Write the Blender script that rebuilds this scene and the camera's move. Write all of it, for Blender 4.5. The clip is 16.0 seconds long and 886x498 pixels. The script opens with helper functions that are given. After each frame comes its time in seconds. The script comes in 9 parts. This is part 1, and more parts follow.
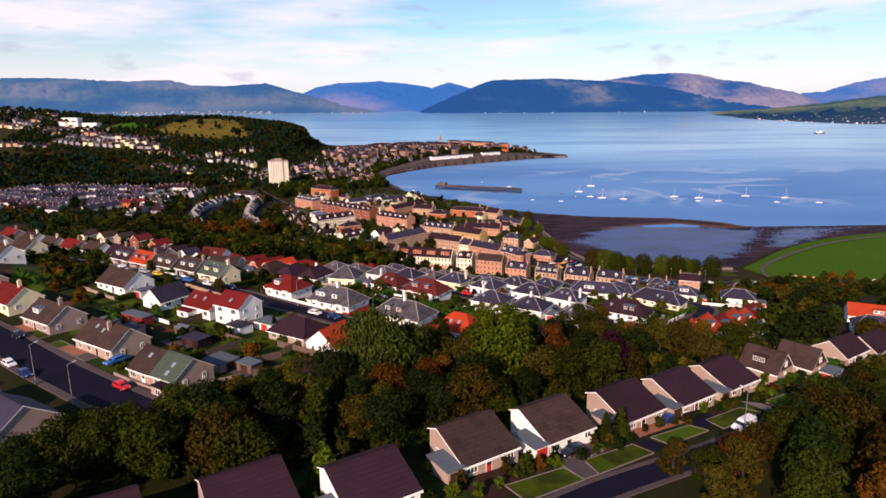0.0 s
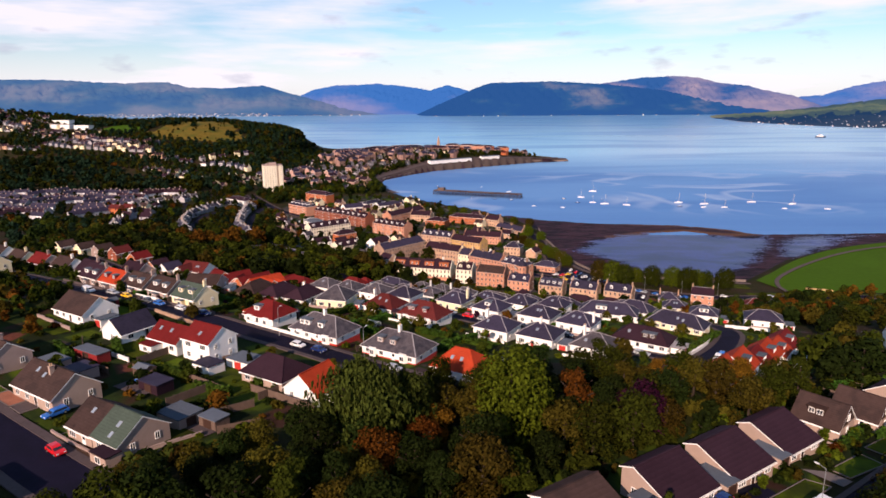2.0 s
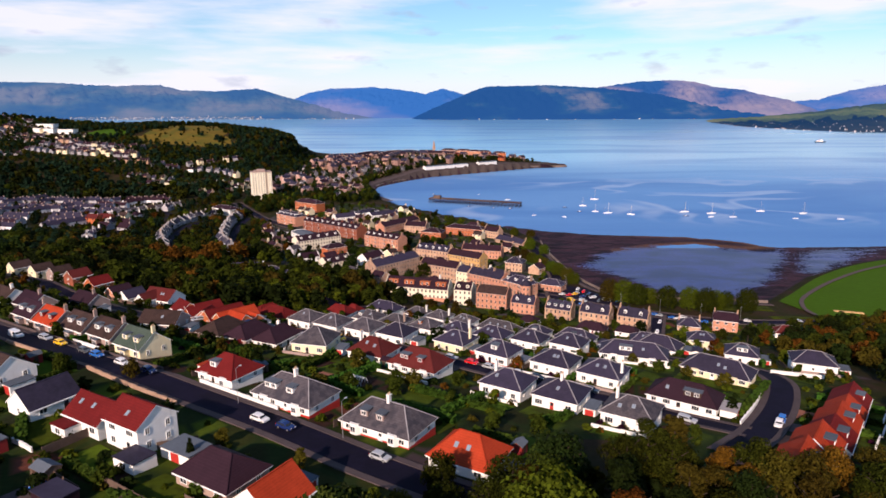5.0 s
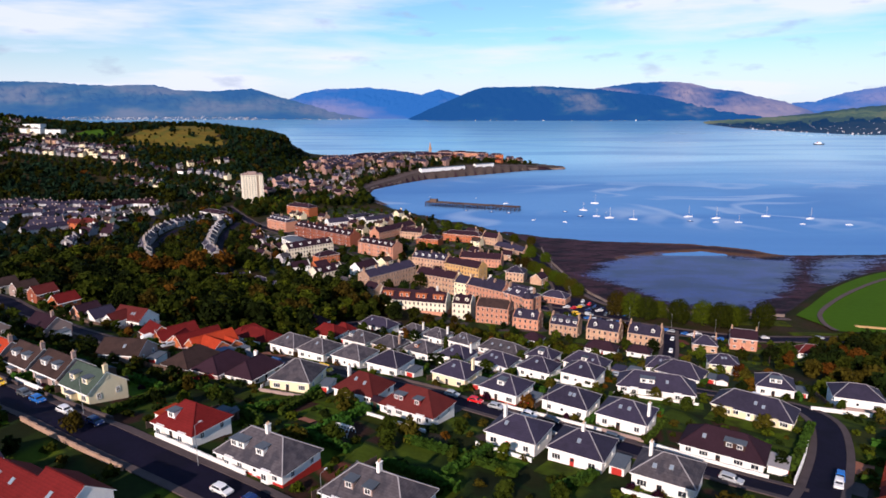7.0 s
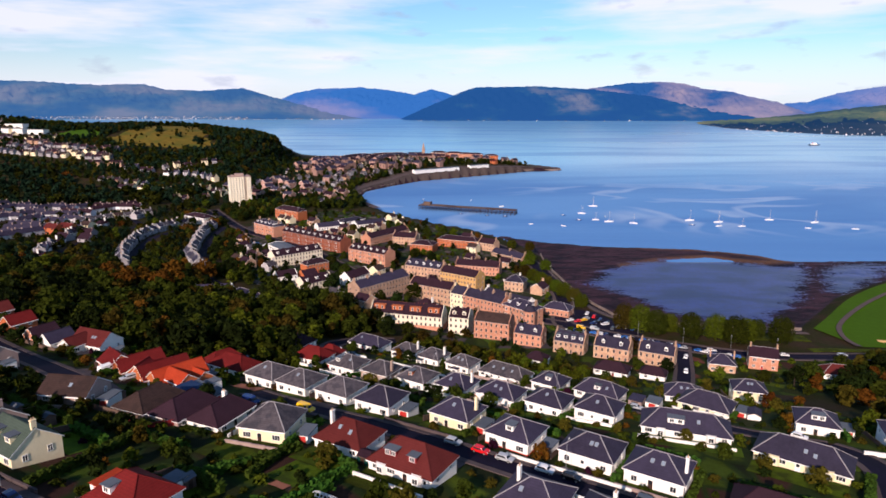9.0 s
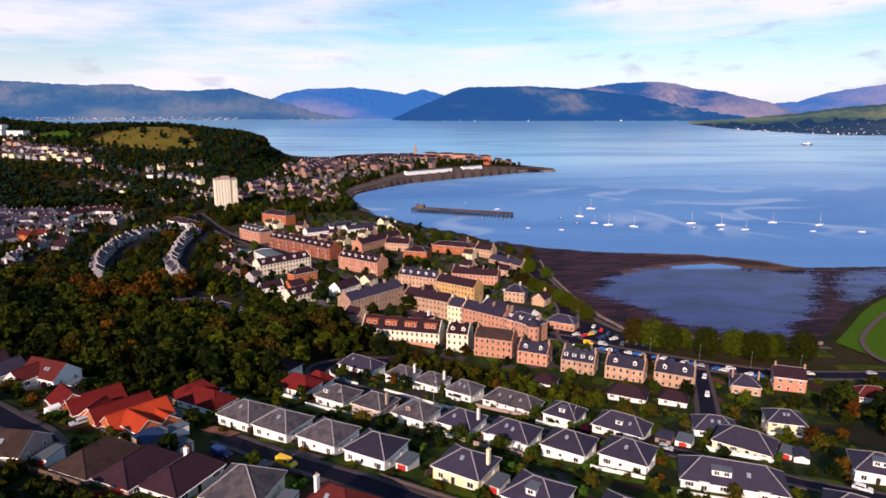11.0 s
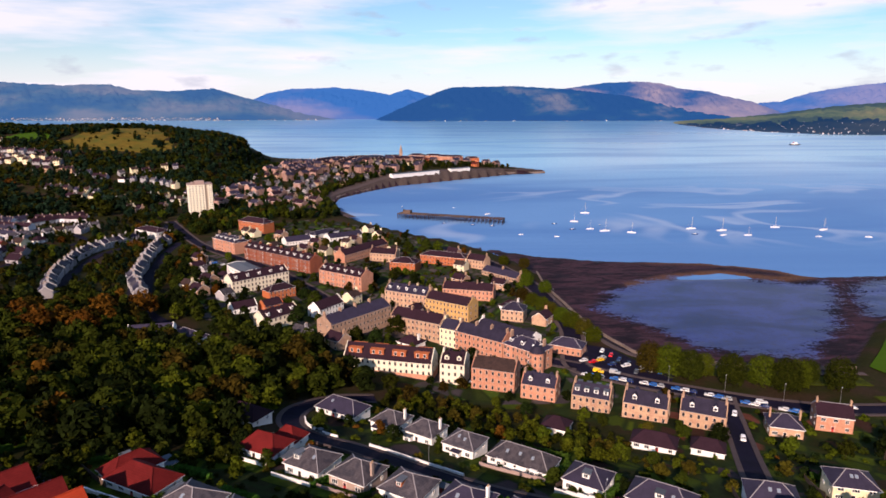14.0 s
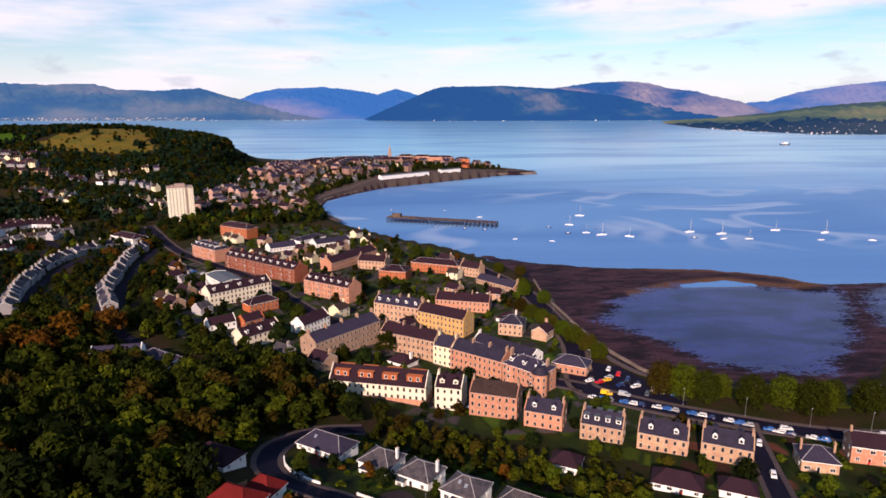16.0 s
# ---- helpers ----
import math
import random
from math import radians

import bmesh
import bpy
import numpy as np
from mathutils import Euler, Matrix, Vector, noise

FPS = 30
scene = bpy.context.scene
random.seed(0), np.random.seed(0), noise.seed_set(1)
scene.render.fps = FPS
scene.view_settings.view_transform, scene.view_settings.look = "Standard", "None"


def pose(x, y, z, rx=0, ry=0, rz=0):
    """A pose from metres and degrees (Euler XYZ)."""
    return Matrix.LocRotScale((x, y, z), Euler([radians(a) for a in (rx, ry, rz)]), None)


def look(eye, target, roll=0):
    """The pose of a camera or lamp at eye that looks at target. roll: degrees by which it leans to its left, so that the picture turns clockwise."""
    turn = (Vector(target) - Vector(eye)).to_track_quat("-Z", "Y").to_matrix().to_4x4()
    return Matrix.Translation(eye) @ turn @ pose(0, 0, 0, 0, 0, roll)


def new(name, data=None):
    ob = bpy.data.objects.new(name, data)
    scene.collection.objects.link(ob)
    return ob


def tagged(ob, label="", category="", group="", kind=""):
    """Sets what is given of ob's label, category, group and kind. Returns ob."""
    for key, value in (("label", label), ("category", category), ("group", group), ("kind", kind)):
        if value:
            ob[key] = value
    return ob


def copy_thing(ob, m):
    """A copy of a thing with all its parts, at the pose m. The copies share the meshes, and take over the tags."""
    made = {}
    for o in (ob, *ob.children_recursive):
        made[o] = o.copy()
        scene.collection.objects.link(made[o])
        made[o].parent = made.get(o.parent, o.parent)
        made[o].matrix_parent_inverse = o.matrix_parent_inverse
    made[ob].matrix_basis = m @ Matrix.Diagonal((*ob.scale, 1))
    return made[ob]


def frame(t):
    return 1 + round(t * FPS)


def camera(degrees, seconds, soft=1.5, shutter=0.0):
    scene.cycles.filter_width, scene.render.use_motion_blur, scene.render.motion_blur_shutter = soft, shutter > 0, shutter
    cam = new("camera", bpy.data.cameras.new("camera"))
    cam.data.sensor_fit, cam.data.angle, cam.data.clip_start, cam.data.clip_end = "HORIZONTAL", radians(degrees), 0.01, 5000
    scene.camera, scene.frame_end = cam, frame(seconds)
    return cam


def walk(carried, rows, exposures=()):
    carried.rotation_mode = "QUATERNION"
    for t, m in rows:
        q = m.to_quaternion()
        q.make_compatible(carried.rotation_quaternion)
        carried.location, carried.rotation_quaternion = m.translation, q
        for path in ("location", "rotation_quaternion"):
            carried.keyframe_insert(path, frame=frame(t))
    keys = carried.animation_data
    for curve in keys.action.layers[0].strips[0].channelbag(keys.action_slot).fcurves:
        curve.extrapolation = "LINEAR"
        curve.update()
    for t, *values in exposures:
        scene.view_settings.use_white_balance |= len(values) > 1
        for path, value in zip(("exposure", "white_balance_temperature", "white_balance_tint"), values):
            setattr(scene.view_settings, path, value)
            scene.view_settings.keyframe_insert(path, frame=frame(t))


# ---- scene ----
cam = camera(69.79, 16.0, soft=1.65)
walk(cam, [
    (0.0, pose(0.00, -0.00, 122.99, 76.726, 0.407, -0.096)),
    (0.5, pose(-0.14, 5.42, 123.05, 76.774, 0.367, -0.139)),
    (1.0, pose(-0.26, 10.97, 123.16, 76.836, 0.345, -0.181)),
    (1.5, pose(-0.41, 16.61, 123.30, 76.884, 0.320, -0.225)),
    (2.0, pose(-0.56, 22.38, 123.47, 76.948, 0.293, -0.268)),
    (2.5, pose(-0.70, 28.22, 123.64, 77.004, 0.258, -0.304)),
    (3.0, pose(-0.86, 34.16, 123.87, 77.073, 0.243, -0.366)),
    (3.5, pose(-1.02, 40.20, 124.13, 77.137, 0.251, -0.425)),
    (4.0, pose(-1.16, 46.22, 124.33, 77.179, 0.243, -0.515)),
    (6.5, pose(-2.22, 76.05, 125.07, 77.296, 0.011, -0.958)),
    (7.0, pose(-2.42, 82.12, 125.12, 77.303, -0.014, -1.061)),
    (7.5, pose(-2.59, 88.29, 125.13, 77.310, -0.033, -1.196)),
    (8.0, pose(-2.78, 94.54, 125.12, 77.313, -0.044, -1.349)),
    (8.5, pose(-3.02, 100.81, 125.08, 77.307, -0.068, -1.515)),
    (9.0, pose(-3.39, 107.13, 125.01, 77.305, -0.099, -1.691)),
    (11.5, pose(-6.09, 139.02, 124.63, 77.311, -0.012, -2.747)),
    (12.0, pose(-6.47, 145.35, 124.59, 77.306, 0.009, -2.984)),
    (12.5, pose(-6.68, 151.64, 124.59, 77.307, 0.015, -3.211)),
    (13.0, pose(-6.76, 157.91, 124.60, 77.321, 0.009, -3.419)),
    (13.5, pose(-6.80, 164.18, 124.61, 77.335, 0.023, -3.644)),
    (14.0, pose(-6.83, 170.44, 124.60, 77.329, 0.031, -3.868)),
    (14.5, pose(-6.91, 176.69, 124.59, 77.326, 0.047, -4.120)),
    (15.0, pose(-7.01, 182.92, 124.57, 77.342, 0.053, -4.385)),
    (15.5, pose(-7.15, 189.12, 124.53, 77.335, 0.043, -4.628)),
    (16.0, pose(-7.31, 195.31, 124.47, 77.309, 0.043, -4.881)),
], exposures=((0.0, 0.43, 6600, 29), (4.2, 0.43, 6500, 28), (6.3, 0.35, 5850, 22), (8.2, 0.35, 5850, 22), (9.2, 0.37, 6150, 25), (11.3, 0.41, 6400, 28), (16.0, 0.41, 6550, 29)))

# ---- world and sun ----
SUN_ELEV, SUN_AZ = radians(27), radians(203)      # azimuth clockwise from +y
world = bpy.data.worlds.new("sky")
scene.world = world
world.use_nodes = True
wt = world.node_tree
wt.nodes.clear()


def wnode(kind, **props):
    n = wt.nodes.new(kind)
    for key, value in props.items():
        if key == "sky_type":
            n.sky_type = value
        elif key == "operation":
            n.operation = value
    return n


sky = wnode("ShaderNodeTexSky", sky_type="NISHITA")
sky.sun_disc = False
sky.sun_elevation, sky.sun_rotation = SUN_ELEV, SUN_AZ
sky.air_density, sky.dust_density, sky.ozone_density, sky.altitude = 1.0, 0.6, 1.6, 120
coord = wnode("ShaderNodeTexCoord")
flat = wnode("ShaderNodeMapping")
flat.inputs["Scale"].default_value = (1.3, 1.3, 10.0)
wt.links.new(coord.outputs["Generated"], flat.inputs["Vector"])
streak = wnode("ShaderNodeTexNoise")
streak.inputs["Scale"].default_value, streak.inputs["Detail"].default_value = 2.1, 6
streak.inputs["Roughness"].default_value = 0.55
wt.links.new(flat.outputs["Vector"], streak.inputs["Vector"])
cover = wnode("ShaderNodeValToRGB")
cover.color_ramp.elements[0].position, cover.color_ramp.elements[1].position = 0.40, 0.62
wt.links.new(streak.outputs["Fac"], cover.inputs["Fac"])
# thin high cloud lies thicker towards the horizon
split = wnode("ShaderNodeSeparateXYZ")
wt.links.new(coord.outputs["Generated"], split.inputs["Vector"])
low = wnode("ShaderNodeMapRange")
low.inputs["From Min"].default_value, low.inputs["From Max"].default_value = 0.03, 0.10
low.inputs["To Min"].default_value, low.inputs["To Max"].default_value = 0.75, 0.0
wt.links.new(split.outputs["Z"], low.inputs["Value"])
thick = wnode("ShaderNodeMath", operation="MAXIMUM")
wt.links.new(cover.outputs["Color"], thick.inputs[0])
wt.links.new(low.outputs["Result"], thick.inputs[1])
# above the band of cloud the sky is clear
clear = wnode("ShaderNodeMapRange")
clear.inputs["From Min"].default_value, clear.inputs["From Max"].default_value = 0.16, 0.42
clear.inputs["To Min"].default_value, clear.inputs["To Max"].default_value = 0.85, 0.04
wt.links.new(split.outputs["Z"], clear.inputs["Value"])
veil = wnode("ShaderNodeMath", operation="MULTIPLY")
wt.links.new(thick.outputs[0], veil.inputs[0])
wt.links.new(clear.outputs["Result"], veil.inputs[1])
# small grey scud low over the hills
scud_map = wnode("ShaderNodeMapping")
scud_map.inputs["Scale"].default_value = (7.0, 7.0, 22.0)
scud_map.inputs["Location"].default_value = (0.4, 0.1, 0.3)
wt.links.new(coord.outputs["Generated"], scud_map.inputs["Vector"])
scud = wnode("ShaderNodeTexNoise")
scud.inputs["Scale"].default_value, scud.inputs["Detail"].default_value = 2.0, 5
wt.links.new(scud_map.outputs["Vector"], scud.inputs["Vector"])
scud_cut = wnode("ShaderNodeValToRGB")
scud_cut.color_ramp.elements[0].position, scud_cut.color_ramp.elements[1].position = 0.60, 0.72
wt.links.new(scud.outputs["Fac"], scud_cut.inputs["Fac"])
scud_amount = wnode("ShaderNodeMath", operation="MULTIPLY")
scud_amount.inputs[1].default_value = 0.45
wt.links.new(scud_cut.outputs["Color"], scud_amount.inputs[0])
tint = wnode("ShaderNodeMix")
tint.data_type, tint.blend_type = "RGBA", "MULTIPLY"
tint.inputs["Factor"].default_value = 1.0
tint.inputs["B"].default_value = (0.80, 1.12, 1.18, 1)
wt.links.new(sky.outputs["Color"], tint.inputs["A"])
cloud = wnode("ShaderNodeMix")
cloud.data_type = "RGBA"
cloud.inputs["B"].default_value = (9.2, 9.3, 9.4, 1)
wt.links.new(veil.outputs[0], cloud.inputs["Factor"])
wt.links.new(tint.outputs["Result"], cloud.inputs["A"])
grey = wnode("ShaderNodeMix")
grey.data_type = "RGBA"
grey.inputs["B"].default_value = (4.2, 4.9, 5.8, 1)
wt.links.new(scud_amount.outputs[0], grey.inputs["Factor"])
wt.links.new(cloud.outputs["Result"], grey.inputs["A"])
back = wnode("ShaderNodeBackground")
back.inputs["Strength"].default_value = 0.081
wt.links.new(grey.outputs["Result"], back.inputs["Color"])
wout = wnode("ShaderNodeOutputWorld")
wt.links.new(back.outputs["Background"], wout.inputs["Surface"])

sun = new("sun", bpy.data.lights.new("sun", "SUN"))
sun.data.energy, sun.data.angle, sun.data.color = 4.9, radians(0.6), (1.0, 0.81, 0.60)
sun_from = Vector((math.sin(SUN_AZ) * math.cos(SUN_ELEV), math.cos(SUN_AZ) * math.cos(SUN_ELEV), math.sin(SUN_ELEV)))
sun.matrix_world = look(sun_from * 300, (0, 0, 0))


# ---- materials ----
def material(name, base, rough=0.85, vary=0.25, grain=3.0, stain=0.25, bump=0.2, spread=0.0, island=0.0, metal=0.0, stretch=(1, 1, 1), hue=0.0, dirt=None, glow=0.0):
    """A surface with broad stains and fine grain; spread varies it from object to object, island from piece to piece."""
    m = bpy.data.materials.new(name)
    if max(base) < 0.25:
        base, dirt = tuple(0.82 * v for v in base), dirt and tuple(0.82 * v for v in dirt)
    m.use_nodes = True
    t = m.node_tree
    b = t.nodes["Principled BSDF"]
    b.inputs["Roughness"].default_value, b.inputs["Metallic"].default_value = rough, metal
    b.inputs["Specular IOR Level"].default_value = 0.5 if rough < 0.5 else 0.2 if rough < 0.7 else 0.06
    geo = t.nodes.new("ShaderNodeNewGeometry")
    mp = t.nodes.new("ShaderNodeMapping")
    mp.inputs["Scale"].default_value = stretch
    t.links.new(geo.outputs["Position"], mp.inputs["Vector"])
    fine = t.nodes.new("ShaderNodeTexNoise")
    fine.inputs["Scale"].default_value, fine.inputs["Detail"].default_value = grain, 4
    broad = t.nodes.new("ShaderNodeTexNoise")
    broad.inputs["Scale"].default_value, broad.inputs["Detail"].default_value = stain, 5
    for n in (fine, broad):
        t.links.new(mp.outputs["Vector"], n.inputs["Vector"])

    def math_node(op, a, b2):
        n = t.nodes.new("ShaderNodeMath")
        n.operation = op
        for i, v in enumerate((a, b2)):
            if isinstance(v, (int, float)):
                n.inputs[i].default_value = v
            else:
                t.links.new(v, n.inputs[i])
        return n.outputs[0]

    amount = math_node("ADD", math_node("MULTIPLY", math_node("SUBTRACT", fine.outputs["Fac"], 0.5), 1.6 * vary),
                       math_node("MULTIPLY", math_node("SUBTRACT", broad.outputs["Fac"], 0.5), 2.0 * vary))
    if spread:
        info = t.nodes.new("ShaderNodeObjectInfo")
        amount = math_node("ADD", amount, math_node("MULTIPLY", math_node("SUBTRACT", info.outputs["Random"], 0.5), 2 * spread))
    if island:
        amount = math_node("ADD", amount, math_node("MULTIPLY", math_node("SUBTRACT", geo.outputs["Random Per Island"], 0.5), 2 * island))
    gain = math_node("MAXIMUM", math_node("ADD", amount, 1.0), 0.15)
    colour = t.nodes.new("ShaderNodeVectorMath")
    colour.operation = "SCALE"
    if dirt:
        mix = t.nodes.new("ShaderNodeMix")
        mix.data_type = "RGBA"
        mix.inputs["A"].default_value, mix.inputs["B"].default_value = (*base, 1), (*dirt, 1)
        ramp = t.nodes.new("ShaderNodeValToRGB")
        ramp.color_ramp.elements[0].position, ramp.color_ramp.elements[1].position = 0.46, 0.60
        t.links.new(broad.outputs["Fac"], ramp.inputs["Fac"])
        t.links.new(ramp.outputs["Color"], mix.inputs["Factor"])
        t.links.new(mix.outputs["Result"], colour.inputs[0])
    else:
        colour.inputs[0].default_value = base
    t.links.new(gain, colour.inputs["Scale"])
    result = colour.outputs[0]
    if hue:
        shift = t.nodes.new("ShaderNodeHueSaturation")
        info2 = t.nodes.new("ShaderNodeObjectInfo")
        t.links.new(math_node("ADD", 0.5, math_node("MULTIPLY", math_node("SUBTRACT", info2.outputs["Random"], 0.5), 2 * hue)), shift.inputs["Hue"])
        t.links.new(result, shift.inputs["Color"])
        result = shift.outputs["Color"]
    t.links.new(result, b.inputs["Base Color"])
    if bump:
        bp = t.nodes.new("ShaderNodeBump")
        bp.inputs["Strength"].default_value, bp.inputs["Distance"].default_value = bump, 0.05
        t.links.new(fine.outputs["Fac"], bp.inputs["Height"])
        t.links.new(bp.outputs["Normal"], b.inputs["Normal"])
    if glow:
        t.links.new(result, b.inputs["Emission Color"])
        b.inputs["Emission Strength"].default_value = glow
    return m


def courses(m, period, depth):
    """Adds horizontal courses (slates, tiles, boards) to a material's relief and colour, by height."""
    t = m.node_tree
    b = t.nodes["Principled BSDF"]
    geo = t.nodes.new("ShaderNodeNewGeometry")
    wave = t.nodes.new("ShaderNodeTexWave")
    wave.wave_type, wave.bands_direction, wave.wave_profile = "BANDS", "Z", "SAW"
    wave.inputs["Scale"].default_value, wave.inputs["Distortion"].default_value = 0.314 / period, 0.3
    t.links.new(geo.outputs["Position"], wave.inputs["Vector"])
    bp = t.nodes.new("ShaderNodeBump")
    bp.inputs["Strength"].default_value, bp.inputs["Distance"].default_value = min(1.0, depth * 1.4), 0.05
    t.links.new(wave.outputs["Fac"], bp.inputs["Height"])
    t.links.new(bp.outputs["Normal"], b.inputs["Normal"])
    old = b.inputs["Base Color"].links[0].from_socket
    tone = t.nodes.new("ShaderNodeMapRange")
    tone.inputs["To Min"].default_value, tone.inputs["To Max"].default_value = 0.86, 1.06
    t.links.new(wave.outputs["Fac"], tone.inputs["Value"])
    scale = t.nodes.new("ShaderNodeVectorMath")
    scale.operation = "SCALE"
    t.links.new(old, scale.inputs[0])
    t.links.new(tone.outputs["Result"], scale.inputs["Scale"])
    t.links.new(scale.outputs[0], b.inputs["Base Color"])
    return m


WHITE = material("white_render", (0.80, 0.78, 0.74), 0.9, 0.10, 4, 0.5, 0.2, spread=0.05)
CREAM = material("cream_render", (0.74, 0.64, 0.42), 0.9, 0.12, 4, 0.5, 0.2, spread=0.06)
PINK = material("pink_roughcast", (0.36, 0.262, 0.215), 0.95, 0.15, 5, 0.5, 0.3, spread=0.05)
HARL = material("grey_roughcast", (0.32, 0.235, 0.21), 0.95, 0.18, 5, 0.4, 0.35, spread=0.08)
SAND = material("blond_sandstone", (0.49, 0.315, 0.205), 0.92, 0.5, 1.3, 0.30, 0.5, spread=0.12, dirt=(0.35, 0.205, 0.14))
ROSE = material("rose_sandstone", (0.50, 0.240, 0.155), 0.92, 0.5, 1.3, 0.30, 0.5, spread=0.12, dirt=(0.38, 0.175, 0.115))
REDSTONE = material("red_sandstone", (0.27, 0.085, 0.048), 0.92, 0.4, 1.5, 0.35, 0.4, spread=0.08, dirt=(0.19, 0.062, 0.040))
BRICK = material("orange_brick", (0.42, 0.125, 0.050), 0.9, 0.2, 6, 0.4, 0.3, spread=0.05)
YELLOW = material("yellow_sandstone", (0.52, 0.315, 0.12), 0.9, 0.3, 2.2, 0.35, 0.3)
BROWNSTONE = material("brown_rubble_stone", (0.33, 0.215, 0.155), 0.92, 0.4, 1.6, 0.35, 0.5, spread=0.08)
SLATE = courses(material("dark_blue_slate", (0.034, 0.028, 0.054), 0.68, 0.42, 1.4, 0.4, 0.3, spread=0.22), 0.28, 0.25)
GREYSLATE = courses(material("grey_slate", (0.098, 0.086, 0.098), 0.7, 0.45, 1.3, 0.5, 0.3, spread=0.18, dirt=(0.050, 0.047, 0.058)), 0.28, 0.25)
PURPLE = courses(material("purple_brown_tile", (0.036, 0.017, 0.026), 0.7, 0.25, 2.0, 0.3, 0.25, spread=0.12), 0.30, 0.3)
BROWN = courses(material("brown_tile", (0.062, 0.038, 0.034), 0.8, 0.35, 1.6, 0.3, 0.25, spread=0.15, dirt=(0.04, 0.026, 0.024)), 0.30, 0.3)
REDTILE = courses(material("red_tile", (0.15, 0.015, 0.014), 0.75, 0.32, 2.0, 0.3, 0.2, spread=0.12), 0.30, 0.3)
ORANGETILE = courses(material("orange_red_tile", (0.33, 0.040, 0.014), 0.75, 0.3, 2.0, 0.3, 0.2, spread=0.1), 0.30, 0.3)
RUSSET = courses(material("russet_tile", (0.115, 0.022, 0.020), 0.75, 0.25, 2.0, 0.3, 0.2, spread=0.1), 0.30, 0.3)
GREENTILE = courses(material("green_tile", (0.066, 0.092, 0.074), 0.8, 0.3, 2.0, 0.3, 0.25), 0.30, 0.3)
FARSTONE = material("weathered_town_stone", (0.29, 0.175, 0.145), 0.9, 0.35, 0.8, 0.1, 0.3, spread=0.1, island=0.45)
PALE = material("pale_harling", (0.30, 0.285, 0.30), 0.95, 0.2, 2, 0.1, 0.2, spread=0.1, island=0.25)
SHOREWHITE = material("weathered_white_render", (0.50, 0.50, 0.52), 0.9, 0.2, 1, 0.1, 0.2, island=0.5)
IVORY = material("ivory_render", (0.70, 0.64, 0.50), 0.9, 0.1, 1, 0.1, 0.2)
QUAYTOP = material("worn_quay_top", (0.085, 0.065, 0.060), 0.95, 0.35, 0.6, 0.06, 0.2)
BLUEFELT = material("dark_blue_roof_felt", (0.020, 0.045, 0.115), 0.8, 0.2, 2, 0.4, 0.2)
FELT = material("grey_roof_felt", (0.105, 0.125, 0.155), 0.8, 0.2, 2, 0.4, 0.2, spread=0.2)
LEAD = material("pale_lead_flashing", (0.30, 0.28, 0.29), 0.6, 0.15, 3, 0.6, 0.1)
CLAY = material("clay_pot", (0.50, 0.33, 0.20), 0.9, 0.2, 3, 0.6, 0.1)
FRAME = material("white_window_frame", (0.80, 0.80, 0.78), 0.5, 0.05, 3, 0.6, 0.0)
TRIM = material("stone_window_trim", (0.50, 0.40, 0.34), 0.8, 0.1, 3, 0.6, 0.0)
DARKWOOD = material("dark_stained_timber", (0.055, 0.028, 0.02), 0.6, 0.3, 4, 0.6, 0.1, stretch=(1, 1, 4))
REDPAINT = material("red_paint", (0.42, 0.03, 0.022), 0.45, 0.1, 3, 0.6, 0.05)
REDBOARD = material("red_weatherboard", (0.24, 0.022, 0.022), 0.6, 0.15, 3, 0.6, 0.1)
GLASS = material("window_glass", (0.025, 0.03, 0.04), 0.06, 0.1, 0.8, 0.2, 0.0)
SKYGLASS = material("rooflight_glass", (0.22, 0.27, 0.33), 0.08, 0.1, 0.8, 0.2, 0.0)
ASPHALT = material("asphalt", (0.013, 0.011, 0.028), 0.85, 0.35, 1.2, 0.12, 0.25, dirt=(0.009, 0.008, 0.019))
PAVING = material("paving", (0.105, 0.080, 0.080), 0.9, 0.25, 1.6, 0.3, 0.2)
REDCHIP = material("red_gravel", (0.30, 0.12, 0.075), 0.95, 0.3, 5, 0.5, 0.4)
LAWN = material("mown_lawn", (0.072, 0.108, 0.005), 0.95, 0.4, 0.9, 0.16, 0.4, spread=0.45, hue=0.02, dirt=(0.034, 0.048, 0.005))
PARK = material("park_grass", (0.046, 0.108, 0.003), 0.95, 0.22, 0.3, 0.02, 0.3)
SOIL = material("dug_soil", (0.085, 0.048, 0.03), 0.95, 0.4, 2, 0.4, 0.6)
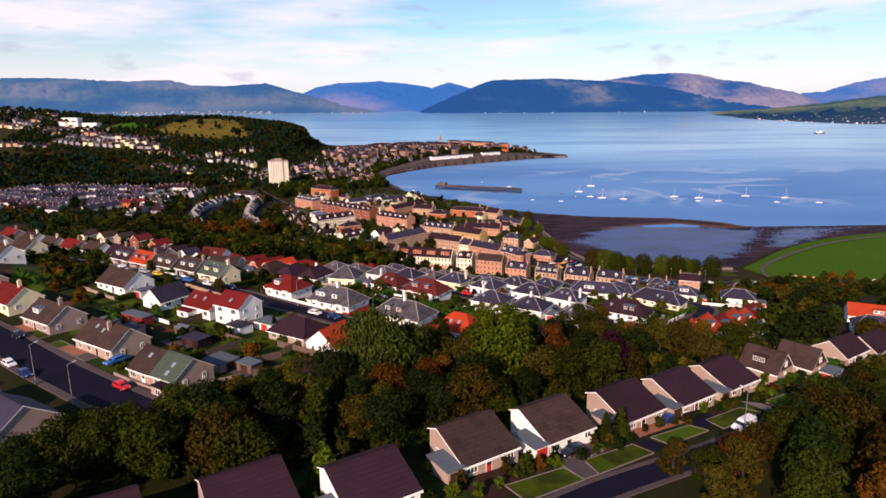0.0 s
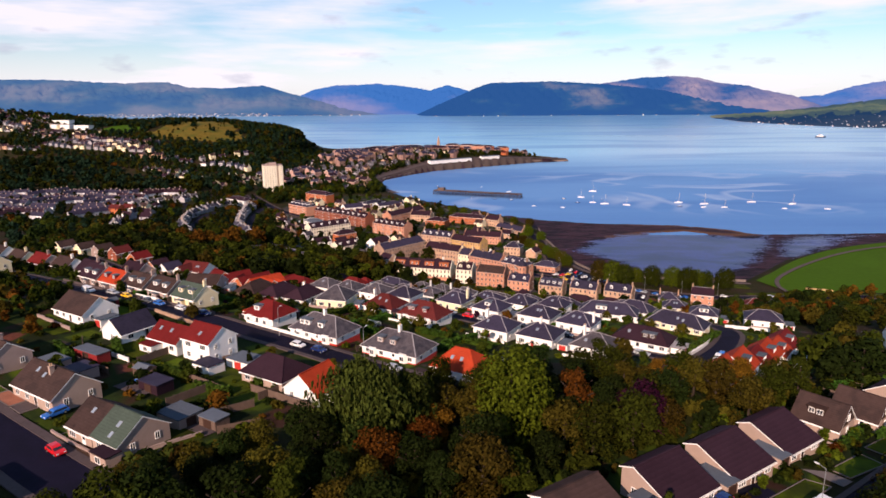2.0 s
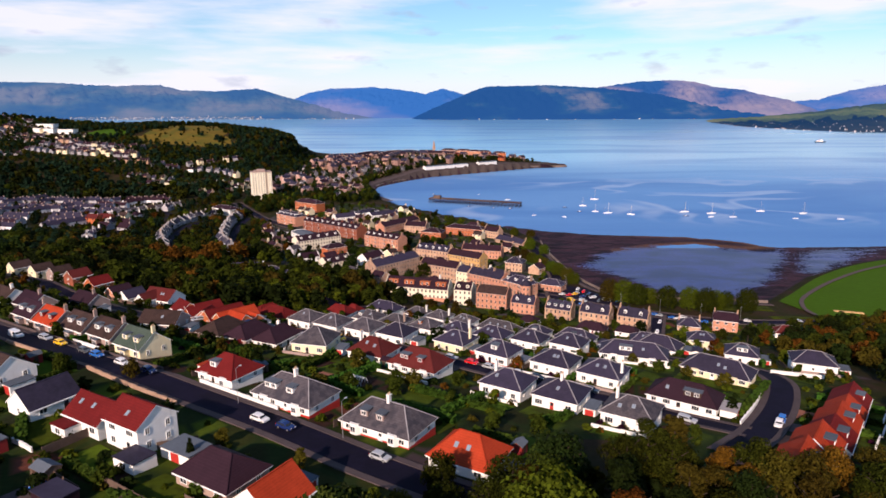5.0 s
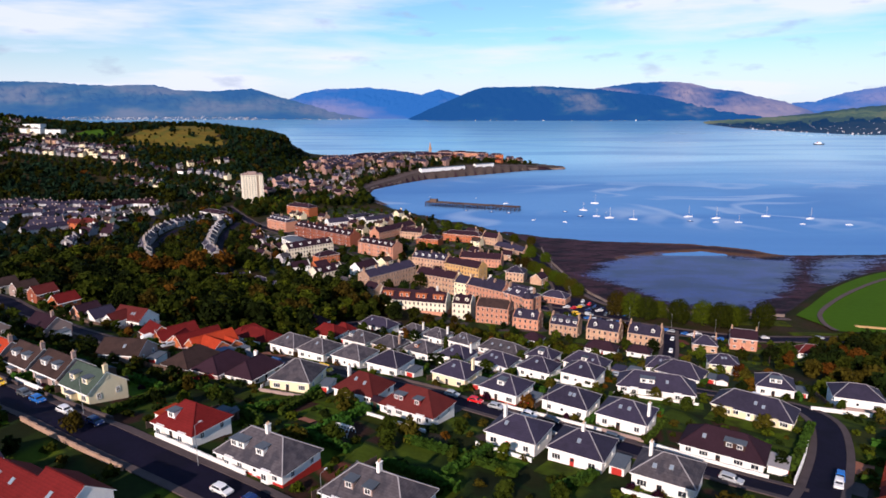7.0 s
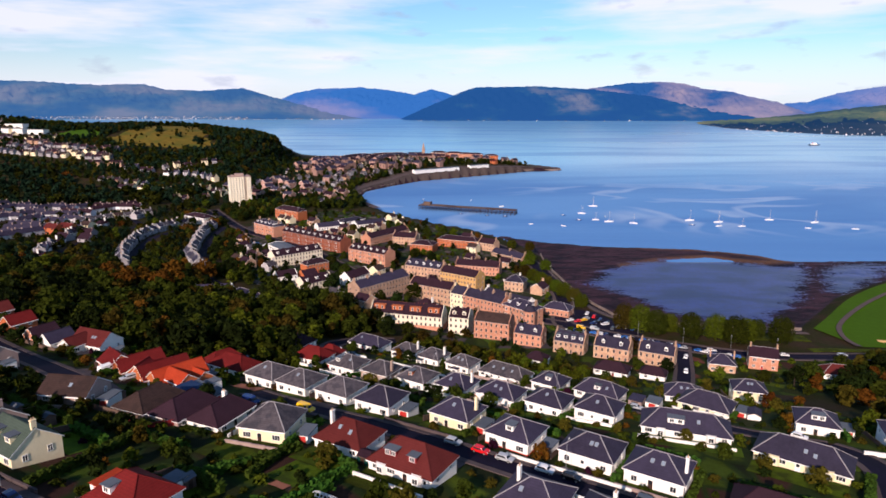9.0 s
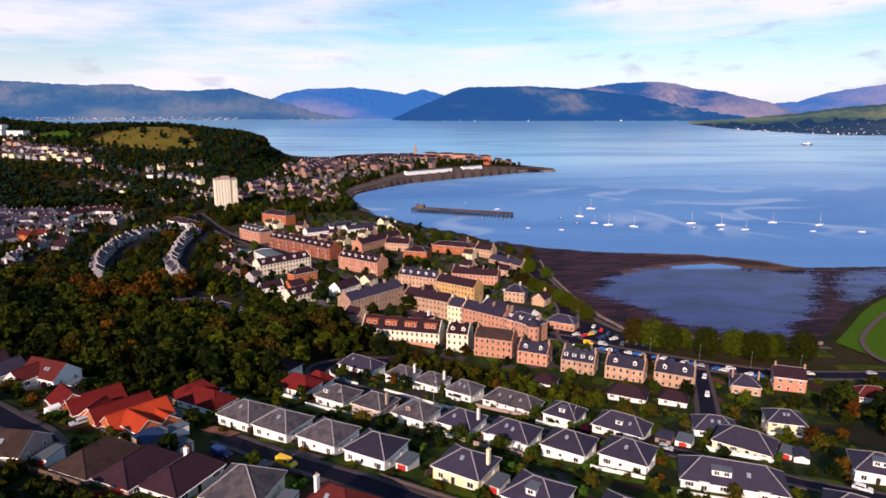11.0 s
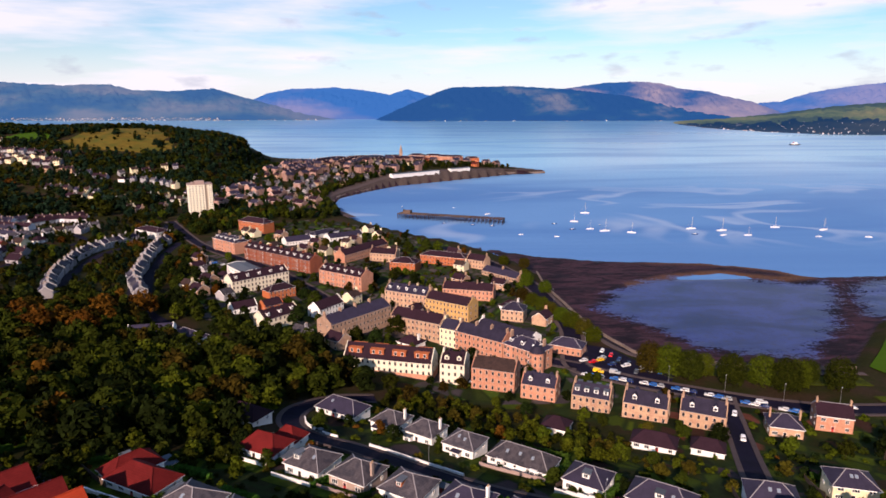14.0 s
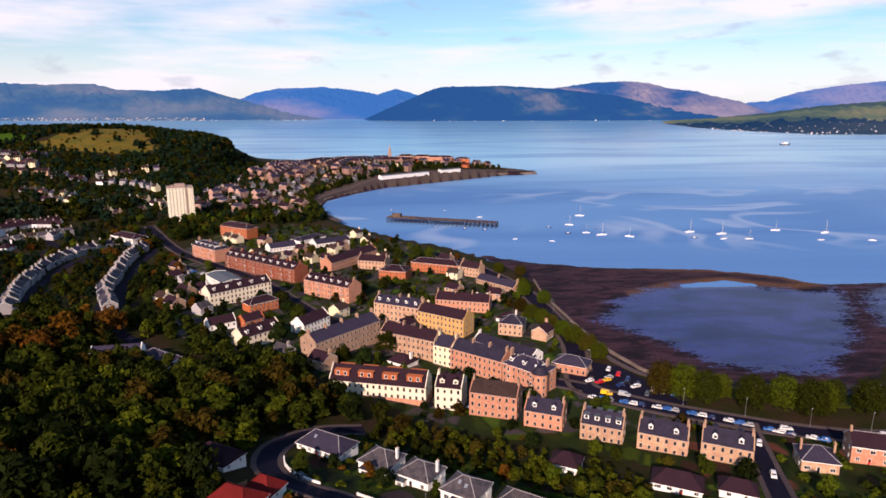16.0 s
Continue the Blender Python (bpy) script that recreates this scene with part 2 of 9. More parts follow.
def plot_material(name="garden_plots", palette=((0.038, 0.058, 0.005), (0.017, 0.020, 0.005), (0.026, 0.030, 0.006), (0.040, 0.019, 0.013), (0.060, 0.086, 0.006), (0.011, 0.015, 0.005), (0.052, 0.035, 0.036), (0.12, 0.040, 0.026))):
    """Back gardens: plots of lawn, beds, paving and shrubs with dark hedge lines between."""
    m = material(name, (1, 1, 1), 0.95, 0.45, 1.1, 0.12, 0.5)
    t = m.node_tree
    gain = [n for n in t.nodes if n.type == "VECT_MATH" and n.operation == "SCALE"][0]
    geo = t.nodes.new("ShaderNodeNewGeometry")
    mp = t.nodes.new("ShaderNodeMapping")
    mp.inputs["Rotation"].default_value, mp.inputs["Scale"].default_value = (0, 0, radians(33)), (0.13, 0.10, 0.0)
    t.links.new(geo.outputs["Position"], mp.inputs["Vector"])
    cell = t.nodes.new("ShaderNodeTexVoronoi")
    edge = t.nodes.new("ShaderNodeTexVoronoi")
    edge.feature = "DISTANCE_TO_EDGE"
    for n in (cell, edge):
        n.inputs["Scale"].default_value, n.inputs["Randomness"].default_value = 1.0, 0.7
        t.links.new(mp.outputs["Vector"], n.inputs["Vector"])
    sep = t.nodes.new("ShaderNodeSeparateColor")
    t.links.new(cell.outputs["Color"], sep.inputs["Color"])
    ramp = t.nodes.new("ShaderNodeValToRGB")
    ramp.color_ramp.interpolation = "CONSTANT"
    e = ramp.color_ramp.elements
    e[0].position, e[0].color = 0.0, (*palette[0], 1)
    e[1].position, e[1].color = 0.24, (*palette[1], 1)
    for p, c in zip((0.36, 0.52, 0.64, 0.74, 0.90, 0.96), palette[2:]):
        e.new(p).color = (*c, 1)
    t.links.new(sep.outputs["Red"], ramp.inputs["Fac"])
    line = t.nodes.new("ShaderNodeMapRange")
    line.inputs["From Min"].default_value, line.inputs["From Max"].default_value = 0.02, 0.14
    t.links.new(edge.outputs["Distance"], line.inputs["Value"])
    mix = t.nodes.new("ShaderNodeMix")
    mix.data_type = "RGBA"
    mix.inputs["A"].default_value = (0.016, 0.028, 0.006, 1)
    t.links.new(line.outputs["Result"], mix.inputs["Factor"])
    t.links.new(ramp.outputs["Color"], mix.inputs["B"])
    t.links.new(mix.outputs["Result"], gain.inputs[0])
    return m


GARDEN = plot_material()
COURT = plot_material("back_courts", ((0.055, 0.045, 0.050), (0.026, 0.042, 0.008), (0.075, 0.060, 0.060), (0.032, 0.024, 0.028), (0.040, 0.075, 0.009), (0.018, 0.026, 0.008), (0.10, 0.08, 0.078), (0.030, 0.026, 0.034)))
GROUND = material("rough_ground", (0.024, 0.026, 0.006), 0.95, 0.5, 0.6, 0.05, 0.6, dirt=(0.034, 0.022, 0.012))
MOOR = material("hill_grass", (0.165, 0.115, 0.018), 0.95, 0.55, 0.12, 0.03, 0.3, dirt=(0.075, 0.080, 0.014))
HEDGE = material("hedge_leaf", (0.034, 0.068, 0.008), 0.8, 0.4, 2.0, 0.2, 0.3, spread=0.35, island=0.35, hue=0.03)
BARK = material("bark", (0.045, 0.033, 0.026), 0.9, 0.35, 6, 0.8, 0.5, stretch=(1, 1, 0.3))
LEAF = {
    "green": material("green_leaf", (0.023, 0.029, 0.0028), 0.8, 0.25, 0.9, 0.15, 0.0, spread=0.4, island=0.42, hue=0.018),
    "bright": material("yellow_green_leaf", (0.050, 0.066, 0.004), 0.8, 0.25, 0.9, 0.15, 0.0, spread=0.25, island=0.42, hue=0.02),
    "dark": material("dark_green_leaf", (0.0105, 0.0175, 0.0032), 0.8, 0.25, 0.9, 0.15, 0.0, spread=0.35, island=0.42, hue=0.015),
    "rust": material("rust_leaf", (0.082, 0.033, 0.004), 0.8, 0.25, 0.9, 0.15, 0.0, spread=0.35, island=0.42, hue=0.02),
    "olive": material("olive_leaf", (0.042, 0.032, 0.004), 0.8, 0.25, 0.9, 0.15, 0.0, spread=0.4, island=0.45, hue=0.025),
    "purple": material("purple_leaf", (0.026, 0.005, 0.016), 0.8, 0.2, 0.9, 0.15, 0.0, spread=0.2, island=0.4),
    # far stands: the haze before them is put into this bluish leaf colour
    "hazed": material("hazed_leaf", (0.0085, 0.0200, 0.0105), 0.8, 0.25, 0.9, 0.03, 0.0, spread=0.3, island=0.45),
    "willow": material("willow_leaf", (0.036, 0.048, 0.008), 0.8, 0.2, 0.9, 0.15, 0.0, spread=0.2, island=0.45),
}
for leafy in (*LEAF.values(), HEDGE):
    leafy.node_tree.nodes["Principled BSDF"].inputs["Specular IOR Level"].default_value = 0.02
TYRE = material("tyre_rubber", (0.02, 0.02, 0.02), 0.9, 0.1, 3, 0.5, 0.0)
RIM = material("alloy_rim", (0.5, 0.5, 0.5), 0.35, 0.05, 3, 0.5, 0.0, metal=0.8)
LAMP = material("lamp_glass", (0.6, 0.6, 0.6), 0.15, 0.05, 3, 0.5, 0.0)
TAIL = material("tail_lamp_red", (0.35, 0.02, 0.02), 0.2, 0.05, 3, 0.5, 0.0)
TIMBER = material("weathered_timber", (0.14, 0.095, 0.075), 0.9, 0.3, 2, 0.3, 0.3)
STEEL = material("galvanised_steel", (0.30, 0.31, 0.32), 0.5, 0.15, 3, 0.5, 0.0, metal=0.5)
STONEWORK = material("quay_stone", (0.22, 0.17, 0.15), 0.9, 0.35, 1.0, 0.15, 0.5)
PAINT = {}


def paint(name, rgb):
    if name not in PAINT:
        PAINT[name] = material(name + "_car_paint", rgb, 0.22, 0.04, 2, 0.5, 0.0)
        PAINT[name].node_tree.nodes["Principled BSDF"].inputs["Coat Weight"].default_value = 0.6
    return PAINT[name]


def sea_material():
    """Ruffled blue water; smooth slicks wind between the moorings, their sky sheen painted pale."""
    m = bpy.data.materials.new("sea_water")
    m.use_nodes = True
    t = m.node_tree
    b = t.nodes["Principled BSDF"]
    b.inputs["IOR"].default_value = 1.33
    geo = t.nodes.new("ShaderNodeNewGeometry")

    def noise(scale, size, detail, distort):
        mp = t.nodes.new("ShaderNodeMapping")
        mp.inputs["Scale"].default_value = scale
        t.links.new(geo.outputs["Position"], mp.inputs["Vector"])
        n = t.nodes.new("ShaderNodeTexNoise")
        n.inputs["Scale"].default_value, n.inputs["Detail"].default_value, n.inputs["Distortion"].default_value = size, detail, distort
        t.links.new(mp.outputs["Vector"], n.inputs["Vector"])
        return n.outputs["Fac"]

    def span(value, lo, hi, a, b2):
        n = t.nodes.new("ShaderNodeMapRange")
        n.interpolation_type = "SMOOTHSTEP"
        for key, v in (("From Min", lo), ("From Max", hi), ("To Min", a), ("To Max", b2)):
            n.inputs[key].default_value = v
        t.links.new(value, n.inputs["Value"])
        return n.outputs["Result"]

    def combine(op, x, y):
        n = t.nodes.new("ShaderNodeMath")
        n.operation = op
        for i, v in enumerate((x, y)):
            if isinstance(v, (int, float)):
                n.inputs[i].default_value = v
            else:
                t.links.new(v, n.inputs[i])
        return n.outputs[0]

    wind = noise((0.0012, 0.0050, 1), 1.0, 5, 0.8)
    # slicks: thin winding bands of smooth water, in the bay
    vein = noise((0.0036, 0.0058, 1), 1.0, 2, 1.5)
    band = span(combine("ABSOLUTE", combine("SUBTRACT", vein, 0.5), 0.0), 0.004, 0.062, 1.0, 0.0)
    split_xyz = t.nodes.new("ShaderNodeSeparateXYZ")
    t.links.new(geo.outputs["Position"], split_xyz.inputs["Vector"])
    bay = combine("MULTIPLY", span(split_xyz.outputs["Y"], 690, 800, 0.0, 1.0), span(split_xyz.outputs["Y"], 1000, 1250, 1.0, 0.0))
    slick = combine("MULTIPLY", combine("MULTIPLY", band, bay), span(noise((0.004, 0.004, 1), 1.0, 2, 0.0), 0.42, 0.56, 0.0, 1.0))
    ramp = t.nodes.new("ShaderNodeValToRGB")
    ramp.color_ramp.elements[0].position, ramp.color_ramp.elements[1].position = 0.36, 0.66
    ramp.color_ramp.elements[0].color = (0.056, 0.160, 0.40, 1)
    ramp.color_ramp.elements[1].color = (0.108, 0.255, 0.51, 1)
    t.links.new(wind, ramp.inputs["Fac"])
    # the open firth is painted paler with distance, for the bright sky it reflects
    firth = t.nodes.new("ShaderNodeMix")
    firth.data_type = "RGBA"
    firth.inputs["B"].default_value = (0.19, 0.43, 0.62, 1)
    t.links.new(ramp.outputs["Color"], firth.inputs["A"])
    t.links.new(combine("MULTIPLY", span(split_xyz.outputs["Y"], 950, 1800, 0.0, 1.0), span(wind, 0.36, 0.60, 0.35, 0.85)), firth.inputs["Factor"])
    # slicks carry the sky's pale reflection in their base colour
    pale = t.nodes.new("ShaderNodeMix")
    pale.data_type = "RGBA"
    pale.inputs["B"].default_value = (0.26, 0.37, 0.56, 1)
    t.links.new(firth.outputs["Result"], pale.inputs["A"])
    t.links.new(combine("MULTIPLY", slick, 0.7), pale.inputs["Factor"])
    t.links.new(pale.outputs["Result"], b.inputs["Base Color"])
    t.links.new(combine("SUBTRACT", span(wind, 0.35, 0.68, 0.24, 0.16), combine("MULTIPLY", slick, 0.10)), b.inputs["Roughness"])
    # small waves run in from the firth and lean towards the bay
    lean = t.nodes.new("ShaderNodeCombineXYZ")
    t.links.new(combine("MULTIPLY", combine("SUBTRACT", noise((1, 1, 1), 0.22, 3, 0.0), 0.5), 0.10), lean.inputs["X"])
    t.links.new(combine("ADD", combine("MULTIPLY", combine("SUBTRACT", noise((1, 1.6, 1), 0.16, 4, 0.0), 0.5), 0.16), combine("MULTIPLY", slick, 0.05)), lean.inputs["Y"])
    slope = t.nodes.new("ShaderNodeVectorMath")
    tilt = t.nodes.new("ShaderNodeCombineXYZ")
    t.links.new(span(split_xyz.outputs["Y"], 690, 1700, -0.20, -0.025), tilt.inputs["Y"])
    t.links.new(tilt.outputs["Vector"], slope.inputs[1])
    total = t.nodes.new("ShaderNodeVectorMath")
    unit = t.nodes.new("ShaderNodeVectorMath")
    unit.operation = "NORMALIZE"
    t.links.new(lean.outputs["Vector"], slope.inputs[0])
    t.links.new(slope.outputs[0], total.inputs[0])
    t.links.new(geo.outputs["Normal"], total.inputs[1])
    t.links.new(total.outputs[0], unit.inputs[0])
    t.links.new(unit.outputs[0], b.inputs["Normal"])
    return m


def mud_material():
    """Foreshore: dark weed and purple-brown mud, with a wet sheet where the attribute 'wet' is high."""
    m = bpy.data.materials.new("weedy_mud")
    m.use_nodes = True
    t = m.node_tree
    b = t.nodes["Principled BSDF"]
    geo = t.nodes.new("ShaderNodeNewGeometry")
    wet = t.nodes.new("ShaderNodeAttribute")
    wet.attribute_name = "wet"
    sandy = t.nodes.new("ShaderNodeAttribute")
    sandy.attribute_name = "crest"

    def noise(scale, detail, rough, distort=0.0, stretch=(1, 1, 1), turn=0.0):
        mp = t.nodes.new("ShaderNodeMapping")
        mp.inputs["Scale"].default_value = stretch
        mp.inputs["Rotation"].default_value = (0, 0, radians(turn))
        t.links.new(geo.outputs["Position"], mp.inputs["Vector"])
        n = t.nodes.new("ShaderNodeTexNoise")
        n.inputs["Scale"].default_value, n.inputs["Detail"].default_value, n.inputs["Roughness"].default_value, n.inputs["Distortion"].default_value = scale, detail, rough, distort
        t.links.new(mp.outputs["Vector"], n.inputs["Vector"])
        return n.outputs["Fac"]

    def combine(op, x, y):
        n = t.nodes.new("ShaderNodeMath")
        n.operation = op
        for i, v in enumerate((x, y)):
            if isinstance(v, (int, float)):
                n.inputs[i].default_value = v
            else:
                t.links.new(v, n.inputs[i])
        return n.outputs[0]

    def blend(fac, a, b2):
        n = t.nodes.new("ShaderNodeMix")
        n.data_type = "RGBA"
        for key, v in (("Factor", fac), ("A", a), ("B", b2)):
            if isinstance(v, tuple):
                n.inputs[key].default_value = (*v, 1)
            else:
                t.links.new(v, n.inputs[key])
        return n.outputs["Result"]

    def step(value, lo, hi):
        n = t.nodes.new("ShaderNodeMapRange")
        n.interpolation_type = "SMOOTHSTEP"
        n.inputs["From Min"].default_value, n.inputs["From Max"].default_value = lo, hi
        t.links.new(value, n.inputs["Value"])
        return n.outputs["Result"]

    streaks = noise(0.075, 9, 0.74, 0.8, (0.55, 1.5, 1), 24)
    clumps = noise(0.5, 5, 0.65)
    dry = blend(step(streaks, 0.40, 0.62), (0.007, 0.004, 0.009), (0.056, 0.025, 0.036))
    dry = blend(step(sandy.outputs["Fac"], 0.1, 0.9), dry, (0.105, 0.052, 0.030))
    dry = blend(combine("MULTIPLY", step(noise(0.9, 6, 0.8, 0.5, (0.6, 1.2, 1), 24), 0.60, 0.70), 0.55), dry, (0.120, 0.090, 0.105))
    dry = blend(combine("MULTIPLY", step(clumps, 0.50, 0.66), 0.75), dry, (0.014, 0.010, 0.012))
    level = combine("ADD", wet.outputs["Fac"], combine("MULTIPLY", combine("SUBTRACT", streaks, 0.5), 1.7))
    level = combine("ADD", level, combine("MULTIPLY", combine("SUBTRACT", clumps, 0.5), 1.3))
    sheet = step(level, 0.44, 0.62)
    # the wet sheet's blue is mirrored sky, mixed into the base colour
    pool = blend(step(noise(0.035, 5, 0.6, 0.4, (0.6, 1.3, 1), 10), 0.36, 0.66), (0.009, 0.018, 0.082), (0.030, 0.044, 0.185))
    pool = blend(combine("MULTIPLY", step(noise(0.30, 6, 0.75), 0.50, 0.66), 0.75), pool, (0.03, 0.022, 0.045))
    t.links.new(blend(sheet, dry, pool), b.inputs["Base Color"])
    rough = t.nodes.new("ShaderNodeMapRange")
    rough.inputs["To Min"].default_value, rough.inputs["To Max"].default_value = 0.85, 0.30
    t.links.new(sheet, rough.inputs["Value"])
    t.links.new(rough.outputs["Result"], b.inputs["Roughness"])
    b.inputs["Specular IOR Level"].default_value = 0.12
    bp = t.nodes.new("ShaderNodeBump")
    bp.inputs["Distance"].default_value = 0.3
    t.links.new(combine("SUBTRACT", 0.6, combine("MULTIPLY", sheet, 0.52)), bp.inputs["Strength"])
    t.links.new(clumps, bp.inputs["Height"])
    t.links.new(bp.outputs["Normal"], b.inputs["Normal"])
    return m


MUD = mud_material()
SEA = sea_material()


# ---- lie of the land ----
def lerp_table(v, table):
    return np.interp(v, [a for a, _ in table], [b for _, b in table])


DOWN = ((-300, 88), (0, 78), (60, 72), (100, 67), (130, 63), (150, 61), (170, 58), (190, 54.5), (205, 52), (220, 50), (240, 47.5),
        (255, 44.5), (270, 40.5), (290, 35), (323, 24.8), (350, 18.5), (370, 13), (400, 7.5), (430, 5), (460, 4.2), (560, 3.8), (700, 3.2), (2000, 3.2))
WEST = ((0, 0.01), (100, 0.01), (160, 0.055), (200, 0.11), (240, 0.085), (300, 0.1), (340, 0.13), (440, 0.11), (500, 0.085), (560, 0.05), (640, 0.015), (900, 0.01))
EAST = ((0, 0.03), (130, 0.03), (200, 0.07), (250, 0.065), (320, 0.06), (350, 0.06), (380, 0.03), (430, 0))
COAST = ((3000, 1000), (900, 680), (600, 620), (400, 565), (331, 540), (273, 502), (223, 454), (206, 434), (172, 434), (137, 445), (110, 457),
         (104, 471), (99, 488), (95, 516), (92, 555), (90, 587), (92, 625), (82, 668), (60, 715), (41, 750), (14, 774), (-14, 806), (-49, 853),
         (-79, 911), (-95, 977), (-92, 1053), (-56, 1124), (-14, 1190), (83, 1264), (190, 1345), (268, 1368), (272, 1384), (215, 1440),
         (150, 1500), (60, 1560), (-150, 1640), (-420, 1780), (-800, 2050), (-1500, 2400), (-3600, 2700), (-3600, -400), (3000, -400))


def edge_distance(x, y, ring):
    """Signed distance to a closed ring: positive inside."""
    x, y = np.asarray(x, float), np.asarray(y, float)
    best, inside = np.full(x.shape, 1e9), np.zeros(x.shape, bool)
    for (ax, ay), (bx, by) in zip(ring, ring[1:] + ring[:1]):
        dx, dy = bx - ax, by - ay
        s = np.clip(((x - ax) * dx + (y - ay) * dy) / (dx * dx + dy * dy), 0, 1)
        best = np.minimum(best, np.hypot(x - ax - s * dx, y - ay - s * dy))
        if ay != by:
            inside ^= ((ay > y) != (by > y)) & (x < (bx - ax) * (y - ay) / (by - ay) + ax)
    return np.where(inside, best, -best)


def bump_hill(x, y, cx, cy, rx, ry, height, turn=0.0, power=1.3):
    c, s = math.cos(turn), math.sin(turn)
    u, v = ((x - cx) * c + (y - cy) * s) / rx, (-(x - cx) * s + (y - cy) * c) / ry
    return height * np.exp(-(u * u + v * v) ** power)


BAR = ((60, 735), (108, 690), (151, 672), (195, 664), (239, 656), (258, 647), (285, 630), (297, 606), (270, 600), (235, 622), (196, 613), (150, 590), (120, 600), (92, 640))
LAGOON = ((116, 545), (138, 579), (169, 606), (211, 615), (239, 618), (254, 600), (281, 592), (300, 596), (292, 573), (272, 543), (244, 502), (222, 480), (198, 460), (173, 464), (150, 474), (145, 492), (128, 523))
POOL = ((303, 580), (340, 600), (400, 600), (356, 575), (310, 530), (285, 512), (272, 520))


LOWTOWN = [(-150, 560), (-118, 500), (-60, 470), (-30, 450), (-10, 424), (20, 408), (60, 384), (100, 362), (120, 366), (128, 392), (92, 424), (84, 460), (86, 560), (80, 620), (50, 700), (0, 770), (-60, 830), (-110, 850), (-170, 790), (-190, 700)]
HILLTOWN = [(-135, 240), (-110, 175), (-95, 150), (-60, 112), (-48, 112), (-28, 135), (2, 160), (30, 180), (60, 160), (112, 205), (138, 250), (130, 300), (120, 350), (70, 350), (20, 385), (-30, 400), (-50, 345), (-90, 310), (-130, 300)]
CLOSEGARDENS = [(-20, 64), (4, 74), (48, 104), (100, 140), (132, 172), (110, 176), (60, 146), (20, 116), (-12, 96), (-40, 80)]
SEAFRONT = [(96, 366), (70, 352), (120, 330), (190, 330), (330, 362), (330, 384), (230, 386), (188, 384), (128, 404)]
HILLSIDE = [(-250, 330), (-130, 190), (-110, 165), (-130, 300), (-110, 300), (-220, 385)]
BRAE = ((-545, 1240), (-505, 1205), (-440, 1196), (-385, 1212), (-366, 1240), (-392, 1290), (-420, 1340), (-440, 1400), (-520, 1400), (-540, 1330))
FIELD = ((-675, 1290), (-640, 1252), (-590, 1244), (-578, 1268), (-606, 1335), (-650, 1345))


HILLTOP = ((-1000, 44), (-850, 54), (-720, 62), (-640, 69), (-560, 77), (-470, 79), (-420, 74), (-380, 68), (-350, 66), (-330, 62), (-307, 52), (-290, 35), (-272, 12), (-255, 0))


def soft_noise(x, y, size, seed):
    """Smooth value noise from a few turned sine sheets."""
    out = 0.0
    for k in range(6):
        a = seed * 1.7 + k * 2.39
        f = (1.0 + 0.55 * k) / size
        out = out + np.sin((x * math.cos(a) + y * math.sin(a)) * f * 6.28 + a * 3 + 1.6 * np.sin((y * math.cos(a) - x * math.sin(a)) * f * 3.9 + k)) / (1 + 0.6 * k)
    return out / 2.6


def land(x, y):
    """Height of dry land."""
    x, y = np.asarray(x, float), np.asarray(y, float)
    d = x - 20
    z = lerp_table(y, DOWN) - np.where(d < 0, lerp_table(y, WEST) * np.maximum(d, -240), lerp_table(y, EAST) * np.minimum(d, 120))
    z = np.maximum(z, 2.7)
    z = np.where(d < -240, z + np.clip(-240 - d, 0, 400) * 0.03 * np.clip((900 - y) / 500, 0, 1), z)
    flat = np.clip((x - 186) / 30, 0, 1) * np.clip((y - 396) / 16, 0, 1)
    z = z + (3.3 - z) * flat
    z = z + lerp_table(x, HILLTOP) * np.exp(-np.abs((y - 1370) / 205) ** 2.4) + bump_hill(x, y, -1150, 1600, 420, 330, 76)
    z = z + bump_hill(x, y, -640, 1120, 330, 150, 16) + bump_hill(x, y, -50, 1330, 230, 150, 20, 0.4)
    return z


def ground(x, y):
    """Height of the ground sheet, shore and sea bed too."""
    x, y = np.asarray(x, float), np.asarray(y, float)
    shore = edge_distance(x, y, COAST)
    z = land(x, y)
    flats = np.maximum(edge_distance(x, y, BAR), -30)
    weed = 0.50 + 0.30 * soft_noise(x, y, 34, 1) + 0.16 * soft_noise(x, y, 11, 2)
    bed = np.where(y < 760, -2.2, -4.0)
    t = np.clip((flats + 14) / 22, 0, 1)
    bed = bed + (weed - bed) * t * t * (3 - 2 * t)
    near = np.clip((70 + shore) / 60, 0, 1) * np.clip((700 - y) / 60, 0, 1)
    bed = np.maximum(bed, bed + (weed - bed) * near)
    cove = ((x > 90) & (x < 620) & (y < 640)) * np.clip((618 - y) / 14, 0, 1)
    bed = bed + (weed - bed) * cove * (bed < weed)
    pool = np.clip((edge_distance(x, y, LAGOON) + 6) / 26, 0, 1)
    bed = bed + (0.16 - bed) * pool * (bed > -0.5)
    s = np.clip((shore + 5) / 7, 0, 1)
    return bed + (z - bed) * s


def gz(x, y):
    return float(land(x, y))


def lines(*spans):
    """Grid lines: spans of (from, to, step)."""
    out = []
    for a, b, step in spans:
        out += list(np.arange(a, b, step))
    return np.array(out + [spans[-1][1]])


